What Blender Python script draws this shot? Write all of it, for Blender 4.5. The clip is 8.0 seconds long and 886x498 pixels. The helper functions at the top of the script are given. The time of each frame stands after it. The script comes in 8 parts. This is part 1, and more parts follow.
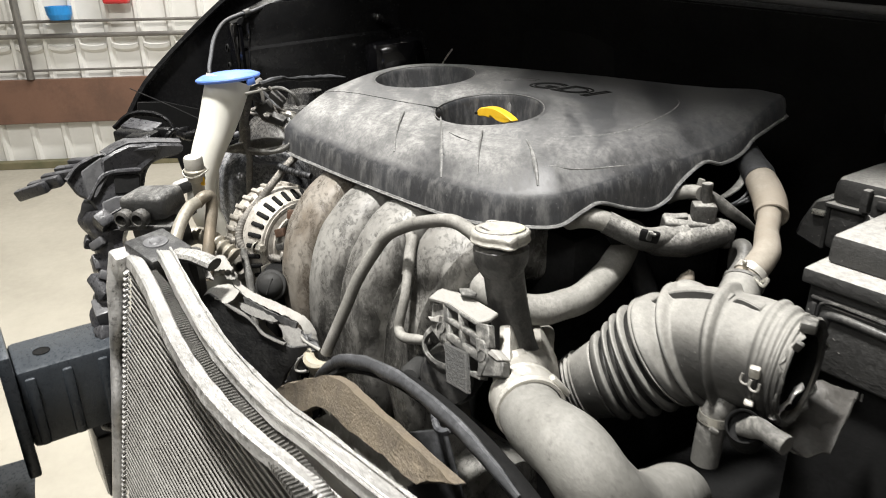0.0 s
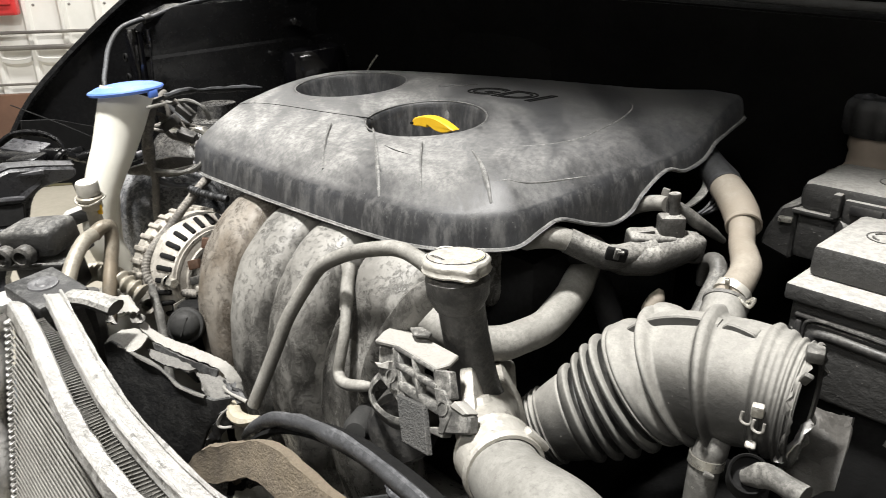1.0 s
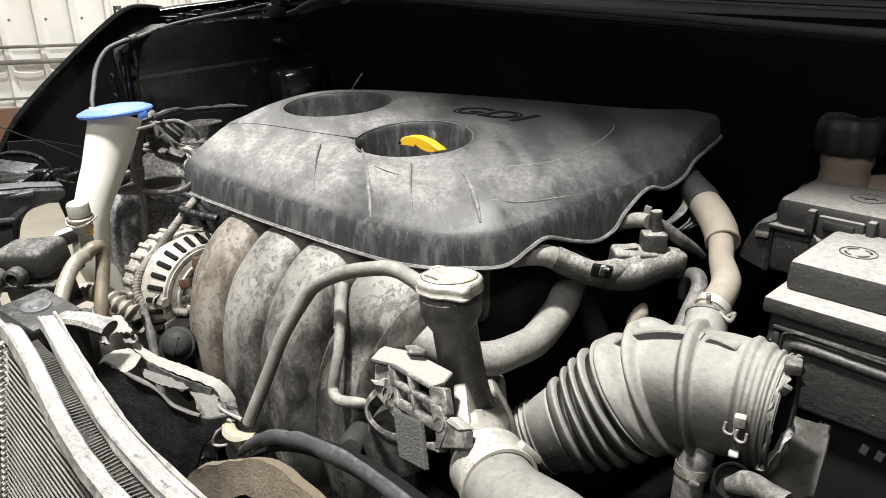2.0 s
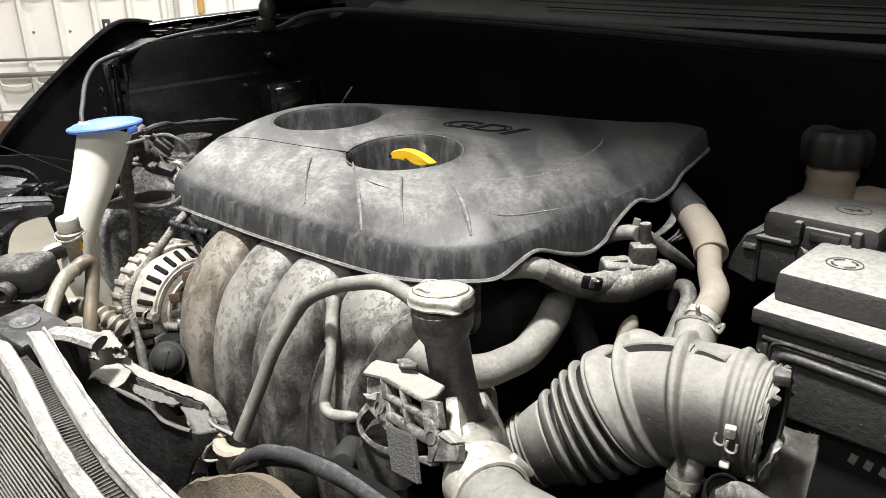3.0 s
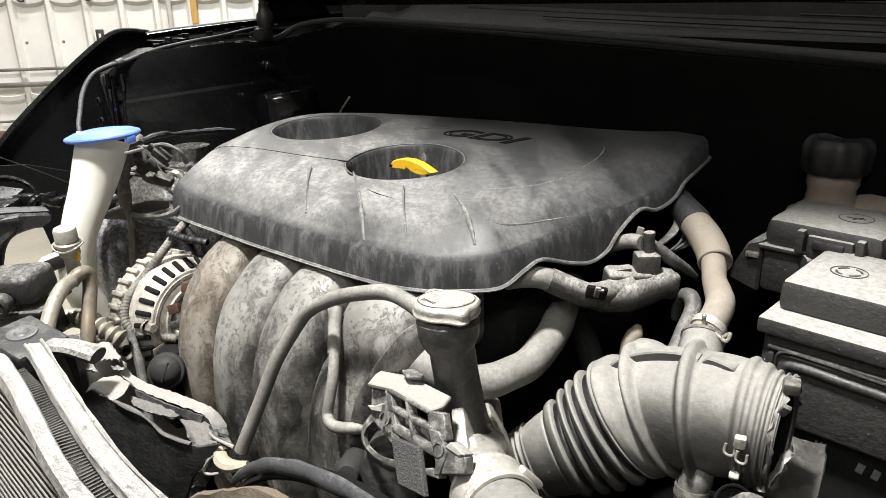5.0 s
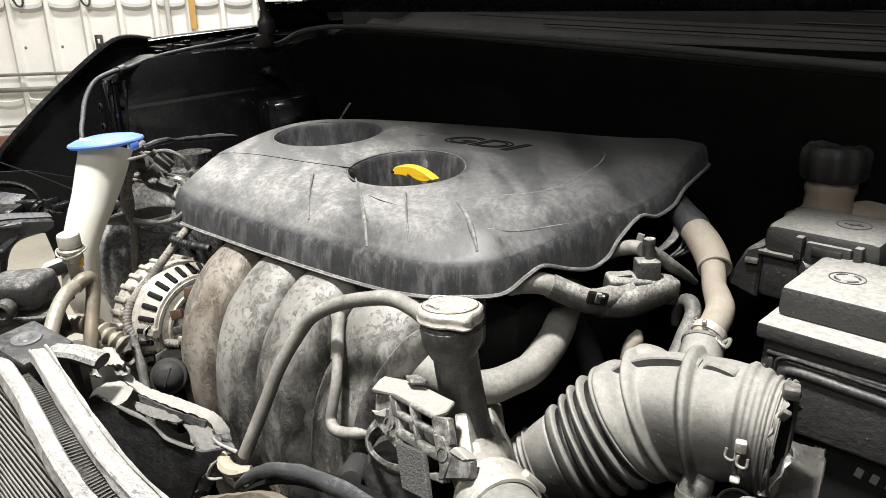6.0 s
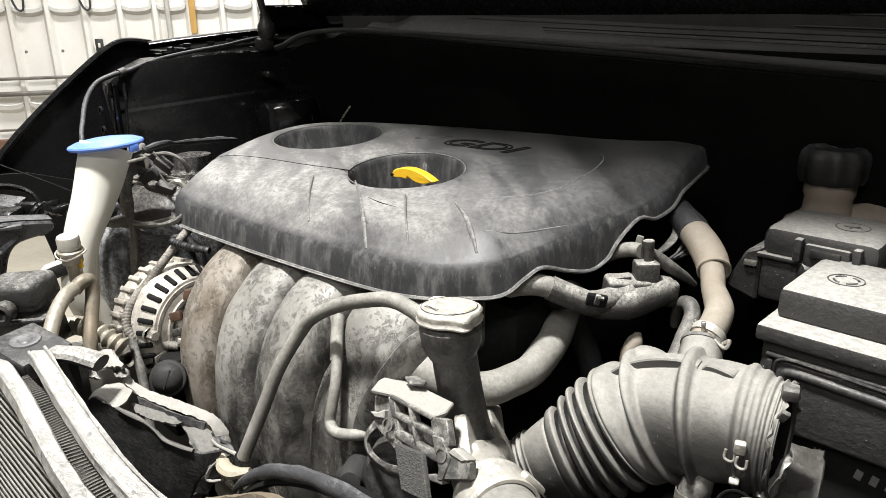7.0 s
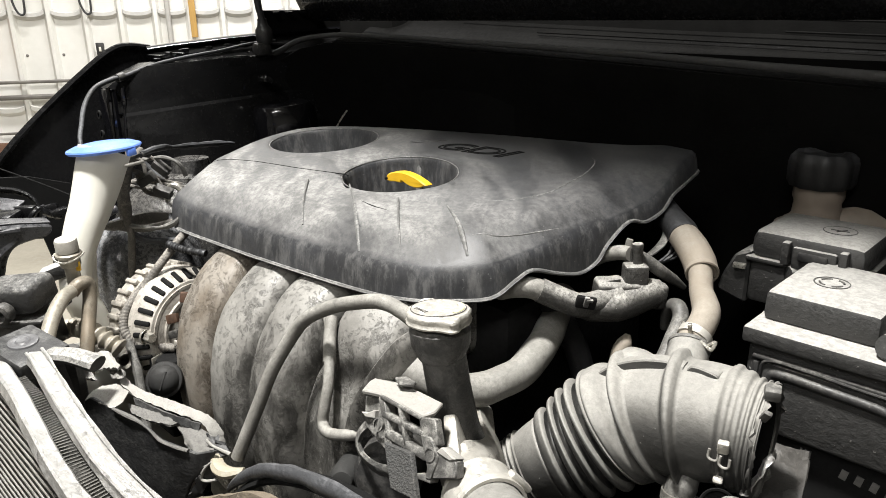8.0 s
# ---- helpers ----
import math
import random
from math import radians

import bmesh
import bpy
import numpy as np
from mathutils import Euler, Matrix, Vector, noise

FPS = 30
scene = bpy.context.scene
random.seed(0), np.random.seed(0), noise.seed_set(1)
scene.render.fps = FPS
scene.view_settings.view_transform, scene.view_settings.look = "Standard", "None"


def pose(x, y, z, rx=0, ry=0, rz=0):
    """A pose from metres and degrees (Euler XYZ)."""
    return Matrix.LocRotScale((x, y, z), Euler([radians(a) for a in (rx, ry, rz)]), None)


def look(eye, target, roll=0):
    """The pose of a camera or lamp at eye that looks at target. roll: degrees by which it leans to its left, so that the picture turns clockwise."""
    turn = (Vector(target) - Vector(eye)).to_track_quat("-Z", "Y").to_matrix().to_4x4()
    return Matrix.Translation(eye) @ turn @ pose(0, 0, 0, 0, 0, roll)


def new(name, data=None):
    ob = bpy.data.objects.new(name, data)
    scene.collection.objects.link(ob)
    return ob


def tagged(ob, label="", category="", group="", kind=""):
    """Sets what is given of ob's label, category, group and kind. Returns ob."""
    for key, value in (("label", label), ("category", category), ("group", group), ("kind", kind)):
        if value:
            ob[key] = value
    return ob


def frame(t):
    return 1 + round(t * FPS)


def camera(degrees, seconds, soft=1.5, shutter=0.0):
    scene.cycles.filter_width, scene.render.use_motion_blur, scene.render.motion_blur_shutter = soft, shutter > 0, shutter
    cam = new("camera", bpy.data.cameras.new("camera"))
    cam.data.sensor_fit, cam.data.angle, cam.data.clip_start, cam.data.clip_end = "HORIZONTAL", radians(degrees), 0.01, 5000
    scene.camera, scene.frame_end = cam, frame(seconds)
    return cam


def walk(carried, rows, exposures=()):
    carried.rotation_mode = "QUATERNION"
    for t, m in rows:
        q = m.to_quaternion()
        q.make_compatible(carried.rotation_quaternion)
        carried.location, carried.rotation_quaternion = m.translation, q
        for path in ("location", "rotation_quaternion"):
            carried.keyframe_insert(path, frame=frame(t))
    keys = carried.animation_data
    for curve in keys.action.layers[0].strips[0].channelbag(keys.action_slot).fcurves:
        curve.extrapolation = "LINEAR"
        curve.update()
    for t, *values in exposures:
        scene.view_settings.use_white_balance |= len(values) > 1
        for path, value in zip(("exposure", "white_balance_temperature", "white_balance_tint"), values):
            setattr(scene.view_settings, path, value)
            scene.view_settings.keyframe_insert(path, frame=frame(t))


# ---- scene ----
cam = camera(63.5, 8.0, soft=0.9, shutter=0.5)
# seconds, eye, yaw, pitch, lean
PATH = [
    (0.0, (0.0949, 0.0155, 1.2160), 54.656, -22.528, -0.910),
    (0.2, (0.0706, 0.0182, 1.2165), 53.867, -22.150, -0.905),
    (0.5, (0.0255, 0.0454, 1.2047), 50.947, -21.888, -0.898),
    (0.7, (0.0214, 0.0562, 1.1984), 49.937, -21.858, -0.949),
    (1.0, (0.0087, 0.0570, 1.1968), 48.101, -21.863, -1.018),
    (1.5, (0.0107, 0.0437, 1.2046), 46.891, -21.489, -1.017),
    (3.0, (0.0133, 0.0375, 1.2135), 45.470, -20.146, -1.010),
    (3.5, (0.0116, 0.0357, 1.2115), 45.301, -19.759, -1.019),
    (4.0, (0.0106, 0.0335, 1.2122), 45.142, -19.543, -1.000),
    (4.5, (0.0032, 0.0348, 1.2108), 44.997, -19.495, -1.010),
    (6.0, (0.0036, 0.0265, 1.2155), 44.656, -19.013, -0.895),
    (6.5, (0.0033, 0.0234, 1.2145), 44.559, -18.837, -0.849),
    (7.0, (0.0048, 0.0257, 1.2132), 44.621, -18.653, -0.841),
    (7.5, (0.0094, 0.0266, 1.2134), 44.646, -18.537, -0.866),
    (8.0, (0.0180, 0.0253, 1.2159), 44.688, -18.389, -0.835),
]
walk(cam, [(t, pose(*eye, 0, 0, yaw) @ pose(0, 0, 0, 90 + pitch, 0, 0) @ pose(0, 0, 0, 0, 0, lean))
           for t, eye, yaw, pitch, lean in PATH],
     exposures=[(0.0, 0.0), (8.0, 0.0)])

# ---- light: the workshop's ceiling lamps, in a closed room ----
world = bpy.data.worlds.new("world")
scene.world = world
world.use_nodes = True
world.node_tree.nodes["Background"].inputs[0].default_value = (0.8, 0.9, 1.0, 1)
world.node_tree.nodes["Background"].inputs[1].default_value = 0.021

ROOM = pose(0, 0, 0, 0, 0, -29.3)      # the room stands at a slant to the car


def strip_lamp(name, x, y, z, sx, sy, watts, colour=(1.0, 0.95, 0.86)):
    lamp = bpy.data.lights.new(name, "AREA")
    lamp.shape, lamp.size, lamp.size_y = "RECTANGLE", sx, sy
    lamp.energy, lamp.color = watts, colour
    ob = new(name, lamp)
    ob.matrix_world = ROOM @ pose(x, y, z)
    return ob


# one bright work light over the car's front corner, strip lights along the wall and behind
KEY = (-0.62, -0.21, 3.50)
key = bpy.data.lights.new("work_light_source", "AREA")
key.shape, key.size, key.energy, key.color = "DISK", 0.30, 195, (1.0, 0.98, 0.945)
new("work_light_source", key).matrix_world = look(KEY, (-0.6, 0.45, 0.95))
strip_lamp("ceiling_light_source", -3.2, 0.3, 3.95, 0.25, 2.4, 200, (1.0, 0.985, 0.965))
strip_lamp("ceiling_light_source", 2.0, -2.2, 3.95, 0.25, 2.4, 88, (1.0, 0.985, 0.965))


# ---- materials ----
def nodes_of(m):
    m.use_nodes = True
    t = m.node_tree
    return t, t.nodes, t.links, t.nodes["Principled BSDF"]


def ramp(nd, ln, source, a, b, lo=0.0, hi=1.0):
    r = nd.new("ShaderNodeMapRange")
    r.interpolation_type = "SMOOTHSTEP"
    r.inputs["From Min"].default_value, r.inputs["From Max"].default_value = a, b
    r.inputs["To Min"].default_value, r.inputs["To Max"].default_value = lo, hi
    ln.new(source, r.inputs["Value"])
    return r.outputs["Result"]


def math_node(nd, ln, op, a, b):
    n = nd.new("ShaderNodeMath")
    n.operation, n.use_clamp = op, True
    for i, v in enumerate((a, b)):
        if isinstance(v, (int, float)):
            n.inputs[i].default_value = v
        else:
            ln.new(v, n.inputs[i])
    return n.outputs[0]


def noise_node(nd, ln, co, scale, detail=5.0, rough=0.6, stretch=None):
    n = nd.new("ShaderNodeTexNoise")
    n.inputs["Scale"].default_value, n.inputs["Detail"].default_value, n.inputs["Roughness"].default_value = scale, detail, rough
    if stretch:
        mp = nd.new("ShaderNodeMapping")
        mp.inputs["Scale"].default_value = stretch
        ln.new(co, mp.inputs["Vector"])
        co = mp.outputs[0]
    ln.new(co, n.inputs["Vector"])
    return n.outputs["Fac"]


def mix(nd, ln, fac, a, b):
    n = nd.new("ShaderNodeMix")
    n.data_type = "RGBA"
    for key, v in ((0, fac), (6, a), (7, b)):
        if isinstance(v, (int, float)):
            n.inputs[key].default_value = v
        elif isinstance(v, tuple):
            n.inputs[key].default_value = (*v, 1)
        else:
            ln.new(v, n.inputs[key])
    return n.outputs[2]


def surface(name, base, second=None, rough=0.6, metal=0.0, dust=0.0, dust_colour=(0.36, 0.345, 0.315), side_dust=0.0,
            big=9.0, fine=220.0, bump=0.15, coat=0.0, streak=None, turn=0.0, stain=None, stain_at=(0.53, 0.58), dust_edge=(0.40, 0.60), gloss=0.5, patchy=0.75, up_at=(-0.1, 0.8), detail=7.0, specks=None, drift=None, chips=0.45):
    """Paint, plastic, rubber or metal in its own colour with blotches, grain, and road dust that settles on what faces up."""
    m = bpy.data.materials.new(name)
    t, nd, ln, bsdf = nodes_of(m)
    co = nd.new("ShaderNodeTexCoord").outputs["Object"]
    if turn:
        mp = nd.new("ShaderNodeMapping")
        mp.inputs["Rotation"].default_value = (0, 0, radians(turn))
        ln.new(co, mp.inputs["Vector"])
        co = mp.outputs[0]
    blotch = noise_node(nd, ln, co, big, detail, 0.68 if detail > 5 else 0.5, streak)
    grain = noise_node(nd, ln, co, fine, 3.0, 0.6)
    mid = noise_node(nd, ln, co, fine * 0.75, 6.0, 0.72)
    colour = mix(nd, ln, ramp(nd, ln, blotch, 0.38, 0.62), base, second or tuple(c * 0.6 for c in base))
    if stain:
        mask = ramp(nd, ln, noise_node(nd, ln, co, big * 2.3, 10.0, 0.72, streak), *stain_at)
        colour = mix(nd, ln, mask, colour, stain)
    roughness = ramp(nd, ln, mid, 0.35, 0.65, max(rough - 0.12, 0.03), min(rough + 0.12, 1))
    if dust or side_dust:
        geo = nd.new("ShaderNodeNewGeometry")
        xyz = nd.new("ShaderNodeSeparateXYZ")
        ln.new(geo.outputs["Normal"], xyz.inputs[0])
        up = ramp(nd, ln, xyz.outputs["Z"], *up_at, side_dust, dust)
        patch = ramp(nd, ln, blotch, *dust_edge, 1 - patchy, 1.0)
        speck = ramp(nd, ln, mid, 0.43, 0.56, 1 - (patchy * 0.75 if specks is None else specks), 1.0)
        mask = math_node(nd, ln, "MULTIPLY", math_node(nd, ln, "MULTIPLY", up, patch), speck)
        if drift:  # the dust lies thicker towards one side
            lay = nd.new("ShaderNodeVectorMath")
            lay.operation = "DOT_PRODUCT"
            lay.inputs[1].default_value = drift[0]
            ln.new(nd.new("ShaderNodeTexCoord").outputs["Object"], lay.inputs[0])
            mask = math_node(nd, ln, "MULTIPLY", mask, ramp(nd, ln, lay.outputs["Value"], *drift[1:]))
        flakes = noise_node(nd, ln, co, 430.0, 4.0, 0.62)
        mask = math_node(nd, ln, "MULTIPLY", mask, ramp(nd, ln, flakes, 0.52, 0.585, 1.0, 1.0 - chips))
        crumbs = ramp(nd, ln, grain, 0.69, 0.75, 0.0, 0.7 * min(1.0, dust))
        mask = math_node(nd, ln, "MAXIMUM", mask, crumbs)
        colour = mix(nd, ln, mask, colour, dust_colour)
        roughness = math_node(nd, ln, "MAXIMUM", roughness, math_node(nd, ln, "MULTIPLY", mask, 0.95))
    ln.new(colour, bsdf.inputs["Base Color"])
    ln.new(roughness, bsdf.inputs["Roughness"])
    bsdf.inputs["Metallic"].default_value = metal
    bsdf.inputs["Specular IOR Level"].default_value = gloss
    bsdf.inputs["Coat Weight"].default_value = coat
    bsdf.inputs["Coat Roughness"].default_value = 0.08
    if bump:
        b = nd.new("ShaderNodeBump")
        b.inputs["Strength"].default_value, b.inputs["Distance"].default_value = bump, 0.002
        both = nd.new("ShaderNodeMath")
        both.operation = "ADD"
        ln.new(grain, both.inputs[0])
        ln.new(mid, both.inputs[1])
        ln.new(both.outputs[0], b.inputs["Height"])
        ln.new(b.outputs[0], bsdf.inputs["Normal"])
    return m


def turned(nd, ln, co, degrees_):
    mp = nd.new("ShaderNodeMapping")
    mp.inputs["Rotation"].default_value = (0, 0, radians(degrees_))
    ln.new(co, mp.inputs["Vector"])
    return mp.outputs[0]


def cover_skin():
    """Black moulded plastic under road dust: smears from wiping, scuffs, fine scratches, runs down the skirt, and the
    hood's shade put in as thinner dust to the rear.
    """
    m = bpy.data.materials.new("cover_plastic")
    t, nd, ln, bsdf = nodes_of(m)
    co = nd.new("ShaderNodeTexCoord").outputs["Object"]
    warp = nd.new("ShaderNodeTexNoise")
    warp.inputs["Scale"].default_value = 6.0
    ln.new(co, warp.inputs["Vector"])
    bent = nd.new("ShaderNodeVectorMath")
    bent.operation = "MULTIPLY_ADD"
    bent.inputs[1].default_value = (0.10, 0.10, 0.0)
    ln.new(warp.outputs["Color"], bent.inputs[0])
    ln.new(co, bent.inputs[2])
    wavy = bent.outputs[0]
    smear = noise_node(nd, ln, turned(nd, ln, wavy, 38), 6, 5.0, 0.6, (0.55, 3.2, 1.0))
    rub = noise_node(nd, ln, turned(nd, ln, wavy, -20), 16, 4.0, 0.6, (0.7, 3.0, 1.0))
    scuff = noise_node(nd, ln, turned(nd, ln, wavy, 15), 11, 8.0, 0.7, (0.6, 1.6, 1.0))
    lines = noise_node(nd, ln, turned(nd, ln, wavy, 52), 30, 3.0, 0.5, (0.35, 9.0, 1.0))
    grain = noise_node(nd, ln, co, 900, 3.0, 0.6)
    mid = noise_node(nd, ln, co, 160, 6.0, 0.7)
    geo = nd.new("ShaderNodeNewGeometry")
    xyz = nd.new("ShaderNodeSeparateXYZ")
    ln.new(geo.outputs["Normal"], xyz.inputs[0])
    up = ramp(nd, ln, xyz.outputs["Z"], 0.56, 0.94, 0.07, 1.0)
    # hood's shade painted in: the dust colour fades towards the rear and +x
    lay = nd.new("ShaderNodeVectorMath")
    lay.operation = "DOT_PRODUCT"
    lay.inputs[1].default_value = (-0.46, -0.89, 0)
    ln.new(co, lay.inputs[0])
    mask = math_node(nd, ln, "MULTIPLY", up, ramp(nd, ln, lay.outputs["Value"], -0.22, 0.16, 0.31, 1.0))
    mask = math_node(nd, ln, "MULTIPLY", mask, ramp(nd, ln, smear, 0.38, 0.60, 0.44, 0.98))
    mask = math_node(nd, ln, "MULTIPLY", mask, ramp(nd, ln, rub, 0.38, 0.60, 0.82, 1.0))
    mask = math_node(nd, ln, "MULTIPLY", mask, ramp(nd, ln, scuff, 0.49, 0.66, 1.0, 0.58))
    mask = math_node(nd, ln, "MULTIPLY", mask, ramp(nd, ln, lines, 0.60, 0.72, 1.0, 0.80))
    mask = math_node(nd, ln, "MULTIPLY", mask, ramp(nd, ln, mid, 0.38, 0.6, 0.66, 1.0))
    # runs and splashes down the skirt
    runs = noise_node(nd, ln, co, 34, 8.0, 0.75, (2.2, 2.2, 0.5))
    side = math_node(nd, ln, "MULTIPLY", ramp(nd, ln, runs, 0.44, 0.68, 0.06, 0.30), ramp(nd, ln, xyz.outputs["Z"], 0.58, 0.90, 1.0, 0.0))
    mask = math_node(nd, ln, "MAXIMUM", mask, side)
    mask = math_node(nd, ln, "MULTIPLY", mask, ramp(nd, ln, noise_node(nd, ln, co, 150, 5.0, 0.66), 0.54, 0.60, 1.0, 0.80))
    crumbs = ramp(nd, ln, noise_node(nd, ln, co, 330, 2.0, 0.5), 0.71, 0.76, 0.0, 0.35)
    mask = math_node(nd, ln, "MAXIMUM", mask, crumbs)
    base = mix(nd, ln, ramp(nd, ln, scuff, 0.4, 0.6), (0.026, 0.028, 0.033), (0.014, 0.015, 0.018))
    ln.new(mix(nd, ln, mask, base, (0.345, 0.34, 0.326)), bsdf.inputs["Base Color"])
    ln.new(ramp(nd, ln, mask, 0.0, 0.5, 0.43, 0.86), bsdf.inputs["Roughness"])
    b = nd.new("ShaderNodeBump")
    b.inputs["Strength"].default_value, b.inputs["Distance"].default_value = 0.14, 0.002
    ln.new(math_node(nd, ln, "ADD", grain, mid), b.inputs["Height"])
    ln.new(b.outputs[0], bsdf.inputs["Normal"])
    return m


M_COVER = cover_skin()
M_COVER_DARK = surface("cover_plastic_wiped", (0.014, 0.014, 0.015), (0.022, 0.022, 0.022), 0.4, dust=0.25, big=30, fine=600)
M_COVER_EDGE = surface("worn_cover_edge", (0.10, 0.10, 0.097), (0.05, 0.05, 0.05), 0.6, dust=0.75, side_dust=0.3, big=60, dust_colour=(0.36, 0.355, 0.34))
M_BOX = surface("dusted_box_plastic", (0.018, 0.018, 0.018), (0.012, 0.012, 0.012), 0.55, dust=0.95, side_dust=0.06, dust_colour=(0.46, 0.45, 0.423), big=110, dust_edge=(0.36, 0.54), bump=0.5, patchy=0.10, up_at=(0.3, 0.9), specks=0.24, chips=0.10)
M_MODULE = surface("speckled_module_plastic", (0.022, 0.022, 0.022), (0.014, 0.014, 0.014), 0.5, dust=0.62, side_dust=0.05, dust_colour=(0.38, 0.372, 0.35), big=45, bump=0.5, patchy=0.7, up_at=(0.2, 0.95), specks=0.55)
M_HARN = surface("dusty_harness_tape", (0.09, 0.083, 0.074), (0.05, 0.047, 0.043), 0.75, dust=0.85, side_dust=0.38, dust_colour=(0.38, 0.355, 0.315), big=30, bump=0.4)
M_GREYB = surface("scuffed_grey_plastic", (0.10, 0.10, 0.105), (0.05, 0.05, 0.053), 0.4, dust=0.4, dust_colour=(0.25, 0.25, 0.25), big=20)
M_PLASTIC = surface("black_plastic", (0.016, 0.016, 0.017), (0.009, 0.009, 0.009), 0.5, dust=0.35, side_dust=0.08)
M_DUSTY = surface("dusted_black_plastic", (0.02, 0.02, 0.02), (0.012, 0.012, 0.012), 0.6, dust=0.95, side_dust=0.10, dust_colour=(0.46, 0.45, 0.42), dust_edge=(0.3, 0.5), patchy=0.6)


def runner_skin(name, film, film2, wet):
    """Black moulded plastic under a dried film of mud that has run, cracked and flaked off in sharp-edged patches."""
    m = bpy.data.materials.new(name)
    t, nd, ln, bsdf = nodes_of(m)
    co = nd.new("ShaderNodeTexCoord").outputs["Object"]
    warp = nd.new("ShaderNodeTexNoise")
    warp.inputs["Scale"].default_value, warp.inputs["Detail"].default_value = 26.0, 4.0
    ln.new(co, warp.inputs["Vector"])
    bent = nd.new("ShaderNodeVectorMath")
    bent.operation = "MULTIPLY_ADD"
    bent.inputs[1].default_value = (0.03, 0.03, 0.03)
    ln.new(warp.outputs["Color"], bent.inputs[0])
    ln.new(co, bent.inputs[2])
    wavy = bent.outputs[0]
    geo = nd.new("ShaderNodeNewGeometry")
    xyz = nd.new("ShaderNodeSeparateXYZ")
    ln.new(geo.outputs["Normal"], xyz.inputs[0])
    patch = noise_node(nd, ln, wavy, 9, 7.0, 0.66, (1.5, 1.5, 0.55))
    runs = noise_node(nd, ln, wavy, 34, 7.0, 0.70, (1.3, 1.3, 0.30))
    flake = noise_node(nd, ln, wavy, 150, 7.0, 0.72)
    tone = noise_node(nd, ln, co, 16, 6.0, 0.65)
    grain = noise_node(nd, ln, co, 420, 3.0, 0.6)
    lies = math_node(nd, ln, "ADD", patch, ramp(nd, ln, xyz.outputs["Z"], -0.2, 0.9, 0.03, 0.15))
    film_mask = ramp(nd, ln, lies, 0.42, 0.60)
    film_mask = math_node(nd, ln, "MULTIPLY", film_mask, ramp(nd, ln, runs, 0.52, 0.60, 1.0, 0.42))
    film_mask = math_node(nd, ln, "MULTIPLY", film_mask, ramp(nd, ln, flake, 0.55, 0.59, 1.0, 0.62))
    thin = math_node(nd, ln, "MULTIPLY", ramp(nd, ln, runs, 0.38, 0.60, 0.08, 0.55), ramp(nd, ln, flake, 0.42, 0.58, 0.5, 1.0))
    mask = math_node(nd, ln, "MAXIMUM", film_mask, thin)
    coat = mix(nd, ln, ramp(nd, ln, tone, 0.38, 0.62), film, film2)
    ln.new(mix(nd, ln, mask, wet, coat), bsdf.inputs["Base Color"])
    ln.new(ramp(nd, ln, mask, 0.2, 0.9, 0.18, 0.52), bsdf.inputs["Roughness"])
    b = nd.new("ShaderNodeBump")
    b.inputs["Strength"].default_value, b.inputs["Distance"].default_value = 0.75, 0.0016
    high = math_node(nd, ln, "MULTIPLY", math_node(nd, ln, "ADD", math_node(nd, ln, "MULTIPLY", mask, 0.75), math_node(nd, ln, "MULTIPLY", grain, 0.3)), 0.95)
    ln.new(high, b.inputs["Height"])
    ln.new(b.outputs[0], bsdf.inputs["Normal"])
    return m


M_RUNNER = runner_skin("caked_intake_plastic", (0.30, 0.292, 0.27), (0.20, 0.193, 0.178), (0.030, 0.029, 0.027))
M_RUNNER_B = runner_skin("rust_brown_caked_plastic", (0.28, 0.255, 0.22), (0.17, 0.143, 0.112), (0.06, 0.049, 0.038))
# dust on top; it thins early down the sides to paint in their shade
M_DUCT = surface("dusted_grey_rubber", (0.034, 0.0335, 0.032), (0.026, 0.0255, 0.0245), 0.42, dust=0.98, side_dust=0.05, dust_colour=(0.36, 0.35, 0.322), big=14, bump=0.3, patchy=0.20, up_at=(0.06, 0.86), specks=0.14, chips=0.10)
M_RHOSE = surface("pale_radiator_hose", (0.16, 0.157, 0.142), (0.12, 0.117, 0.107), 0.7, dust=0.9, side_dust=0.35, dust_colour=(0.30, 0.293, 0.27), big=30, bump=0.2, patchy=0.4, specks=0.3, chips=0.2, stain=(0.05, 0.047, 0.042), stain_at=(0.55, 0.66))
M_RHOSE2 = surface("grey_coolant_hose", (0.15, 0.146, 0.132), (0.09, 0.087, 0.08), 0.65, dust=0.9, side_dust=0.45, dust_colour=(0.36, 0.35, 0.32), big=26, bump=0.25, patchy=0.4, specks=0.3, chips=0.2, stain=(0.05, 0.047, 0.042), stain_at=(0.56, 0.64))
M_HOSE = surface("dusted_hose_rubber", (0.12, 0.115, 0.102), (0.06, 0.057, 0.051), 0.7, dust=0.92, side_dust=0.36, dust_colour=(0.40, 0.388, 0.355), big=26, patchy=0.45, specks=0.28, chips=0.2, stain=(0.03, 0.028, 0.025), stain_at=(0.60, 0.66), bump=0.3)
M_RUBG = surface("greyed_rubber_hose", (0.07, 0.068, 0.063), (0.04, 0.039, 0.037), 0.6, dust=0.7, side_dust=0.2, dust_colour=(0.40, 0.39, 0.36), big=24)
M_FLAP = surface("greyed_torn_plastic", (0.07, 0.068, 0.064), (0.03, 0.029, 0.027), 0.7, dust=0.9, side_dust=0.3, dust_colour=(0.20, 0.194, 0.18), big=45, bump=0.3, patchy=0.4, specks=0.25, chips=0.3)
M_PRINT = surface("faded_grey_print", (0.20, 0.196, 0.186), (0.14, 0.137, 0.13), 0.7, big=60, bump=0)
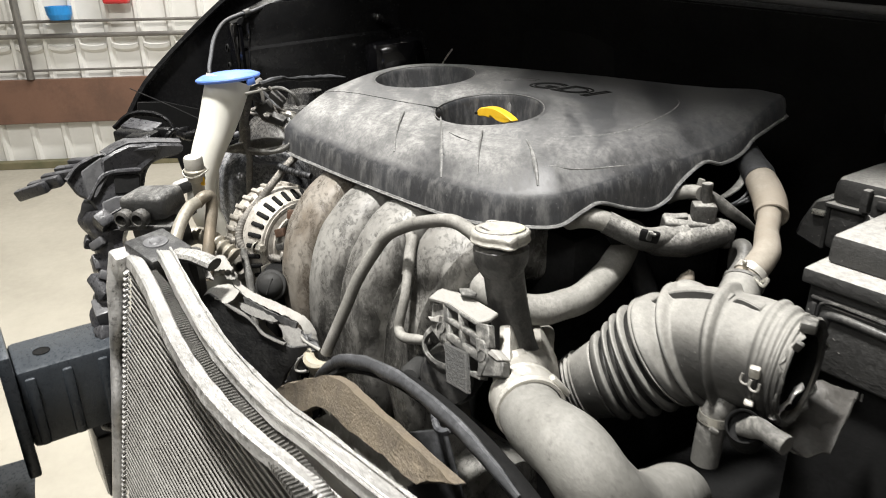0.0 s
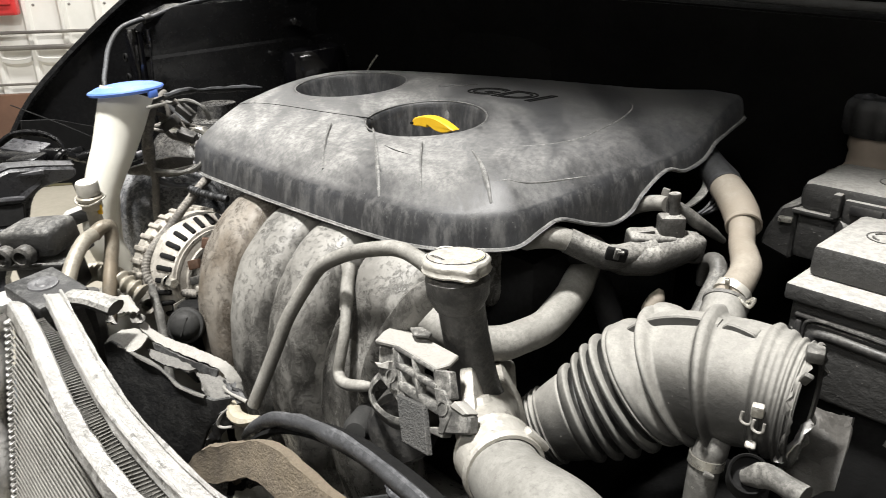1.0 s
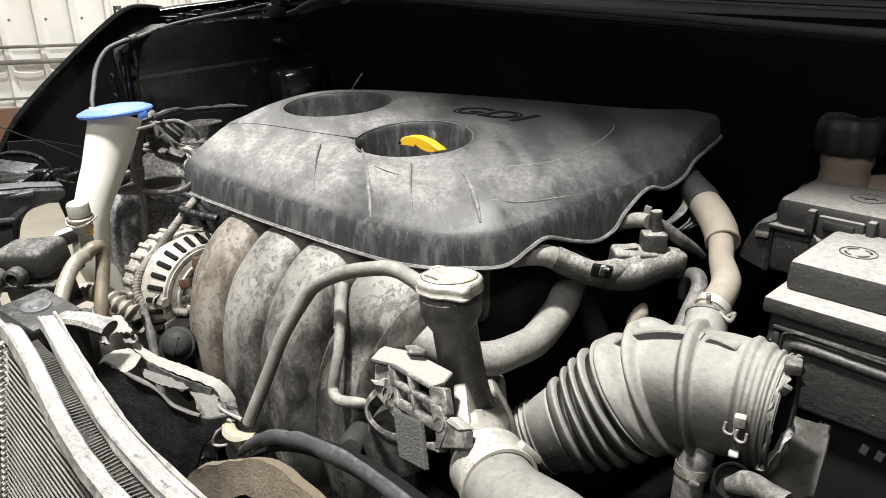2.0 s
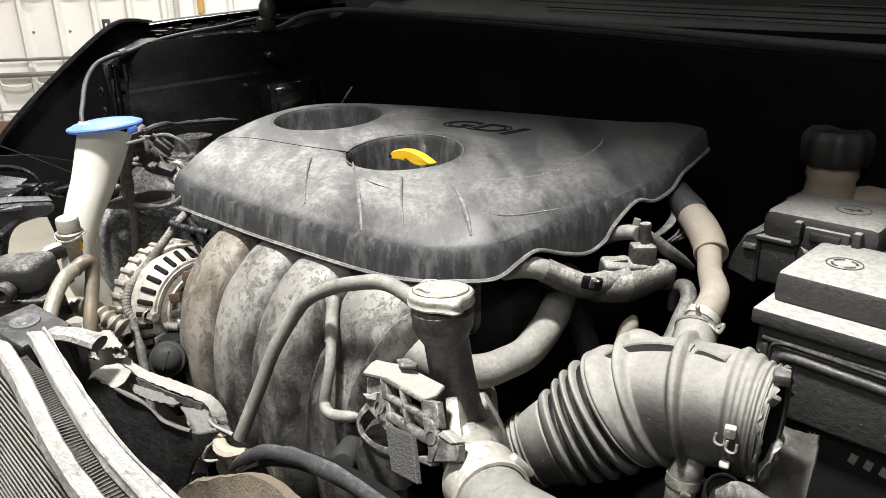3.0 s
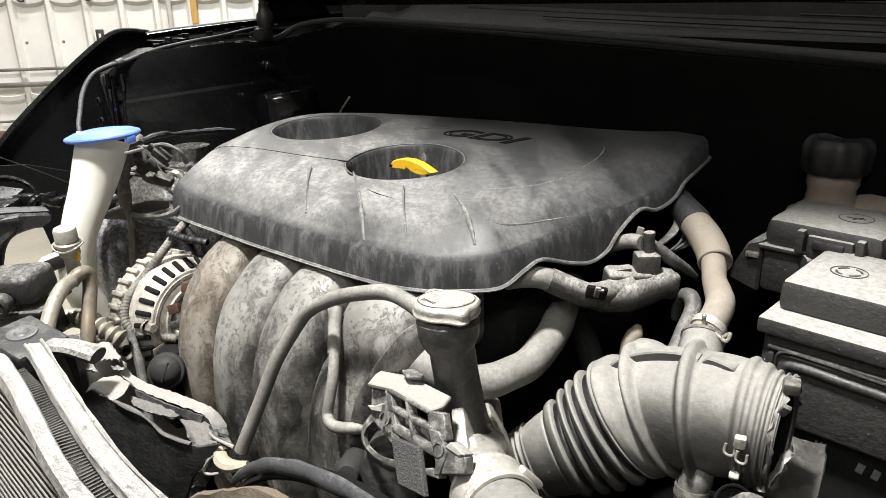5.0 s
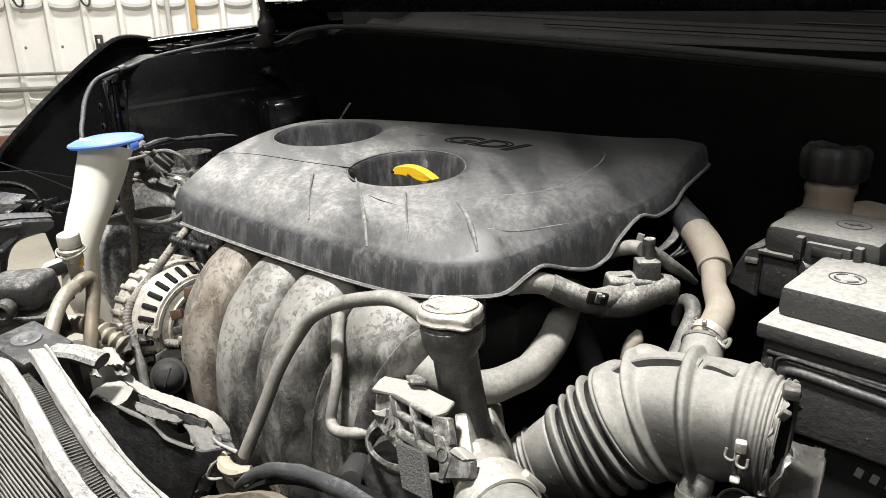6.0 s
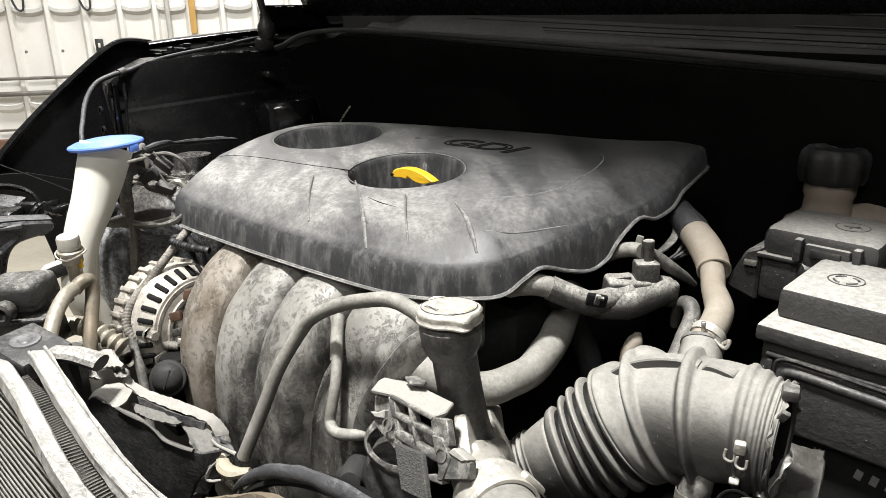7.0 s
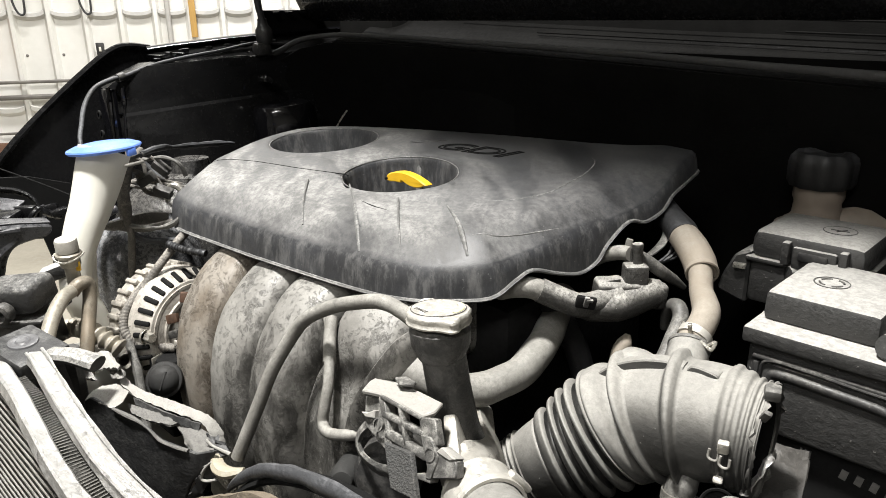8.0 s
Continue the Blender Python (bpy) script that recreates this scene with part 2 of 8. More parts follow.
M_DUSTY2 = surface("thick_pale_dust", (0.30, 0.29, 0.27), (0.10, 0.098, 0.09), 0.9, dust=1.0, side_dust=0.35, dust_colour=(0.40, 0.388, 0.358), big=40, bump=0.3, patchy=0.45, specks=0.2, chips=0.25)
M_BROWN_HOSE = surface("brown_dusted_hose", (0.22, 0.185, 0.145), (0.15, 0.125, 0.10), 0.7, dust=0.85, side_dust=0.3, patchy=0.55, dust_colour=(0.37, 0.335, 0.28), big=18, chips=0.12, specks=0.2)
M_RUBBER = surface("black_rubber", (0.014, 0.014, 0.014), (0.03, 0.03, 0.032), 0.55, dust=0.35, dust_colour=(0.25, 0.26, 0.28))
M_ALU = surface("bare_aluminium", (0.62, 0.61, 0.59), (0.30, 0.29, 0.275), 0.40, metal=0.55, dust=0.6, side_dust=0.25, dust_colour=(0.68, 0.67, 0.65), big=34, bump=0.6, stain=(0.14, 0.135, 0.125), stain_at=(0.56, 0.62), chips=0.2, patchy=0.4)
M_CAST = surface("cast_aluminium", (0.52, 0.50, 0.455), (0.34, 0.325, 0.29), 0.5, metal=0.45, dust=0.6, side_dust=0.3, dust_colour=(0.62, 0.595, 0.54), big=30, bump=0.45, stain=(0.16, 0.15, 0.13), stain_at=(0.56, 0.64))
M_ALT = surface("grimy_cast_aluminium", (0.50, 0.47, 0.42), (0.22, 0.20, 0.175), 0.55, metal=0.3, dust=0.6, side_dust=0.25, dust_colour=(0.66, 0.63, 0.56), big=34, bump=0.4, stain=(0.07, 0.06, 0.05), stain_at=(0.56, 0.62))
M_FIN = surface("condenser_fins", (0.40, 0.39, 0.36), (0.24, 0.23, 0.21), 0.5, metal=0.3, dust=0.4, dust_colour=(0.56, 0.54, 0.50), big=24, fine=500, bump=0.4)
# darker copy of the fins: shade between tubes and rails is in its colour
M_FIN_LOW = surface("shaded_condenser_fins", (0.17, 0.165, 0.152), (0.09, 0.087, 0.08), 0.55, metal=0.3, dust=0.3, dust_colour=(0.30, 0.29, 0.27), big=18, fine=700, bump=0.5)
M_STEEL = surface("zinc_steel", (0.66, 0.64, 0.58), (0.45, 0.43, 0.38), 0.35, metal=0.8, dust=0.4, dust_colour=(0.6, 0.58, 0.52), big=40)
M_CAP = surface("dusted_tin_cap", (0.56, 0.54, 0.49), (0.40, 0.38, 0.335), 0.45, metal=0.4, dust=0.85, side_dust=0.22, dust_colour=(0.76, 0.74, 0.685), big=34, chips=0.2, bump=0.35, stain=(0.22, 0.205, 0.18), stain_at=(0.57, 0.66))
M_GLOSS = surface("gloss_black_paint", (0.007, 0.007, 0.0075), (0.010, 0.010, 0.0105), 0.25, gloss=0.2, coat=0.03, bump=0.0, big=6)
M_APRON = surface("black_body_paint", (0.010, 0.010, 0.0105), (0.014, 0.014, 0.014), 0.16, big=12, bump=0.03, gloss=0.45)
M_PAINT = surface("wet_gloss_black_paint", (0.004, 0.004, 0.005), (0.006, 0.006, 0.007), 0.10, gloss=0.5, coat=0.3, bump=0.0, big=6)
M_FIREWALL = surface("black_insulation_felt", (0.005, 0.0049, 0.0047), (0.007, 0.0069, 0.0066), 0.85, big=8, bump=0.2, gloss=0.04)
M_TOWER = surface("dirty_strut_tower", (0.022, 0.022, 0.023), (0.010, 0.010, 0.010), 0.28, dust=0.5, side_dust=0.20, big=18, dust_colour=(0.30, 0.288, 0.266), bump=0.35, streak=(1, 1, 0.35))
M_HOUSE = surface("grimy_glossy_paint", (0.030, 0.033, 0.038), (0.016, 0.018, 0.021), 0.22, dust=0.75, side_dust=0.50, big=14, dust_colour=(0.40, 0.40, 0.405), bump=0.15, streak=(1, 1, 0.4), chips=0.3)
M_SEAL = surface("grey_seal_rubber", (0.05, 0.05, 0.05), (0.035, 0.035, 0.035), 0.7, dust=0.4, dust_colour=(0.14, 0.14, 0.135))
M_WHITE = surface("milky_tank_plastic", (0.70, 0.685, 0.62), (0.62, 0.605, 0.54), 0.4, big=6, bump=0.03)
# beige tank plastic, darkened in its colour for the shade under the hood
M_AMBER = surface("shade_browned_tank_plastic", (0.30, 0.25, 0.205), (0.22, 0.185, 0.15), 0.45, big=12, bump=0.05)
M_BLUE = surface("blue_cap_plastic", (0.10, 0.22, 0.72), (0.14, 0.27, 0.75), 0.4, dust=0.25, dust_colour=(0.5, 0.55, 0.72), bump=0.03)
M_YELLOW = surface("yellow_handle_plastic", (0.85, 0.52, 0.03), (0.75, 0.42, 0.02), 0.4, dust=0.12, dust_colour=(0.7, 0.6, 0.35), bump=0.05)
M_FOAM = surface("brown_seal_foam", (0.19, 0.155, 0.11), (0.10, 0.082, 0.06), 0.95, big=30, fine=400, bump=0.8, dust=0.5, dust_colour=(0.36, 0.30, 0.23))
M_COPPER = surface("copper_winding", (0.13, 0.075, 0.05), (0.08, 0.05, 0.035), 0.5, metal=0.5, big=60)
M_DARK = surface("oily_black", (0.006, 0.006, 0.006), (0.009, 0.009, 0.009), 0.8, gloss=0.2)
M_LABEL = surface("cap_label_print", (0.74, 0.72, 0.36), (0.78, 0.76, 0.52), 0.5, big=50)
M_INK = surface("dark_print", (0.06, 0.055, 0.05), None, 0.6, bump=0)
M_FARWALL = surface("grey_block_wall", (0.34, 0.33, 0.31), (0.27, 0.26, 0.25), 0.7, big=1.5, fine=40)
M_WALL = surface("white_sheet_metal", (0.74, 0.73, 0.695), (0.66, 0.65, 0.605), 0.45, big=1.6, fine=60, bump=0.03, stain=(0.55, 0.52, 0.46), stain_at=(0.62, 0.85))
M_BOARD = surface("brown_kick_board", (0.16, 0.085, 0.055), (0.11, 0.06, 0.04), 0.6, big=3, fine=90, stain=(0.30, 0.25, 0.2), stain_at=(0.66, 0.8))
M_LEDGE = surface("pale_grey_ledge", (0.50, 0.49, 0.46), (0.40, 0.39, 0.37), 0.5, big=6)
M_PIPE = surface("grey_conduit", (0.22, 0.21, 0.19), (0.15, 0.14, 0.13), 0.4, metal=0.5, big=6)
M_FLOOR = surface("worn_concrete", (0.40, 0.372, 0.308), (0.33, 0.305, 0.25), 0.6, big=1.4, fine=40, bump=0.1, stain=(0.25, 0.22, 0.17), stain_at=(0.6, 0.8))
M_CEIL = surface("ceiling_sheet", (0.30, 0.30, 0.29), (0.24, 0.24, 0.23), 0.6, big=2, fine=40)
M_RED = surface("red_plastic", (0.55, 0.03, 0.03), (0.45, 0.03, 0.03), 0.4)
M_CYAN = surface("blue_plastic_lid", (0.02, 0.25, 0.62), (0.02, 0.2, 0.5), 0.4)
M_WOOD = surface("yellow_wood", (0.50, 0.30, 0.08), (0.4, 0.24, 0.07), 0.6, big=12, streak=(6, 6, 0.6))
M_GREEN = surface("dark_green_strip", (0.10, 0.10, 0.05), (0.16, 0.14, 0.08), 0.7, big=5)
M_GLOW = bpy.data.materials.new("lamp_diffuser")
_t, _n, _l, _b = nodes_of(M_GLOW)
_b.inputs["Base Color"].default_value = (0.9, 0.9, 0.88, 1)
_b.inputs["Emission Color"].default_value = (1, 0.95, 0.86, 1)
_b.inputs["Emission Strength"].default_value = 6.0


# ---- mesh builders ----
def thing(name, at, label="", category="", group="", kind=""):
    ob = new(name)
    ob.location = at
    ob.empty_display_size = 0.02
    bpy.context.view_layer.update()
    return tagged(ob, label, category, group, kind)


def root_of(ob):
    while ob.parent:
        ob = ob.parent
    return ob


def part(name, bm, material, parent=None, label="", angle=35, origin=None):
    """Links a mesh as one object; its vertices are given in the world's metres."""
    at = Vector(root_of(parent).location) if parent else Vector(origin or (0, 0, 0))
    bmesh.ops.translate(bm, verts=bm.verts, vec=-at)
    bmesh.ops.recalc_face_normals(bm, faces=bm.faces)
    me = bpy.data.meshes.new(name)
    bm.to_mesh(me)
    bm.free()
    me.materials.append(material)
    me.shade_smooth()
    me.set_sharp_from_angle(angle=radians(angle))
    ob = new(name, me)
    if parent:
        ob.parent = parent
    else:
        ob.location = at
    if label:
        ob["label"] = label
    return ob


def spline(points, steps):
    """Catmull-Rom through the points, as Vectors."""
    p = [Vector(q) for q in points]
    p = [2 * p[0] - p[1], *p, 2 * p[-1] - p[-2]]
    out = []
    for i in range(1, len(p) - 2):
        a, b, c, d = p[i - 1:i + 3]
        for k in range(steps):
            t = k / steps
            out.append(0.5 * (2 * b + (c - a) * t + (2 * a - 5 * b + 4 * c - d) * t * t + (3 * b - a - 3 * c + d) * t ** 3))
    return out + [p[-2]]


def values_along(values, n):
    if isinstance(values, (int, float)):
        return [values] * n
    return list(np.interp(np.linspace(0, 1, n), np.linspace(0, 1, len(values)), values))


def frames_along(line, up=(0.3, 0.2, 1)):
    """Side and over axes along a line, carried without twist."""
    out, over = [], Vector(up)
    for i, p in enumerate(line):
        ahead = (line[min(i + 1, len(line) - 1)] - line[max(i - 1, 0)]).normalized()
        over = (over - ahead * over.dot(ahead))
        over = over.normalized() if over.length > 1e-6 else ahead.orthogonal().normalized()
        out.append((ahead, ahead.cross(over).normalized(), over))
    return out


def tube(points, radius, seg=14, steps=6, shape=None, caps=True, squash=1.0, up=(0.3, 0.2, 1), wobble=0.0, bm=None):
    """A swept round. shape(s, a): added to the radius at s metres along and angle a. squash: the width's share of the height."""
    bm = bm or bmesh.new()
    line = spline(points, steps) if steps > 1 else [Vector(p) for p in points]
    r = values_along(radius, len(line))
    rings, s = [], 0.0
    for i, (p, (ahead, side, over)) in enumerate(zip(line, frames_along(line, up))):
        s += (p - line[i - 1]).length if i else 0
        ring = []
        for k in range(seg):
            a = 2 * math.pi * k / seg
            rad = r[i] + (shape(s, a) if shape else 0)
            if wobble:
                q = p + (side * math.cos(a) + over * math.sin(a)) * rad
                rad += wobble * noise.noise(q * 40)
            ring.append(bm.verts.new(p + side * math.cos(a) * rad * squash + over * math.sin(a) * rad))
        rings.append(ring)
    for a, b in zip(rings, rings[1:]):
        for k in range(seg):
            bm.faces.new((a[k], a[(k + 1) % seg], b[(k + 1) % seg], b[k]))
    if caps:
        bm.faces.new(rings[0][::-1])
        bm.faces.new(rings[-1])
    return bm


def lathe(profile, m=Matrix(), seg=32, bm=None, wave=None):
    """A turned body: (radius, height) pairs round z, laid by m. wave(a): factor on the radius."""
    bm = bm or bmesh.new()
    rings = []
    for r, z in profile:
        if r < 1e-5:
            rings.append([bm.verts.new(m @ Vector((0, 0, z)))])
        else:
            rings.append([bm.verts.new(m @ Vector((r * (wave(2 * math.pi * k / seg, z) if wave else 1) * math.cos(2 * math.pi * k / seg),
                                                   r * (wave(2 * math.pi * k / seg, z) if wave else 1) * math.sin(2 * math.pi * k / seg), z)))
                          for k in range(seg)])
    for a, b in zip(rings, rings[1:]):
        if len(a) == 1 and len(b) == 1:
            continue
        for k in range(seg):
            j = (k + 1) % seg
            if len(a) == 1:
                bm.faces.new((a[0], b[j], b[k]))
            elif len(b) == 1:
                bm.faces.new((a[k], a[j], b[0]))
            else:
                bm.faces.new((a[k], a[j], b[j], b[k]))
    return bm


def block(m, size, bevel=0.002, bm=None, taper=1.0, segments=2):
    """A box with rounded edges, centred on m."""
    tmp = bmesh.new()
    bmesh.ops.create_cube(tmp, size=1)
    for v in tmp.verts:
        k = taper if v.co.z > 0 else 1
        v.co = Vector((v.co.x * size[0] * k, v.co.y * size[1] * k, v.co.z * size[2]))
    if bevel:
        bmesh.ops.bevel(tmp, geom=tmp.edges[:], offset=bevel, segments=segments, profile=0.5, affect="EDGES")
    bmesh.ops.transform(tmp, matrix=m, verts=tmp.verts)
    if bm is None:
        return tmp
    back = {v: bm.verts.new(v.co) for v in tmp.verts}
    for f in tmp.faces:
        bm.faces.new([back[v] for v in f.verts])
    tmp.free()
    return bm


def span(lo, hi):
    """The pose of a box's middle and its size, from two corners."""
    return pose(*[(a + b) / 2 for a, b in zip(lo, hi)]), tuple(b - a for a, b in zip(lo, hi))


def crate(lo, hi, bevel=0.003, bm=None, taper=1.0):
    m, size = span(lo, hi)
    return block(m, size, bevel, bm, taper)


def slab(outline, thick, m=Matrix(), bevel=0.0, bm=None):
    """A plate cut to an outline in the x-y plane of m."""
    tmp = bmesh.new()
    low = [tmp.verts.new((x, y, 0)) for x, y in outline]
    f = tmp.faces.new(low)
    up = bmesh.ops.extrude_face_region(tmp, geom=[f])
    bmesh.ops.translate(tmp, verts=[v for v in up["geom"] if isinstance(v, bmesh.types.BMVert)], vec=(0, 0, thick))
    if bevel:
        bmesh.ops.bevel(tmp, geom=tmp.edges[:], offset=bevel, segments=1, profile=0.5, affect="EDGES")
    bmesh.ops.triangulate(tmp, faces=[f for f in tmp.faces if len(f.verts) > 4])
    bmesh.ops.transform(tmp, matrix=m, verts=tmp.verts)
    if bm is None:
        return tmp
    back = {v: bm.verts.new(v.co) for v in tmp.verts}
    for f in tmp.faces:
        bm.faces.new([back[v] for v in f.verts])
    tmp.free()
    return bm


def basis(origin, x_to, y_to):
    """A pose with its x axis towards x_to and its y axis near y_to."""
    o = Vector(origin)
    x = (Vector(x_to) - o).normalized()
    z = x.cross(Vector(y_to) - o).normalized()
    y = z.cross(x)
    return Matrix(((x.x, y.x, z.x, o.x), (x.y, y.y, z.y, o.y), (x.z, y.z, z.z, o.z), (0, 0, 0, 1)))


def along(a, b):
    """A pose at a whose z axis points to b."""
    d = Vector(b) - Vector(a)
    return Matrix.Translation(a) @ d.to_track_quat("Z", "Y").to_matrix().to_4x4()


def bolt(name, at, towards, r, h, parent, material=None):
    m = along(at, Vector(at) + Vector(towards))
    bm = lathe([(0, -h * 0.3), (r * 1.5, -h * 0.3), (r * 1.5, 0), (r * 1.45, 0.0006)], m, 18)
    lathe([(r, 0), (r, h * 0.85), (r * 0.85, h), (0, h)], m, 6, bm)
    return part(name, bm, material or M_STEEL, parent)


def sheet(rows, thick, bm=None):
    """A folded panel: rows of points across, joined, with a thickness."""
    tmp = bmesh.new()
    grid = [[tmp.verts.new(p) for p in row] for row in rows]
    for a, b in zip(grid, grid[1:]):
        for k in range(len(a) - 1):
            tmp.faces.new((a[k], a[k + 1], b[k + 1], b[k]))
    bmesh.ops.recalc_face_normals(tmp, faces=tmp.faces)
    tmp.normal_update()
    bmesh.ops.solidify(tmp, geom=tmp.faces[:], thickness=thick)
    if bm is None:
        return tmp
    back = {v: bm.verts.new(v.co) for v in tmp.verts}
    for f in tmp.faces:
        bm.faces.new([back[v] for v in f.verts])
    tmp.free()
    return bm


# ---- the workshop ----
WALL_AT, ROOM_BACK, ROOM_SIDE, ROOM_H = -4.6, 5.0, 6.0, 4.1


def room_mesh(name, bm, material, label, category, kind="structure"):
    bmesh.ops.recalc_face_normals(bm, faces=bm.faces)
    me = bpy.data.meshes.new(name)
    bm.to_mesh(me)
    bm.free()
    me.materials.append(material)
    ob = new(name, me)
    ob.matrix_world = ROOM
    return tagged(ob, label, category, "", kind)


def build_room():
    bm = crate((WALL_AT - 0.3, -ROOM_SIDE - 0.3, -0.2), (ROOM_BACK + 0.3, ROOM_SIDE + 0.3, 0.0), 0)
    room_mesh("floor", bm, M_FLOOR, "tan worn concrete workshop floor with stains", "floor")
    # sheet-metal wall: flat pans with trapezoid ribs
    bm = bmesh.new()
    step, line = 0.1845, []
    first = -0.708 - 0.163 - step * 28
    y = first
    while y < ROOM_SIDE:
        line += [(y, 0.0), (y + 0.136, 0.0), (y + 0.152, 0.026), (y + 0.172, 0.026)]
        y += step
    for z0, z1 in ((0.0, 0.88), (0.88, 4.1)):
        rows = [[bm.verts.new((WALL_AT + d, q, z)) for q, d in line] for z in (z0, z1)]
        for i in range(len(line) - 1):
            bm.faces.new((rows[0][i], rows[0][i + 1], rows[1][i + 1], rows[1][i]))
    crate((WALL_AT - 0.3, -ROOM_SIDE, 0), (WALL_AT - 0.01, ROOM_SIDE, ROOM_H), 0, bm)
    wall = room_mesh("wall_west", bm, M_WALL, "white ribbed sheet-metal workshop wall", "wall")
    for name, lo, hi in (("wall_east", (ROOM_BACK, -ROOM_SIDE, 0), (ROOM_BACK + 0.2, ROOM_SIDE, ROOM_H)),
                         ("wall_south", (WALL_AT - 0.3, -ROOM_SIDE - 0.2, 0), (ROOM_BACK + 0.2, -ROOM_SIDE, ROOM_H)),
                         ("wall_north", (WALL_AT - 0.3, ROOM_SIDE, 0), (ROOM_BACK + 0.2, ROOM_SIDE + 0.2, ROOM_H))):
        room_mesh(name, crate(lo, hi, 0), M_FARWALL, "plain grey workshop wall", "wall")
    room_mesh("ceiling", crate((WALL_AT - 0.3, -ROOM_SIDE - 0.2, ROOM_H), (ROOM_BACK + 0.2, ROOM_SIDE + 0.2, ROOM_H + 0.1), 0), M_CEIL,
              "pale sheet-metal workshop ceiling", "ceiling")
    bm = crate((WALL_AT + 0.028, -ROOM_SIDE, 0.277), (WALL_AT + 0.06, ROOM_SIDE, 0.542), 0.004)
    room_mesh("trim", bm, M_BOARD, "brown scuffed kick board along the white wall", "trim")
    bm = crate((WALL_AT + 0.028, -ROOM_SIDE, 0.0), (WALL_AT + 0.09, ROOM_SIDE, 0.045), 0.004)
    room_mesh("baseboard", bm, M_GREEN, "dark olive strip at the wall's foot", "trim")
    for z, r in ((0.873, 0.009), (0.791, 0.014), (0.594, 0.007)):
        bm = tube([(WALL_AT + 0.055, -ROOM_SIDE, z), (WALL_AT + 0.055, 0, z), (WALL_AT + 0.055, ROOM_SIDE, z)], r, 10, 2)
        room_mesh("conduit_pipe", bm, M_PIPE, "grey conduit pipe running along the white wall", "pipe", "thing")
    bm = tube([(WALL_AT + 0.06, -1.925, 0.545), (WALL_AT + 0.06, -1.925, 2.0), (WALL_AT + 0.06, -1.925, 3.6)], 0.022, 12, 2)
    room_mesh("upright_pipe", bm, M_PIPE, "grey upright pipe on the white wall", "pipe", "thing")
    # pressed ledges on which the upper sheets sit, one hollow to each pan
    for z, material, words in ((0.715, M_WALL, "white pressed ledge between the sheets of the wall"), (1.228, M_LEDGE, "grey girt line across the white wall")):
        bm = bmesh.new()
        y = first
        while y < ROOM_SIDE - 0.2:
            rows = []
            for q in np.linspace(0, 1, 9):
                sag = 0.016 * math.sin(math.pi * q) ** 0.6
                yy = y - 0.008 + 0.152 * q
                rows.append([(WALL_AT + 0.001, yy, z + 0.028 - sag), (WALL_AT + 0.022, yy, z + 0.020 - sag), (WALL_AT + 0.024, yy, z + 0.004 - sag), (WALL_AT + 0.003, yy, z - 0.014 - sag)])
            sheet(rows, 0.002, bm)
            y += step
        room_mesh("wall_ledge", bm, material, words, "trim", "structure")
    for k in range(-8, 9):
        bm = lathe([(0, 0.006), (0.005, 0.004), (0.008, 0)], pose(WALL_AT, -0.713 + 0.045 + step * k, 1.012, 0, 90, 0), 10)
        room_mesh("wall_screw", bm, M_PIPE, "small grey screw in the sheet-metal wall", "screw", "thing")
    bm = tube([(WALL_AT + 0.034, -0.272, 0.80), (WALL_AT + 0.034, -0.272, 2.0), (WALL_AT + 0.034, -0.272, 3.6)], 0.014, 12, 2)
    room_mesh("white_conduit", bm, M_LEDGE, "pale upright conduit on the white wall", "pipe", "thing")
    for y in (-1.03, -0.70):
        bm = tube([(WALL_AT + 0.03, y - 0.025, 1.40), (WALL_AT + 0.045, y - 0.022, 1.30), (WALL_AT + 0.05, y, 1.236), (WALL_AT + 0.05, y + 0.028, 1.234), (WALL_AT + 0.045, y + 0.034, 1.30), (WALL_AT + 0.03, y + 0.03, 1.40)], 0.006, 8, 6)
        room_mesh("cable_loop", bm, M_RUBBER, "dark cable loop hanging on the white wall", "cable", "thing")
    # things hung on the wall
    bm = lathe([(0, 0.0), (0.055, 0.0), (0.068, 0.03), (0.072, 0.075), (0.06, 0.075), (0.055, 0.02), (0, 0.015)], pose(WALL_AT + 0.085, -1.675, 0.884), 24)
    room_mesh("blue_bowl", bm, M_CYAN, "small bright blue plastic bowl on the wall pipe", "bowl", "thing")
    bm = crate((WALL_AT + 0.028, -1.42, 0.965), (WALL_AT + 0.1, -1.28, 1.2), 0.012)
    crate((WALL_AT + 0.1, -1.40, 1.02), (WALL_AT + 0.115, -1.30, 1.12), 0.006, bm)
    room_mesh("red_box", bm, M_RED, "red plastic box hung on the white wall", "box", "thing")
    sw = thing("wall_switch", ROOM @ Vector((WALL_AT + 0.03, -0.655, 0.985)), "dark grey switch plate on the white wall", "switch")
    m = ROOM @ pose(WALL_AT + 0.028, -0.655, 1.03)
    part("plate", block(m, (0.012, 0.042, 0.085), 0.003), M_PLASTIC, sw)
    part("toggle", block(m @ pose(0.009, 0, 0.008), (0.012, 0.012, 0.024), 0.002), M_WHITE, sw, "white toggle")
    bm = crate((WALL_AT + 0.022, -0.155, 1.09), (WALL_AT + 0.05, -0.12, 1.9), 0.003)
    room_mesh("wooden_lath", bm, M_WOOD, "yellow wooden lath leaning on the white wall", "lath", "thing")
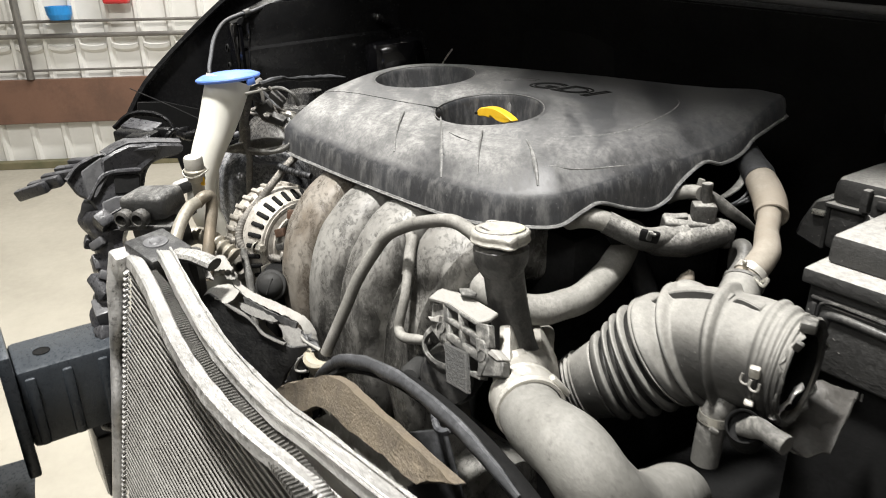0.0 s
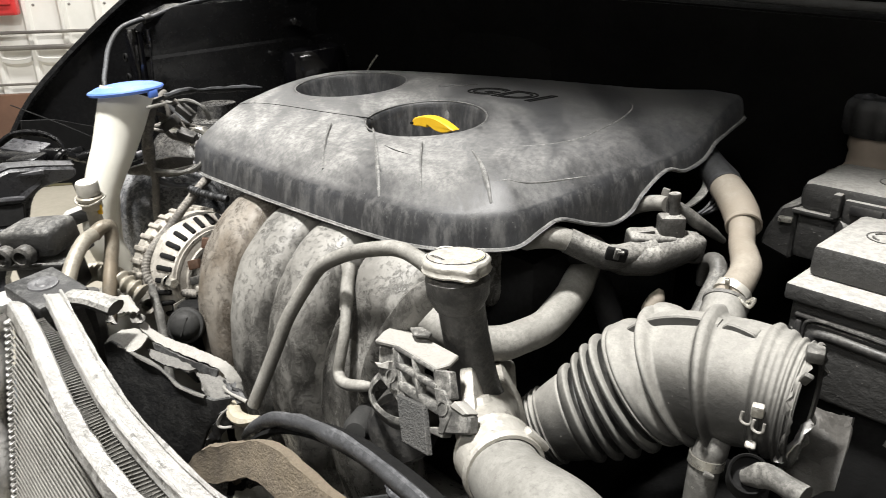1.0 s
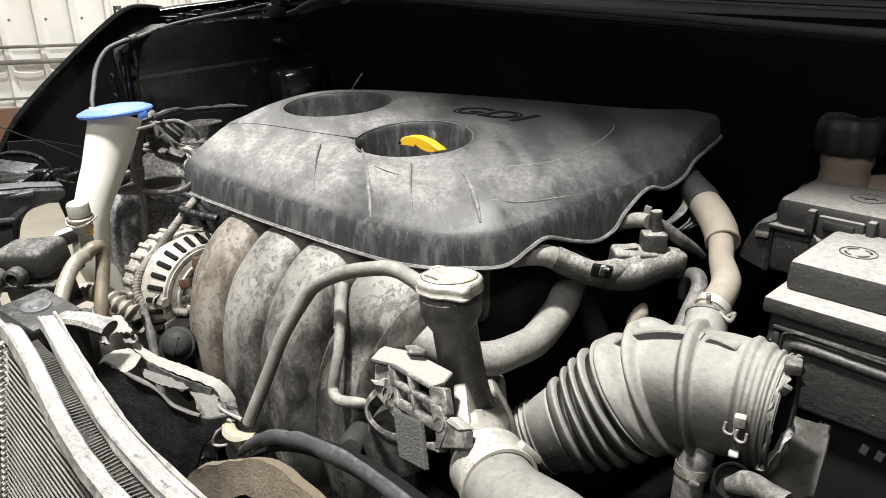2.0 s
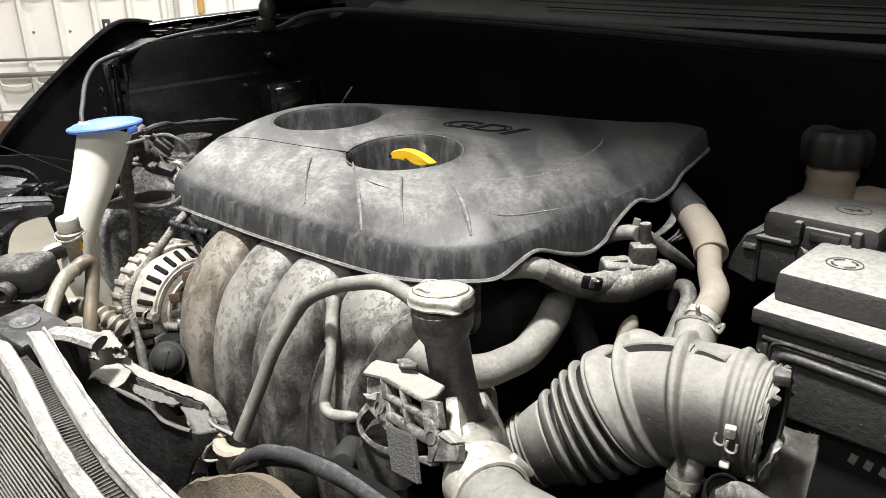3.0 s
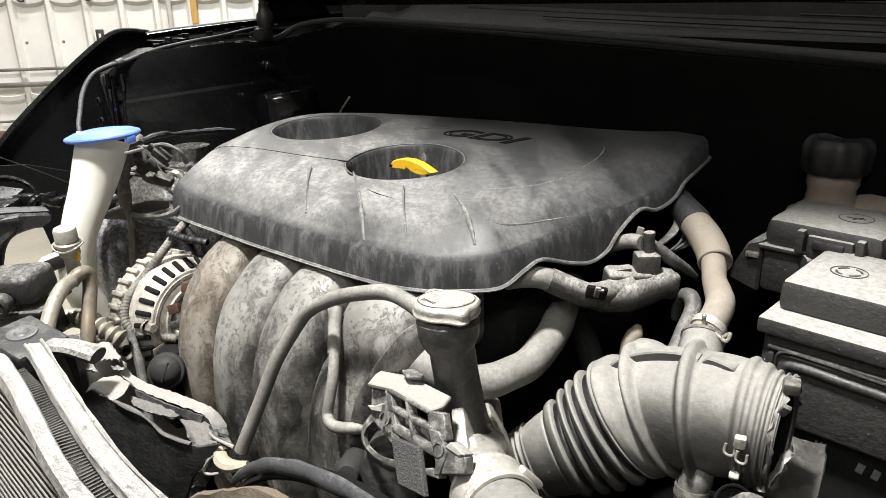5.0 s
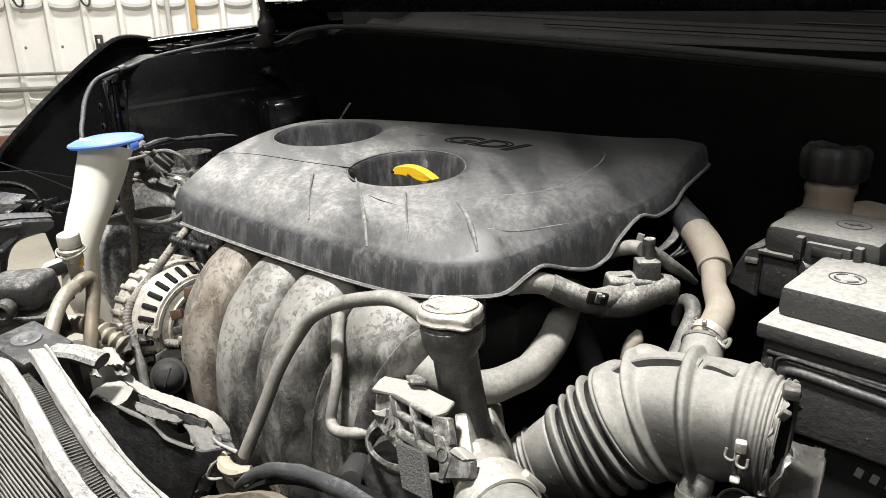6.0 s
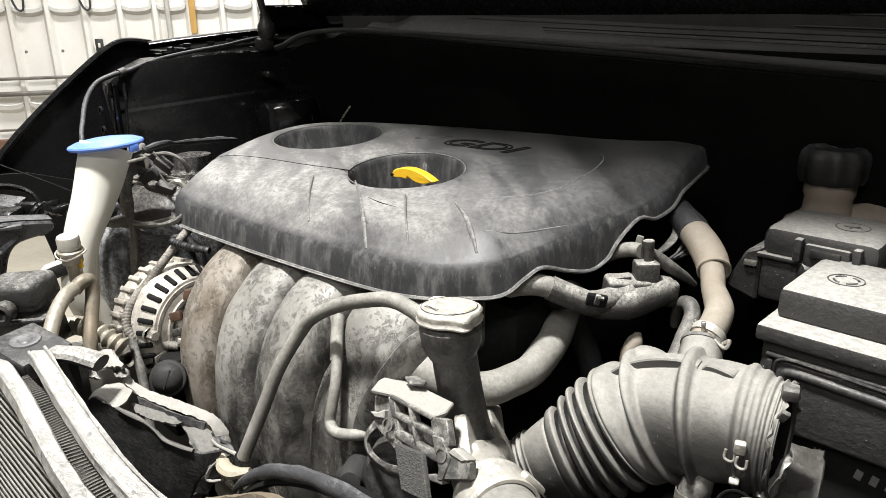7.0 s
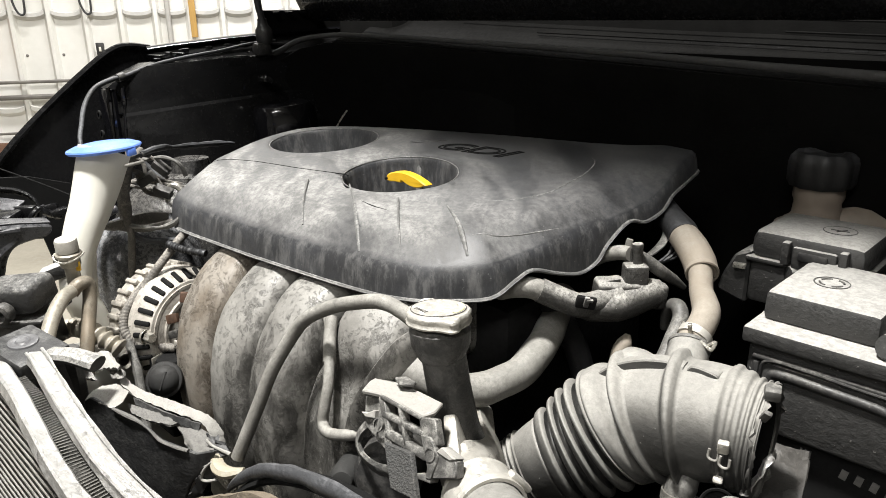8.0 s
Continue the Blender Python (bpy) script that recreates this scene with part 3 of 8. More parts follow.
    # ceiling lamps
    for x, y in ((-3.2, 0.3), (2.0, -2.2)):
        lamp = thing("ceiling_light", ROOM @ Vector((x, y, ROOM_H - 0.06)), "long white strip light on the workshop ceiling", "ceiling light", "strip lights")
        part("housing", block(ROOM @ pose(x, y, ROOM_H - 0.035), (0.3, 2.5, 0.06), 0.01), M_CEIL, lamp)
        part("diffuser", block(ROOM @ pose(x, y, ROOM_H - 0.075), (0.24, 2.4, 0.02), 0.006), M_GLOW, lamp, "glowing diffuser")
    lamp = thing("work_light", (KEY[0], KEY[1], KEY[2] + 0.03), "round hanging work light over the car", "work light")
    m = Matrix.Translation((KEY[0], KEY[1], KEY[2]))
    part("shade", lathe([(0.05, 0.16), (0.09, 0.15), (0.2, 0.05), (0.21, 0.03), (0.2, 0.035), (0.085, 0.13), (0.05, 0.14)], m, 32), M_PIPE, lamp)
    part("cord", tube([m @ Vector((0, 0, 0.15)), m @ Vector((0, 0, 0.4)), m @ Vector((0, 0, 0.65))], 0.006, 8, 2), M_RUBBER, lamp)


build_room()


# ---- the car's body ----
def build_body():
    car = thing("car_body", (-0.55, 1.2, 0.0), "black car body with open hood and stripped front end", "car")
    # right fender: outer skin with a slanted front edge, rolled top
    front = [(0.300, 0.940), (0.345, 1.003), (0.420, 1.070), (0.500, 1.132), (0.545, 1.160), (0.575, 1.165), (0.61, 1.160)]
    top = [front[-1], (0.70, 1.166), (0.85, 1.176), (1.1, 1.185), (1.6, 1.19)]
    low = [(0.350, 0.890), (0.443, 0.880), (0.52, 0.80), (0.60, 0.70), (0.80, 0.66), (1.05, 0.66), (1.2, 0.55), (1.6, 0.5)]
    outline = front + top[1:] + low[::-1]
    bm = slab([(y, z) for y, z in outline], 0.006, Matrix(((0, 0, -1, -1.300), (1, 0, 0, 0), (0, 1, 0, 0), (0, 0, 0, 1))))
    fender = part("fender", bm, M_GLOSS, car, "gloss black front fender")
    edge = spline([(-1.297, y, z) for y, z in front], 3)
    part("fender_edge", tube(edge, 0.006, 8, 1), M_GLOSS, fender)
    # inward flange of the fender's top with its bolts and slots
    rows = [[(-1.300, y, z - 0.004), (-1.27, y, z - 0.012), (-1.24, y, z - 0.016), (-1.215, y, z - 0.03)] for y, z in top[:-1]]
    part("fender_flange", sheet(rows, 0.003), M_FIREWALL, fender)
    for y in (0.615, 0.65, 0.70, 0.735, 0.775):
        bolt("bolt", (-1.245 - 0.012 * math.sin(y * 90), y, 1.147 + 0.07 * (y - 0.6)), (0, 0, 1), 0.006, 0.007, fender, M_GLOSS)
    rows = [[(-1.304, y, z + 0.002), (-1.297, y, z + 0.0045), (-1.287, y, z + 0.0045), (-1.281, y, z + 0.001)] for y, z in ((0.600, 1.158), (0.65, 1.163), (0.70, 1.1665), (0.76, 1.171), (0.82, 1.1745), (0.95, 1.180), (1.1, 1.185))]
    part("fender_crown", sheet(rows, 0.002), M_PAINT, fender, "wet-looking black fender crown")
    for q, size, turn in (((-1.25, 0.600, 1.149), (0.030, 0.016, 0.003), 20), ((-1.235, 0.592, 1.144), (0.020, 0.010, 0.003), -10), ((-1.24, 0.640, 1.151), (0.022, 0.020, 0.003), 30), ((-1.245, 0.652, 1.156), (0.010, 0.010, 0.006), 0),
                          ((-1.225, 0.683, 1.137), (0.018, 0.034, 0.002), 8), ((-1.23, 0.715, 1.141), (0.012, 0.016, 0.005), 0), ((-1.225, 0.745, 1.142), (0.026, 0.030, 0.002), -12), ((-1.235, 0.772, 1.147), (0.014, 0.020, 0.004), 25), ((-1.222, 0.790, 1.136), (0.014, 0.014, 0.004), 0)):
        part("flange_clip", block(pose(*q, 2, 3, turn), size, 0.001), M_PAINT, fender, "glossy black clip")
    part("hood_cable", tube([(-1.24, 0.62, 1.146), (-1.235, 0.68, 1.150), (-1.238, 0.74, 1.158), (-1.236, 0.80, 1.160), (-1.23, 0.86, 1.156)], 0.003, 8, 6), M_PAINT, fender)
    # inner apron beside the engine bay
    rows = []
    for y, z in ((0.487, 1.102), (0.50, 1.112), (0.56, 1.135), (0.69, 1.140), (0.80, 1.140), (1.0, 1.16)):
        ledge = 1.056 + 0.04 * (y - 0.5)
        rows.append([(-1.235, y, z + 0.004), (-1.205, y, z), (-1.200, y + 0.004, z - 0.02), (-1.203, y + 0.006, ledge + 0.005), (-1.198, y + 0.008, ledge),
                     (-1.195, y + 0.02, z - 0.18), (-1.19, y + 0.03, 0.62), (-1.18, y + 0.03, 0.25)])
    apron = part("apron", sheet(rows, 0.004), M_APRON, car, "black inner fender apron")
    post = part("apron_end", crate((-1.232, 0.482, 0.92), (-1.188, 0.500, 1.105), 0.009), M_PAINT, apron, "shiny folded corner of the apron")
    part("fold", tube([(-1.192, 0.486, 1.106), (-1.190, 0.485, 1.08), (-1.190, 0.484, 1.04), (-1.191, 0.484, 0.96)], 0.004, 10, 5, wobble=0.003), M_PAINT, post)
    part("fold", tube([(-1.178, 0.505, 1.105), (-1.182, 0.503, 1.06), (-1.184, 0.500, 1.02), (-1.186, 0.499, 0.97)], 0.003, 10, 5, wobble=0.003), M_PAINT, post)
    for z in (1.03, 1.062, 0.99):
        bm = lathe([(0.004, 0), (0.007, 0.001), (0.007, 0.004), (0.004, 0.004)], pose(-1.216, 0.4775, z, 90, 0, 0), 12)
        part("grommet", bm, M_DARK, apron)
    # strut tower
    bm = lathe([(0.0, 0.06), (0.06, 0.055), (0.10, 0.035), (0.125, 0.0), (0.135, -0.05), (0.14, -0.3), (0.15, -0.7)], pose(-1.12, 0.575, 0.905), 40,
               wave=lambda a, z: 1 + 0.03 * math.sin(3 * a))
    tower = part("strut_tower", bm, M_TOWER, car, "grimy strut tower")
    bm = lathe([(0.0, 0.02), (0.03, 0.02), (0.034, 0.0), (0.06, -0.002), (0.065, -0.02)], pose(-1.12, 0.575, 0.967), 28)
    part("strut_top", bm, M_TOWER, tower)
    for a in (0.4, 2.5, 4.6):
        bolt("stud", (-1.12 + 0.075 * math.cos(a), 0.575 + 0.075 * math.sin(a), 0.955), (0, 0, 1), 0.007, 0.016, tower)
    bm = lathe([(0.0, 0.055), (0.045, 0.052), (0.072, 0.036), (0.086, 0.008), (0.090, -0.03), (0.090, -0.12), (0.094, -0.30), (0.10, -0.6)], pose(-1.0590, 0.4530, 0.8660, 3, 0, 0), 48, wave=lambda a, z: 1 + 0.02 * math.sin(5 * a + 9 * z))
    part("wheel_house", bm, M_HOUSE, tower, "grimy glossy wheel-house dome")
    part("dome_plate", tube([(-0.9960, 0.3800, 0.9350), (-0.9880, 0.4030, 0.9350), (-0.9880, 0.4330, 0.9370), (-0.9850, 0.4640, 0.9340)], [0.006, 0.011, 0.010, 0.008], 10, 6, squash=0.5, wobble=0.003), M_HARN, tower, "sandy dusted ledge")
    bm = lathe([(0, 0.010), (0.035, 0.010), (0.052, 0.005), (0.058, -0.004), (0.060, -0.03), (0.062, -0.12), (0.066, -0.3)], pose(-1.150, 0.785, 1.050, 4, -3, 0), 40, wave=lambda a, z: 1 + 0.02 * math.sin(4 * a) + 0.01 * math.sin(11 * a + 40 * z))
    part("gusset", bm, M_PAINT, apron, "shiny rounded black tower")
    part("apron_stub", tube([(-1.200, 0.770, 1.098), (-1.185, 0.775, 1.100), (-1.178, 0.785, 1.094)], [0.006, 0.009, 0.006], 10, 5), M_APRON, apron)
    part("wire_stay", tube([(-1.058, 0.835, 1.012), (-1.052, 0.845, 1.03), (-1.047, 0.855, 1.044)], 0.0016, 6, 2), M_STEEL, apron, "thin bright wire stay")
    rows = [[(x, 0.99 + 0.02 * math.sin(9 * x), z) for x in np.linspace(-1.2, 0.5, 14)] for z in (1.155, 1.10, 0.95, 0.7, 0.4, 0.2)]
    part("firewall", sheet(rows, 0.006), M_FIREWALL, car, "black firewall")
    rows = [[(0.30, y, z) for z in (1.15, 0.9, 0.6, 0.2)] for y in (0.2, 0.6, 1.0)]
    part("apron", sheet(rows, 0.005), M_APRON, car)
    # longitudinal rails under the engine
    for x in (-1.0, 0.17):
        part("rail", crate((x - 0.05, 0.1, 0.42), (x + 0.05, 1.3, 0.54), 0.008), M_APRON, car)
    part("side_member", crate((-1.06, 0.475, 0.35), (-0.80, 0.505, 0.85), 0.01), M_DARK, car)
    # unseen sheet added below the bay to stop light bouncing off the floor
    part("bounce_block", crate((-1.02, 0.12, 0.26), (0.24, 1.0, 0.268), 0.002), M_FIREWALL, car, "unseen black sheet blocking light bounced off the floor")
    # cowl: seal lip and ledge behind it
    lip = [(-1.222, 0.775, 1.132), (-1.205, 0.82, 1.146), (-1.200, 0.865, 1.165), (-1.165, 0.915, 1.174), (-1.05, 0.935, 1.173), (-0.87, 0.94, 1.168),
           (-0.54, 0.94, 1.156), (-0.21, 0.93, 1.142), (0.25, 0.91, 1.13)]
    part("cowl_seal", tube(lip, [0.006, 0.006, 0.0055, 0.005, 0.0045, 0.0045, 0.005, 0.006, 0.009], 12, 6, squash=0.75), M_SEAL, car, "grey rubber cowl seal")
    rows = [[(p[0], p[1] + 0.004, p[2] - 0.012), (p[0], p[1] + 0.03, p[2] - 0.004), (p[0], p[1] + 0.07, p[2] - 0.004), (p[0], p[1] + 0.10, p[2] + 0.012),
             (p[0], p[1] + 0.13, p[2] + 0.02), (p[0], p[1] + 0.15, p[2] + 0.03)] for p in lip[3:]]
    cowl = part("cowl_panel", sheet(rows, 0.004), M_FIREWALL, car, "black plastic cowl panel")
    for k in range(26):
        x = -1.02 + k * 0.046
        part("cowl_slot", crate((x, 1.045, 1.178 - 0.03 * (x + 1.1)), (x + 0.036, 1.062, 1.186 - 0.03 * (x + 1.1)), 0.002), M_APRON, cowl)
    rows = [[(p[0], p[1] + 0.004, p[2] - 0.014), (p[0], p[1] + 0.012, p[2] - 0.05), (p[0], p[1] + 0.04, p[2] - 0.1), (p[0], p[1] + 0.05, 0.5)] for p in lip]
    part("cowl_wall", sheet(rows, 0.004), M_FIREWALL, car)
    part("cowl_side", crate((-1.295, 0.87, 0.6), (-1.205, 1.6, 1.150), 0.01), M_FIREWALL, car)
    part("pillar_foot", crate((-1.28, 1.02, 1.0), (-1.10, 1.5, 1.235), 0.02), M_FIREWALL, car)
    rows = [[(-1.292 - bow, y, z) for y, bow in ((0.842, 0.0), (0.85, 0.004), (0.90, 0.006), (0.96, 0.004), (1.03, 0.0), (1.12, 0.0))] for z in (1.13, 1.16, 1.19, 1.215, 1.222)]
    wing = part("hinge_wing", sheet(rows, 0.005), M_FIREWALL, car, "black hood hinge wing")
    for y in (0.865, 0.895, 0.93):
        part("wing_clip", crate((-1.290, y, 1.214), (-1.280, y + 0.016, 1.219), 0.0015), M_PAINT, wing)
    part("cowl_back", crate((-1.25, 1.085, 0.9), (0.45, 1.10, 1.30), 0.004), M_FIREWALL, car)
    # hood hinge and gas strut on the fender
    hinge = part("hood_hinge", crate((-1.212, 0.765, 1.14), (-1.190, 0.80, 1.165), 0.008), M_PLASTIC, car, "black hood hinge")
    part("hinge_arm", tube([(-1.2, 0.790, 1.180), (-1.2, 0.788, 1.198), (-1.2, 0.785, 1.216), (-1.2, 0.780, 1.25), (-1.19, 0.76, 1.45)], 0.0065, 12, 4), M_PLASTIC, hinge)
    lathe_bm = lathe([(0, -0.018), (0.010, -0.016), (0.0155, -0.008), (0.0165, 0.002), (0.0150, 0.011), (0.0105, 0.017), (0.0085, 0.026), (0.0090, 0.030), (0, 0.030)], along((-1.2, 0.789, 1.177), (-1.2, 0.786, 1.216)), 24)
    part("ball_joint", lathe_bm, M_PLASTIC, hinge)
    # open hood: skin and folded inner frame
    a, b = Vector((0, 0.985, 1.213)), Vector((0, 0.338, 2.04))
    rows = []
    for x in np.linspace(-1.318, 0.42, 44):
        # unseen front edge shortened for higher x, shaped so key light reaches the boxes
        fold = min(1.0, max(0.0, (x + 0.45) / 0.12))
        tip = a + (b - a) * (1 - 0.22 * fold * fold * (3 - 2 * fold))
        rows.append([(x, *(a + (tip - a) * k + Vector((0, 0.04, 0.04)) * math.sin(math.pi * k))[1:]) for k in np.linspace(0, 1, 8)])
    hood = part("hood", sheet(rows, 0.02), M_GLOSS, car, "open black hood")
    for k, x0, x1 in ((0.02, -1.29, 0.39), (0.5, -1.19, 0.39), (0.97, -1.19, -0.46), (0.76, -0.30, 0.39)):
        q = a + (b - a) * k + Vector((0, -0.012, -0.004))
        part("hood_beam", block(pose((x0 + x1) / 2, q.y, q.z, 36, 0, 0), (x1 - x0, 0.03, 0.05), 0.008), M_GLOSS, hood)
    for dz in (0.0, 0.014):
        part("hood_hem", tube([(-1.330, 0.972, 1.235 + dz), (-1.334, 0.972, 1.214 + dz), (-1.312, 0.972, 1.205 + dz), (-1.22, 0.972, 1.211 + dz), (-1.081, 0.972, 1.216 + dz), (-0.90, 0.972, 1.219 + dz), (-0.5, 0.972, 1.221 + dz), (0.40, 0.972, 1.221 + dz)], 0.0042, 10, 6), M_PAINT, hood)
    for k, x0, x1 in ((0.0, -0.75, 0.30), (1.0, -0.35, 0.38), (2.0, -0.95, 0.10)):
        part("cowl_crease", tube([(x0, 1.035 + 0.012 * k, 1.190 + 0.016 * k - 0.03 * (x0 + 1.1)), (x1, 1.035 + 0.012 * k, 1.190 + 0.016 * k - 0.03 * (x1 + 1.1))], 0.0016, 6, 2), M_FIREWALL, car)
    rows = [[(x, y, z) for y, z in ((1.18, 1.19), (1.55, 1.45), (2.0, 1.80), (2.3, 1.9))] for x in (-1.2, -0.4, 0.4)]
    part("windshield", sheet(rows, 0.006), M_GLOSS, car)
    part("cabin", crate((-1.25, 1.7, 0.3), (0.4, 4.2, 1.25), 0.05), M_GLOSS, car)
    part("roof", crate((-1.15, 2.2, 1.25), (0.3, 4.2, 1.9), 0.12), M_GLOSS, car)
    part("sill", crate((-1.3, 1.2, 0.25), (-1.15, 4.2, 1.0), 0.03), M_GLOSS, car)
    for x, y in ((-1.15, 0.85), (-1.15, 3.5), (0.3, 0.85), (0.3, 3.5)):
        bm = lathe([(0.12, -0.11), (0.30, -0.11), (0.345, -0.08), (0.35, 0), (0.345, 0.08), (0.30, 0.11), (0.12, 0.11)], pose(x, y, 0.35, 0, 90, 0), 40)
        wheel = part("wheel", bm, M_RUBBER, car)
        part("rim", lathe([(0, -0.02), (0.2, -0.04), (0.23, -0.1), (0.23, 0.1), (0.2, 0.02), (0, 0.03)], pose(x, y, 0.35, 0, 90, 0), 32), M_STEEL, wheel)
    return car


build_body()


def build_front_frame():
    """Crash rail, bumper beam and the torn lamp carrier of the front end."""
    rail = thing("crash_rail", (-0.94, 0.1, 0.60), "dark blue-grey pressed steel crash rail at the front corner", "car part")
    part("box_section", crate((-0.985, 0.022, 0.595), (-0.885, 0.26, 0.715), 0.007), M_CRASH, rail)
    for y in (0.03, 0.075, 0.12, 0.165):
        part("pressing", crate((-0.886, y, 0.60), (-0.878, y + 0.014, 0.705), 0.004), M_CRASH, rail)
    for y, z in ((0.06, 0.7165), (0.14, 0.7165)):
        part("hole", lathe([(0, 0), (0.011, 0), (0.011, 0.001)], pose(-0.93, y, z - 0.001), 16), M_DARK, rail)
    part("hole", lathe([(0, 0), (0.011, 0), (0.011, 0.001)], pose(-0.8855, 0.148, 0.672, 0, 90, 0), 16), M_DARK, rail)
    beam = thing("bumper_beam", (-0.6, -0.04, 0.52), "blue-grey steel bumper beam crossing the bare front end", "car part")
    rows = [[(x, 0.020 - d - 0.05 * (1 - ((x + 0.4) / 0.62) ** 2), z) for d, z in ((0.0, 0.748), (0.06, 0.742), (0.07, 0.69), (0.05, 0.66), (0.07, 0.61), (0.06, 0.50), (0.0, 0.495))]
            for x in np.linspace(-1.02, 0.22, 17)]
    part("pressing", sheet(rows, 0.004), M_CRASH, beam)

    part("end_plate", crate((-1.0, 0.006, 0.56), (-0.87, 0.022, 0.748), 0.004), M_CRASH, beam)

    carrier = thing("lamp_carrier", (-1.02, 0.24, 0.70), "torn black plastic lamp carrier of the stripped front end", "car part")
    part("top_plate", block(pose(-1.121, 0.294, 0.937, 6, 4, 35), (0.085, 0.05, 0.010), 0.003), M_GLOSS, carrier)
    part("socket_frame", block(pose(-1.111, 0.274, 0.949, 8, 4, 38), (0.070, 0.030, 0.022), 0.004), M_GLOSS, carrier)
    part("socket_lid", block(pose(-1.126, 0.286, 0.963, 16, 6, 38), (0.060, 0.030, 0.006), 0.002), M_CARR, carrier)
    part("eyelet", tube([(-1.076, 0.306, 0.944), (-1.071, 0.313, 0.956), (-1.078, 0.323, 0.958), (-1.084, 0.321, 0.944)], 0.004, 8, 4), M_GLOSS, carrier)
    part("hoop", tube([(-1.176, 0.254, 0.954), (-1.166, 0.279, 0.974), (-1.146, 0.306, 0.977), (-1.121, 0.326, 0.967), (-1.106, 0.332, 0.947)], [0.005, 0.006, 0.006, 0.005, 0.004], 8, 5, squash=0.6), M_GLOSS, carrier)
    # arm that bridges from the angular plate to the fender, open below its bend
    side = Matrix(((0, 0, 1, -1.003), (1, 0, 0, 0), (0, 1, 0, 0), (0, 0, 0, 1)))
    part("bridge_arm", slab([(0.194, 0.950), (0.212, 0.959), (0.234, 0.966), (0.272, 0.962), (0.310, 0.955), (0.311, 0.947), (0.304, 0.940), (0.278, 0.938), (0.264, 0.935), (0.256, 0.928), (0.250, 0.917), (0.246, 0.903), (0.240, 0.889), (0.215, 0.876), (0.189, 0.905)], 0.012, side, 0.003), M_CARR, carrier, "grey-black bridging arm")
    part("arm_flange", sheet([[(-1.030, y, z + 0.001), (-1.010, y, z + 0.004), (-0.996, y, z + 0.001)] for y, z in ((0.200, 0.953), (0.218, 0.962), (0.236, 0.967), (0.272, 0.963), (0.310, 0.956))], 0.003), M_CARR, carrier)
    for k in range(5):
        y = 0.112 + k * 0.020
        m = pose(-1.135 + 0.006 * k, y, 0.884 + 0.009 * k, 12, -18 + 3 * k, 40)
        part("vane", block(m, (0.060, 0.013, 0.018), 0.003), M_CARR, carrier)
    rng = random.Random(4)
    for k in range(10):
        x, y, z = -1.17 + 0.10 * rng.random(), 0.325 + 0.11 * rng.random(), 0.92 + 0.04 * rng.random()
        m = pose(x, y, z, rng.uniform(-30, 30), rng.uniform(-30, 30), rng.uniform(0, 90))
        part("bracket", block(m, (0.04 * rng.uniform(0.5, 1.2), 0.018, 0.010), 0.003), M_CARR if k % 3 == 0 else M_GLOSS, carrier)
    face = basis((-1.0040, 0.1450, 0.9250), (-0.9790, 0.2610, 0.9070), (-0.9860, 0.1290, 0.8610))
    part("carrier_plate", slab([(0.0002, 0.0), (0.0167, -0.0255), (0.0479, -0.0425), (0.0598, -0.0351), (0.0767, -0.0476), (0.1221, -0.0548), (0.12, -0.0359), (0.0979, -0.0138), (0.0982, 0.019), (0.1029, 0.0472), (0.0725, 0.0713), (0.0471, 0.0551), (0.0293, 0.0273), (0.0137, 0.0196)], 0.03, face, 0.003), M_CARR, carrier, "grey-black angular plate")
    part("square_recess", slab([(0.0616, -0.0091), (0.0964, -0.0123), (0.0969, 0.0143), (0.0634, 0.017)], 0.004, face @ pose(0, 0, -0.003), 0.001), M_DARK, carrier)
    part("facet", slab([(0.0189, -0.0135), (0.0463, -0.0364), (0.0577, -0.0136), (0.0401, 0.0229), (0.0293, 0.0258)], 0.006, face @ pose(0, 0, -0.006), 0.002), M_GREYB, carrier)
    part("facet", slab([(0.0471, 0.0536), (0.0453, 0.0291), (0.0633, 0.0201), (0.0982, 0.0174), (0.1016, 0.0441), (0.0726, 0.0698)], 0.006, face @ pose(0, 0, -0.006), 0.002), M_GREYB, carrier)
    for line in ([(-1.0002, 0.1464, 0.9272), (-1.0029, 0.1667, 0.9458), (-1.0009, 0.1986, 0.9559), (-0.9971, 0.2076, 0.9488), (-0.9962, 0.2274, 0.9563), (-0.9890, 0.2712, 0.9564)], [(-0.9871, 0.1676, 0.8974), (-0.9912, 0.1836, 0.9184), (-0.9918, 0.2029, 0.9302), (-0.9848, 0.2427, 0.9288)], [(-0.9760, 0.1791, 0.8688), (-0.9755, 0.2006, 0.8784), (-0.9727, 0.2352, 0.8875)]):
        part("plate_rib", tube(line, 0.0035, 8, 5, wobble=0.003), M_CARR, carrier)
    column = [(-1.0025, 0.1843, 0.8746), (-0.9932, 0.1821, 0.8445), (-0.9834, 0.1814, 0.8139), (-0.9731, 0.1720, 0.7771), (-0.9637, 0.1586, 0.7412), (-0.9520, 0.1448, 0.6978), (-0.9338, 0.1363, 0.6368), (-0.9150, 0.1289, 0.5749)]
    part("post", tube(column, [0.030, 0.034, 0.030, 0.028, 0.024, 0.022, 0.022, 0.020], 10, 8, squash=0.7, wobble=0.022), M_CARR, carrier)
    path = spline(column, 6)
    for k in range(22):
        q = path[min(k * 2, len(path) - 1)]
        m = Matrix.Translation(q) @ pose(rng.uniform(-0.032, 0.026), -0.010 + rng.uniform(-0.010, 0.010), 0, rng.uniform(-30, 30), rng.uniform(-40, 40), rng.uniform(-20, 40))
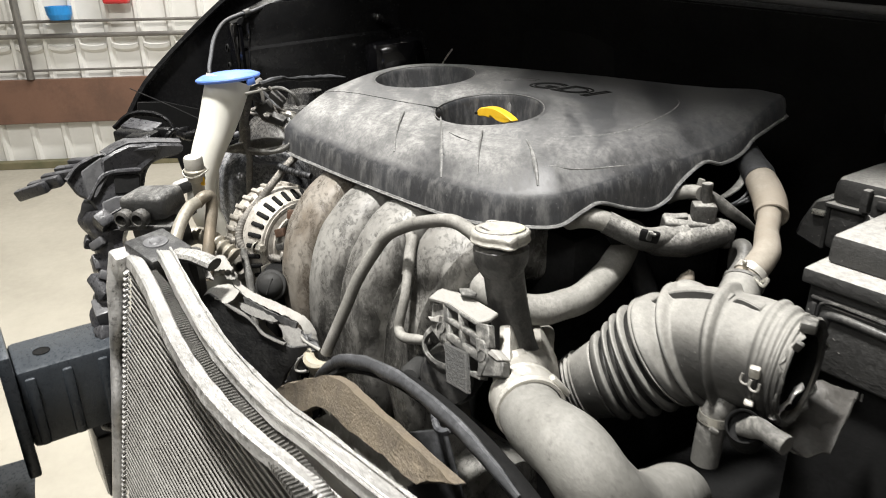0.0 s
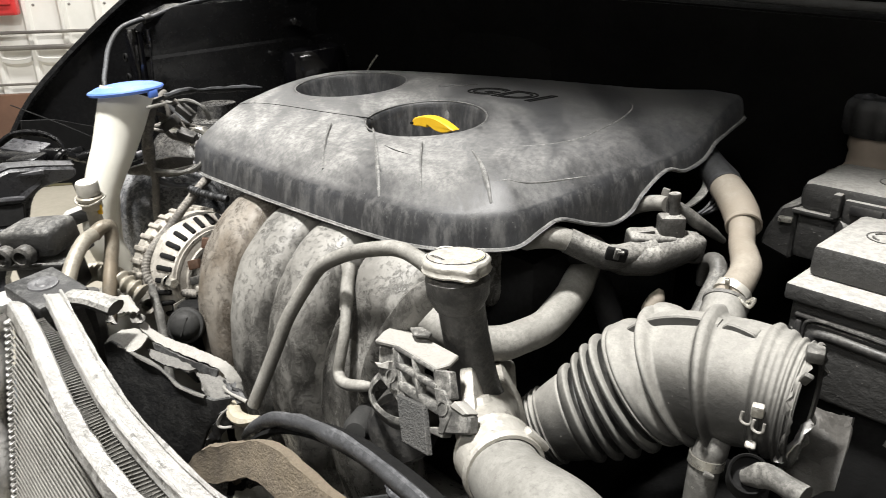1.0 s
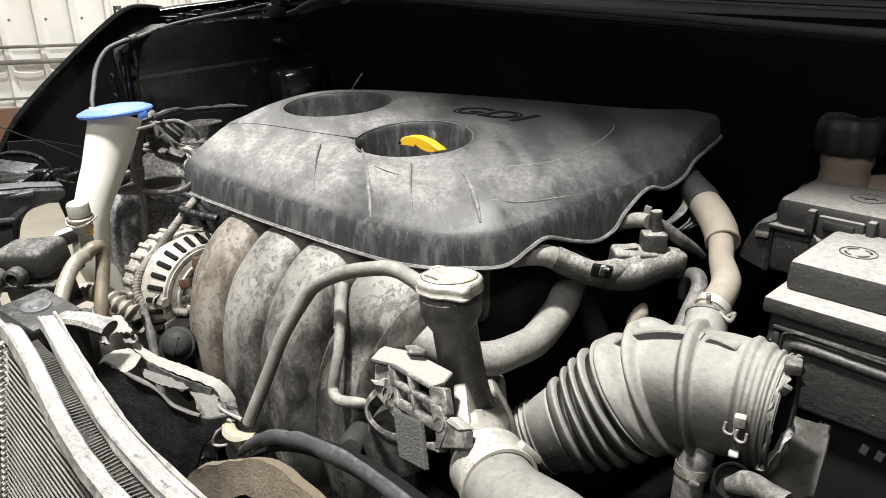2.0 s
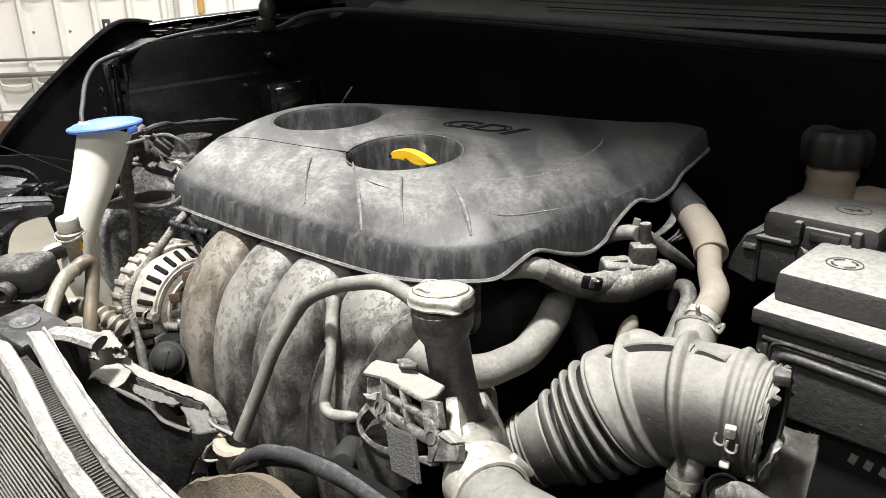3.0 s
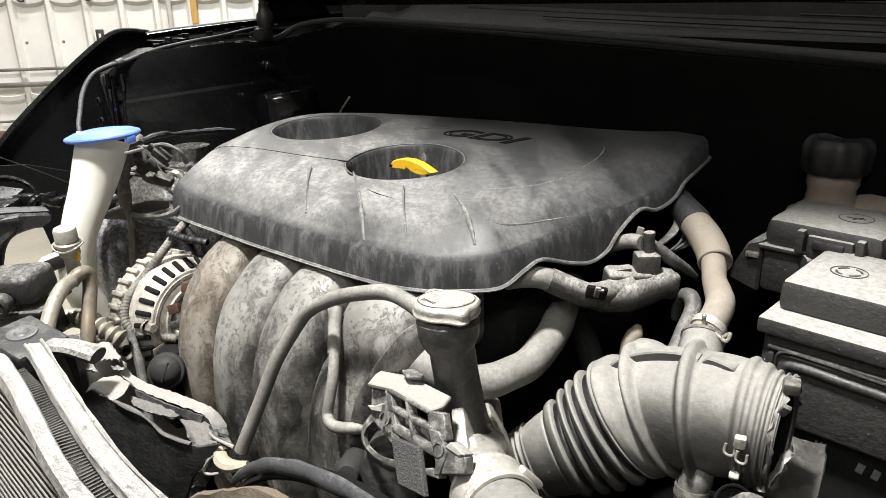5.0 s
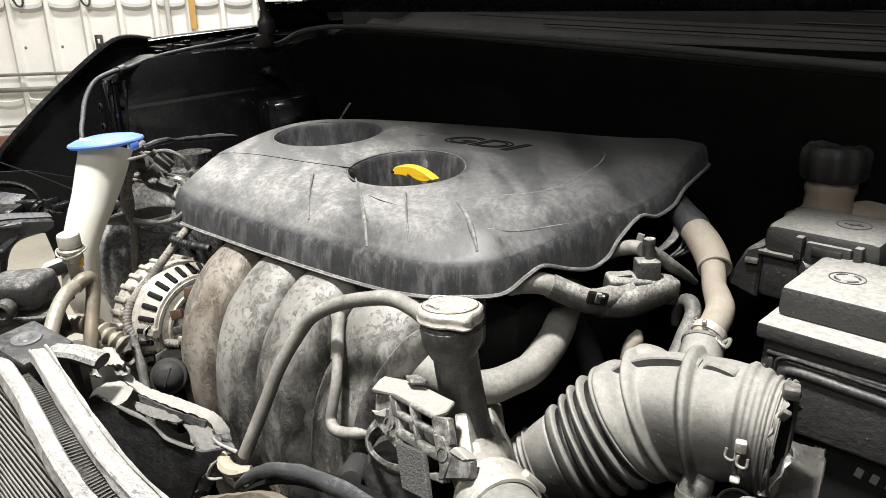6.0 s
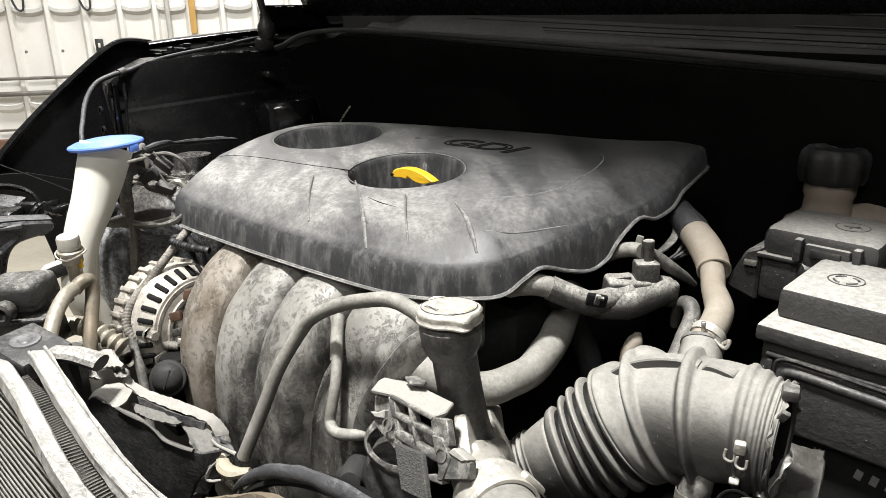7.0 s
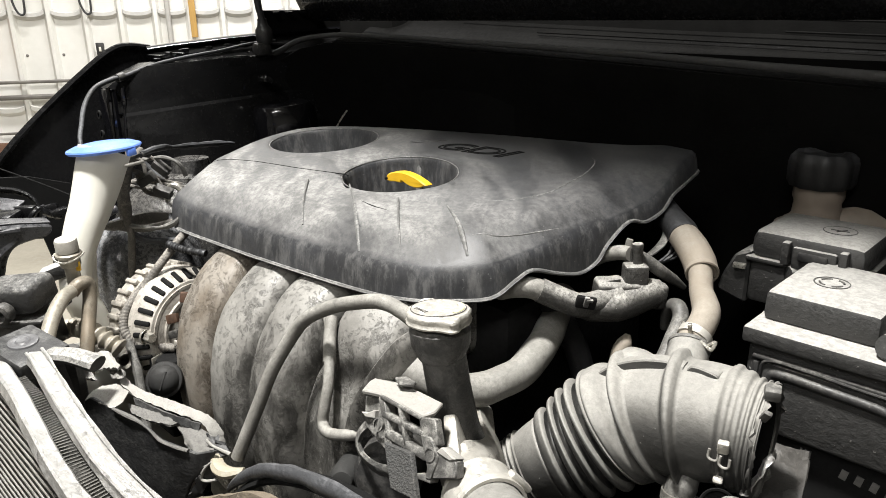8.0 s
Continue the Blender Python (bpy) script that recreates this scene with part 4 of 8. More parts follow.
        part("lug", block(m, (rng.uniform(0.016, 0.042), 0.022, rng.uniform(0.010, 0.026)), 0.003), M_CARR if k % 4 else M_GREYB, carrier)
    # added dark plate that stands in for the black fender behind the carrier
    part("fender_backing", slab([(0.285, 0.895), (0.300, 0.990), (0.345, 0.985), (0.415, 0.960), (0.410, 0.840), (0.360, 0.835), (0.350, 0.885)], 0.005, Matrix(((0, 0, 1, -1.19), (1, 0, 0, 0), (0, 1, 0, 0), (0, 0, 0, 1)))), M_DARK, carrier, "added dark plate standing in for the black fender")
    part("socket_frame", block(pose(-1.096, 0.282, 0.946, 4, 0, 44), (0.040, 0.052, 0.026), 0.004), M_GLOSS, carrier)
    part("socket_frame", block(pose(-1.096, 0.309, 0.952, 4, 0, 44), (0.030, 0.016, 0.020), 0.003), M_GLOSS, carrier)
    tie = thing("stay_wire", (-1.1, 0.33, 0.95), "thin black wire stretched across the lamp carrier", "wire")
    part("wire", tube([(-1.18, 0.29, 1.015), (-1.10, 0.335, 0.99), (-1.02, 0.375, 0.965)], 0.0008, 6, 3), M_DARK, tie)
    cable = thing("side_marker_cable", (-1.0, 0.34, 0.88), "black cable with a plug hanging behind the washer neck", "cable")
    part("cable", tube([(-1.045, 0.40, 0.985), (-1.03, 0.385, 0.96), (-1.015, 0.365, 0.935), (-1.00, 0.345, 0.91), (-0.99, 0.33, 0.885)], 0.0065, 10, 8, shape=lambda s, a: 0.0007 * math.sin(s * 1100)), M_RUBBER, cable)
    part("plug", block(pose(-0.998, 0.325, 0.90, 20, 30, 40), (0.034, 0.022, 0.030), 0.003), M_PLASTIC, cable)
    part("connector", block(pose(-0.945, 0.290, 0.905, 10, -20, 50), (0.034, 0.020, 0.018), 0.003), M_BOX, cable)
    horn = thing("front_module", (-0.90, 0.235, 0.88), "dusty black plastic module beside the lamp carrier", "car part")
    m = pose(-0.895, 0.232, 0.905, 4, -6, 38)
    part("case", block(m, (0.072, 0.055, 0.036), 0.010, segments=3), M_MODULE, horn)
    part("lip", block(m @ pose(0.0, 0.0, -0.026), (0.085, 0.062, 0.006), 0.002), M_MODULE, horn)
    for dx in (-0.022, 0.004):
        mm = m @ pose(dx, -0.03, -0.008, 90, 0, 0)
        part("socket", lathe([(0.006, 0), (0.012, 0), (0.012, 0.012), (0.008, 0.014), (0.006, 0.0)], mm, 16), M_PLASTIC, horn)
    part("foot", block(m @ pose(0, 0, -0.05), (0.06, 0.05, 0.045), 0.006), M_PLASTIC, horn)


M_CARR = surface("torn_black_carrier_plastic", (0.022, 0.022, 0.025), (0.012, 0.012, 0.013), 0.36, dust=0.45, side_dust=0.04, dust_colour=(0.24, 0.24, 0.252), big=30, bump=0.3)
M_CRASH = surface("blue_grey_primed_steel", (0.045, 0.052, 0.06), (0.03, 0.035, 0.042), 0.35, metal=0.2, dust=0.3, dust_colour=(0.16, 0.18, 0.20), big=8)
build_front_frame()


# ---- radiator pack ----
def build_radiator():
    cond = thing("condenser", (-0.5, 0.16, 0.42), "bent aluminium condenser with fine fins and bright header tubes", "radiator")

    def face(x, z):
        return 0.170 - 0.19 * (0.85 - z) + 0.010 * math.sin(7 * x) * (0.86 - z)

    bm = bmesh.new()
    zs, xs = np.linspace(0.48, 0.862, 162), np.linspace(-0.80, -0.10, 30)
    rows = [[bm.verts.new((x, face(x, z) + (0.0030 if i % 2 else 0.0) + 0.0012 * noise.noise(Vector((x * 30, i * 0.7, 0))), z)) for x in xs] for i, z in enumerate(zs)]
    for a, b in zip(rows, rows[1:]):
        for k in range(len(xs) - 1):
            bm.faces.new((a[k], a[k + 1], b[k + 1], b[k]))
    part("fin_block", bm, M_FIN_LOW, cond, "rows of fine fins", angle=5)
    for i in range(50):
        z = 0.850 - i * 0.0074
        line = [(x, face(x, z) - 0.0030, z + 0.0016 * noise.noise(Vector((x * 22, i * 0.35, 4.0)))) for x in np.linspace(-0.80, -0.12, 22)]
        part("flat_tube", tube(line, 0.0012, 6, 1, squash=0.7), M_FIN, cond)
    # toothed side plate
    for i in range(50):
        z = 0.850 - i * 0.0074
        part("tooth", block(pose(-0.805, face(-0.8, z) - 0.004, z, 25, 0, 0), (0.007, 0.008, 0.0042), 0.001, segments=1), M_ALU, cond)
    part("side_tube", tube([(-0.835, 0.165, 0.86), (-0.838, 0.158, 0.82), (-0.833, 0.148, 0.77), (-0.845, 0.140, 0.72), (-0.83, 0.128, 0.66), (-0.838, 0.12, 0.6), (-0.825, 0.1, 0.5)],
                           [0.012, 0.014, 0.011, 0.008, 0.009, 0.009, 0.009], 12, 5), M_ALU, cond)
    part("end_cap", block(pose(-0.826, 0.168, 0.855, 0, 10, 8), (0.03, 0.028, 0.035), 0.006), M_ALU, cond)
    header = [(-0.795, 0.180, 0.866), (-0.757, 0.177, 0.872), (-0.691, 0.173, 0.872), (-0.634, 0.167, 0.872), (-0.537, 0.158, 0.872), (-0.46, 0.155, 0.872), (-0.38, 0.160, 0.870), (-0.30, 0.175, 0.866), (-0.20, 0.19, 0.86)]
    part("header_tube", tube([(x, y - 0.005, z) for x, y, z in header], [0.0085, 0.0078, 0.0070, 0.0066, 0.0066], 20, 8, squash=1.0, wobble=0.0012, shape=lambda s, a: 0.0082 * (min(1 / max(abs(math.cos(a)), abs(math.sin(a))), 1.30) - 1)), M_ALU, cond, "bright crumpled header tube")

    rad = thing("radiator", (-0.5, 0.21, 0.40), "aluminium radiator with a crumpled bright top tank", "radiator")
    tank = [(-0.755, 0.204, 0.880), (-0.726, 0.201, 0.882), (-0.670, 0.195, 0.880), (-0.596, 0.187, 0.880), (-0.511, 0.180, 0.880), (-0.455, 0.179, 0.879), (-0.371, 0.182, 0.879), (-0.323, 0.190, 0.878), (-0.22, 0.21, 0.87)]
    part("top_rail", tube(tank, 0.0070, 20, 8, squash=1.12, wobble=0.001, shape=lambda s, a: 0.0082 * (min(1 / max(abs(math.cos(a)), abs(math.sin(a))), 1.30) - 1)), M_ALU, rad, "bright crumpled top rail")
    for o in (-0.0075, 0.0075):
        part("rail_lip", tube([(x, y + o, z + 0.0085) for x, y, z in tank], 0.0016, 6, 8, wobble=0.0012), M_ALU, rad)
    part("core", crate((-0.76, 0.186, 0.42), (-0.10, 0.205, 0.845), 0.003), M_FIN, rad)
    # corrugated strip between the two rails
    bm = bmesh.new()
    for i in range(220):
        x = -0.74 + i * 0.0025
        block(pose(x, 0.174 - 0.02 * (x + 0.6), 0.868 + 0.0012 * math.sin(x * 61), 3 * math.sin(x * 90), 24 if i % 2 else -24, 9 * math.sin(x * 47)), (0.0007, 0.024, 0.008), 0, bm)
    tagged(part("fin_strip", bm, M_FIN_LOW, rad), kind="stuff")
    m = pose(-0.795, 0.207, 0.872, 4, 6, 12)
    part("end_tank", block(m, (0.075, 0.055, 0.022), 0.004), M_PANEL, rad, "dusty black plastic end tank")
    part("mount_bush", lathe([(0, 0.002), (0.006, 0.003), (0.008, 0.0018), (0.012, 0.0028), (0.015, 0.0022), (0.016, 0.0)], m @ pose(-0.005, 0, 0.0105), 28,
                             wave=lambda a, z: 1 + 0.08 * math.sin(14 * a)), M_GREYB, rad)
    part("side_tank", crate((-0.82, 0.195, 0.45), (-0.765, 0.245, 0.866), 0.008), M_PLASTIC, rad)
    part("support_arm", tube([(-0.765, 0.222, 0.874), (-0.74, 0.235, 0.876), (-0.715, 0.25, 0.870)], 0.008, 10, 4, squash=1.6), M_DUSTY, rad)
    part("support_leg", tube([(-0.772, 0.24, 0.872), (-0.774, 0.242, 0.82), (-0.775, 0.24, 0.7)], [0.012, 0.011, 0.011], 8, 4), M_PLASTIC, rad)

    shroud = thing("fan_shroud", (-0.6, 0.27, 0.45), "broken black plastic fan shroud with dusty torn edges", "fan shroud")
    outline = [(-0.7405, 0.8218), (-0.7317, 0.8276), (-0.7028, 0.8211), (-0.6710, 0.8143), (-0.6441, 0.7984), (-0.6105, 0.7948), (-0.6000, 0.7944), (-0.5777, 0.8032), (-0.5825, 0.7933), (-0.6086, 0.7570), (-0.6199, 0.7262), (-0.6364, 0.6666), (-0.7199, 0.6388), (-0.7245, 0.7300), (-0.7362, 0.7748)]
    m = Matrix(((1, 0, 0, 0.0), (0.40, 0.10, 1.0, 0.451), (0, 1, 0, 0), (0, 0, 0, 1)))
    part("panel", slab(outline, 0.004, m, 0.001), M_PANEL, shroud)

    def torn(name, rows, material, label="", ragged=0.003):
        """A thin broken plate, finely divided, with a ragged outline."""
        fine = [spline(r, 8) for r in rows]
        across = [[Vector(q) for q in spline(list(c), 4)] for c in zip(*fine)]
        out = []
        for i, line in enumerate(across):
            row = []
            for k, q in enumerate(line):
                edge = 1.0 if k in (0, len(line) - 1) else 0.35
                n = noise.noise_vector(q * 130) + 0.6 * noise.noise_vector(q * 380)
                row.append(tuple(q + n * ragged * edge))
            out.append(row)
        return part(name, sheet(out, 0.0025), material, shroud, label, angle=35)

    torn("corner", [[(-0.7396, 0.2375, 0.8233), (-0.7268, 0.2427, 0.8242), (-0.7150, 0.2474, 0.8235), (-0.7020, 0.2523, 0.8213)], [(-0.7449, 0.2477, 0.8265), (-0.7321, 0.2528, 0.8266), (-0.7172, 0.2589, 0.8272), (-0.7034, 0.2641, 0.8243)], [(-0.7542, 0.2617, 0.8240), (-0.7432, 0.2666, 0.8283), (-0.7309, 0.2717, 0.8302), (-0.7178, 0.2765, 0.8257)]], M_DUSTY2, "white-dusted broken corner", 0.0015)
    part("lip", tube([(-0.7007, 0.2519, 0.8220), (-0.6852, 0.2578, 0.8185), (-0.6684, 0.2641, 0.8147), (-0.6549, 0.2688, 0.8077), (-0.6416, 0.2733, 0.7989), (-0.6240, 0.2800, 0.7963), (-0.6081, 0.2864, 0.7959)], 0.0016, 8, 5, squash=1.4, wobble=0.0015), M_FLAP, shroud)
    torn("flap", [[(-0.7217, 0.2735, 0.8115), (-0.6981, 0.2828, 0.8101), (-0.6744, 0.2920, 0.8076), (-0.6556, 0.2990, 0.8021)], [(-0.7025, 0.2707, 0.8074), (-0.6867, 0.2768, 0.8045), (-0.6696, 0.2836, 0.8039), (-0.6512, 0.2910, 0.8050)]], M_FLAP, "greyed torn flap", 0.0013)
    torn("flap", [[(-0.6631, 0.2994, 0.7966), (-0.6439, 0.3076, 0.8018), (-0.6187, 0.3172, 0.7968)], [(-0.6377, 0.2957, 0.7979), (-0.6241, 0.3010, 0.7967), (-0.6013, 0.3104, 0.7991)], [(-0.6169, 0.2900, 0.7979), (-0.6065, 0.2936, 0.7917), (-0.5854, 0.3028, 0.7996)]], M_FLAP, "greyed torn flap", 0.0013)
    torn("rim", [[(-0.7444, 0.2818, 0.8350), (-0.7240, 0.2887, 0.8231), (-0.6946, 0.3000, 0.8186), (-0.6589, 0.3139, 0.8146), (-0.6313, 0.3244, 0.8097), (-0.6167, 0.3290, 0.7969), (-0.6123, 0.3292, 0.7809)], [(-0.7367, 0.2754, 0.8306), (-0.7173, 0.2819, 0.8180), (-0.6882, 0.2930, 0.8125), (-0.6563, 0.3053, 0.8085), (-0.6342, 0.3139, 0.8058), (-0.6236, 0.3172, 0.7960), (-0.6137, 0.3201, 0.7861)]], M_DUSTY2, "white-dusted torn rim", 0.0014)
    torn("rim_wall", [[(-0.7149, 0.2808, 0.8174), (-0.6860, 0.2918, 0.8118), (-0.6541, 0.3041, 0.8079), (-0.6300, 0.3136, 0.8057)], [(-0.7100, 0.2801, 0.8113), (-0.6811, 0.2910, 0.8045), (-0.6522, 0.3022, 0.8007), (-0.6302, 0.3106, 0.7968)]], M_PANEL, "", 0.001)
    torn("flange", [[(-0.6077, 0.3085, 0.8065), (-0.5973, 0.3122, 0.8014), (-0.5863, 0.3164, 0.7991)], [(-0.5964, 0.3063, 0.7981), (-0.5860, 0.3102, 0.7963), (-0.5738, 0.3149, 0.7938)], [(-0.5940, 0.2961, 0.7871), (-0.5888, 0.2981, 0.7859), (-0.5810, 0.3016, 0.7899)]], M_PANEL)
    part("flange_edge", tube([(-0.5985, 0.3022, 0.8057), (-0.5921, 0.3043, 0.8011), (-0.5818, 0.3081, 0.7987), (-0.5703, 0.3125, 0.7966)], 0.0018, 8, 5, wobble=0.001), M_DUSTY2, shroud)
    torn("torn_strip", [[(-0.5898, 0.2936, 0.7851), (-0.5969, 0.2891, 0.7686), (-0.6090, 0.2820, 0.7459), (-0.6170, 0.2756, 0.7138)], [(-0.5772, 0.3025, 0.7840), (-0.5861, 0.2972, 0.7664), (-0.5979, 0.2903, 0.7450), (-0.6077, 0.2834, 0.7144)]], M_PANEL)
    part("strip_edge", tube([(-0.5798, 0.2962, 0.7912), (-0.5878, 0.2920, 0.7816), (-0.5921, 0.2892, 0.7703), (-0.5869, 0.2910, 0.7679), (-0.5739, 0.2967, 0.7728)], 0.0015, 8, 5, wobble=0.0015), M_DUSTY2, shroud)
    torn("lug", [[(-0.8058, 0.2621, 0.8346), (-0.7900, 0.2700, 0.8501), (-0.7691, 0.2790, 0.8560), (-0.7560, 0.2830, 0.8443)], [(-0.7797, 0.2573, 0.8416), (-0.7639, 0.2638, 0.8433), (-0.7469, 0.2708, 0.8454), (-0.7299, 0.2780, 0.8500)]], M_DUSTY2, "white-dusted broken lug")
    torn("lug", [[(-0.7832, 0.2518, 0.8410), (-0.7747, 0.2551, 0.8400), (-0.7669, 0.2581, 0.8389)], [(-0.7736, 0.2490, 0.8344), (-0.7659, 0.2520, 0.8333), (-0.7536, 0.2569, 0.8332)]], M_DUSTY)
    torn("lug", [[(-0.7549, 0.2729, 0.8382), (-0.7454, 0.2771, 0.8421), (-0.7346, 0.2816, 0.8442)], [(-0.7445, 0.2709, 0.8365), (-0.7354, 0.2744, 0.8357), (-0.7279, 0.2774, 0.8359)]], M_DUSTY)
    # fan ring
    c, r = Vector((-0.305, 0.292, 0.582)), 0.300
    ring = [c + Vector(((r - 0.004) * math.cos(a), 0, (r - 0.004) * math.sin(a))) for a in np.linspace(0.6, 2.75, 40)]
    part("fan_ring", tube(ring, 0.0045, 10, 2, squash=2.4, up=(0, 0, 1)), M_DARK, shroud, "black fan ring")
    ring = [c + Vector(((r + 0.007) * math.cos(a), -0.012, (r + 0.007) * math.sin(a))) for a in np.linspace(1.2, 2.12, 26)]
    part("edge_strip", tube(ring, [0.004, 0.0075, 0.0075, 0.0075, 0.006], 10, 2, squash=0.7, up=(0, 0, 1), wobble=0.002), M_EDGE, shroud, "grey torn edge strip")
    ring = [c + Vector(((r + 0.006) * math.cos(a), -0.005, (r + 0.006) * math.sin(a))) for a in np.linspace(2.10, 2.40, 10)]
    part("edge_strip", tube(ring, [0.0045, 0.005, 0.003], 10, 2, squash=0.9, up=(0, 0, 1), wobble=0.002), M_EDGE, shroud, "grey torn edge strip")
    c = Vector((-0.29, 0.30, 0.60))
    part("fan_hub", lathe([(0, 0.03), (0.06, 0.03), (0.07, 0.015), (0.07, -0.03)], Matrix.Translation(c) @ pose(0, 0.02, 0, 90, 0, 0), 32), M_RUBBER, shroud)
    for k in range(7):
        a = k * 2 * math.pi / 7 + 0.2
        m = Matrix.Translation(c) @ pose(0, 0.02, 0, 0, -math.degrees(a), 0) @ pose(0.14, 0, 0, 28, 0, 0)
        part("fan_blade", block(m, (0.15, 0.004, 0.06), 0.0015), M_RUBBER, shroud)

    foam = thing("foam_strip", (-0.42, 0.25, 0.80), "torn brown foam seal strip lying bent over the radiator", "foam strip")
    def strip(name, rows, thick, ragged, material, label=""):
        fine = [spline(r, 8) for r in rows]
        out = []
        for c in zip(*fine):
            line = [Vector(c[0]).lerp(Vector(c[-1]), k / 6) for k in range(7)]
            out.append([tuple(q + noise.noise_vector(q * 70) * ragged + noise.noise_vector(q * 300) * ragged * 0.5) for q in line])
        return part(name, sheet(out, thick), material, foam, label, angle=40)

    strip("strip", [[(-0.5490, 0.2620, 0.7840), (-0.4770, 0.2620, 0.8270), (-0.4090, 0.2620, 0.8620), (-0.3380, 0.2620, 0.8640), (-0.2650, 0.2620, 0.8660), (-0.2290, 0.2620, 0.8670)], [(-0.6130, 0.2620, 0.7170), (-0.5150, 0.2560, 0.7650), (-0.4230, 0.2520, 0.8270), (-0.3680, 0.2520, 0.8330), (-0.3080, 0.2520, 0.8410), (-0.2670, 0.2520, 0.8450)]], 0.010, 0.0012, M_FOAM)
    strip("torn_lining", [[(-0.4750, 0.2500, 0.7830), (-0.4080, 0.2500, 0.8280), (-0.3510, 0.2500, 0.8440), (-0.3030, 0.2500, 0.8490), (-0.2740, 0.2500, 0.8510)], [(-0.4770, 0.2450, 0.7700), (-0.4270, 0.2450, 0.7840), (-0.3750, 0.2450, 0.7980), (-0.3300, 0.2450, 0.8100), (-0.2980, 0.2450, 0.8160)]], 0.003, 0.005, M_DUSTY2, "white-dusted torn lining")
    rng = random.Random(12)
    for k in range(16):
        q = Vector((-0.5560, 0.2620, 0.7480)).lerp(Vector((-0.5000, 0.2620, 0.8070)), rng.random()) + Vector((rng.uniform(-0.012, 0.02), rng.uniform(-0.004, 0.01), rng.uniform(-0.010, 0.010)))
        part("crumb", block(Matrix.Translation(q) @ pose(0, 0, 0, rng.uniform(0, 90), rng.uniform(0, 90), rng.uniform(0, 90)), (rng.uniform(0.006, 0.014), rng.uniform(0.004, 0.010), rng.uniform(0.004, 0.008)), 0.0015), M_FOAM, foam)


M_PANEL = surface("speckled_black_plastic", (0.012, 0.012, 0.013), (0.018, 0.018, 0.018), 0.55, dust=0.4, side_dust=0.05, big=24, dust_colour=(0.3, 0.3, 0.29), bump=0.35)
M_EDGE = surface("grey_torn_plastic", (0.06, 0.062, 0.066), (0.035, 0.036, 0.039), 0.42, dust=0.6, dust_colour=(0.19, 0.193, 0.203), big=20, bump=0.3)
build_radiator()


# ---- engine ----
RIM = [(-0.888, 0.432, 0.945), (-0.780, 0.430, 0.947), (-0.672, 0.434, 0.948), (-0.525, 0.446, 0.949), (-0.461, 0.459, 0.951), (-0.425, 0.478, 0.954), (-0.394, 0.505, 0.957),
       (-0.386, 0.531, 0.969), (-0.381, 0.552, 0.976), (-0.374, 0.586, 0.965), (-0.369, 0.618, 0.958), (-0.364, 0.640, 0.966), (-0.361, 0.655, 0.983), (-0.356, 0.685, 1.001),
       (-0.351, 0.712, 0.996), (-0.346, 0.739, 1.004), (-0.346, 0.758, 1.017), (-0.347, 0.785, 1.024), (-0.349, 0.810, 1.029), (-0.352, 0.827, 1.031), (-0.362, 0.838, 1.033), (-0.42, 0.846, 1.034), (-0.50, 0.850, 1.030),
       (-0.637, 0.836, 1.02), (-0.80, 0.808, 1.01), (-0.905, 0.782, 1.005), (-0.980, 0.745, 0.995), (-1.018, 0.685, 0.98), (-1.018, 0.61, 0.968), (-0.985, 0.525, 0.952), (-0.93, 0.452, 0.946)]


def cover_top(y):
    return 1.009 + 0.132 * (y - 0.45)


def closed_line(points, steps):
    p = [Vector(q) for q in points]
    n, out = len(p), []
    for i in range(n):
        a, b, c, d = p[i - 1], p[i], p[(i + 1) % n], p[(i + 2) % n]
        for k in range(steps):
            t = k / steps
            out.append(0.5 * (2 * b + (c - a) * t + (2 * a - 5 * b + 4 * c - d) * t * t + (3 * b - a - 3 * c + d) * t ** 3))
    return out


COVER_LINE = closed_line(RIM, 8)
COVER_XY = np.array([(p.x, p.y) for p in COVER_LINE])
COVER_Z = np.array([p.z for p in COVER_LINE])


def cover_height(x, y):
    """Height of the cover's skin over a place of the plan: flat towards the middle, domed down to the rim."""
    off = COVER_XY - (x, y)
    far = np.sqrt((off ** 2).sum(1))
    k = int(far.argmin())
    d = float(far[k])
    drop = max(min(0.026, cover_top(y) - COVER_Z[k] - 0.010), 0.008)
    # the rear corner on the battery side stays square-shouldered
    drop *= 1 - 0.85 * min(1.0, max(0.0, (x + 0.50) / 0.10)) * min(1.0, max(0.0, (y - 0.72) / 0.08))
    # dished area in the middle and a shallow valley between the two wells
    dish = 0.006 * math.exp(-(((x + 0.46) / 0.10) ** 2 + ((y - 0.68) / 0.10) ** 2))
    ridge = 0.004 * math.exp(-((y - 0.545 - 0.10 * (x + 0.8)) / 0.02) ** 2) * (1 if x < -0.68 else 0.3)
    return cover_top(y) - drop * math.exp(-(max(d - 0.008, 0) / 0.024) ** 1.5) - dish + 0.5 * ridge


PANELS = [(((-0.716, 0.530), (-0.667, 0.488), (-0.612, 0.446)), ((-0.651, 0.544), (-0.611, 0.517), (-0.555, 0.477), (-0.518, 0.449)), ((-0.708, 0.545), (-0.685, 0.553)), 0.450),
          (((-0.560, 0.540), (-0.522, 0.505), (-0.471, 0.462)), ((-0.495, 0.551), (-0.465, 0.532), (-0.440, 0.515), (-0.412, 0.496)), ((-0.550, 0.553), (-0.520, 0.556)), 0.468)]


def panel_border(p):
    left, right, top, _ = p
    return [q.xy for q in spline([(x, y, 0) for x, y in left[::-1] + top + right], 6)]


BORDERS = [panel_border(p) for p in PANELS]


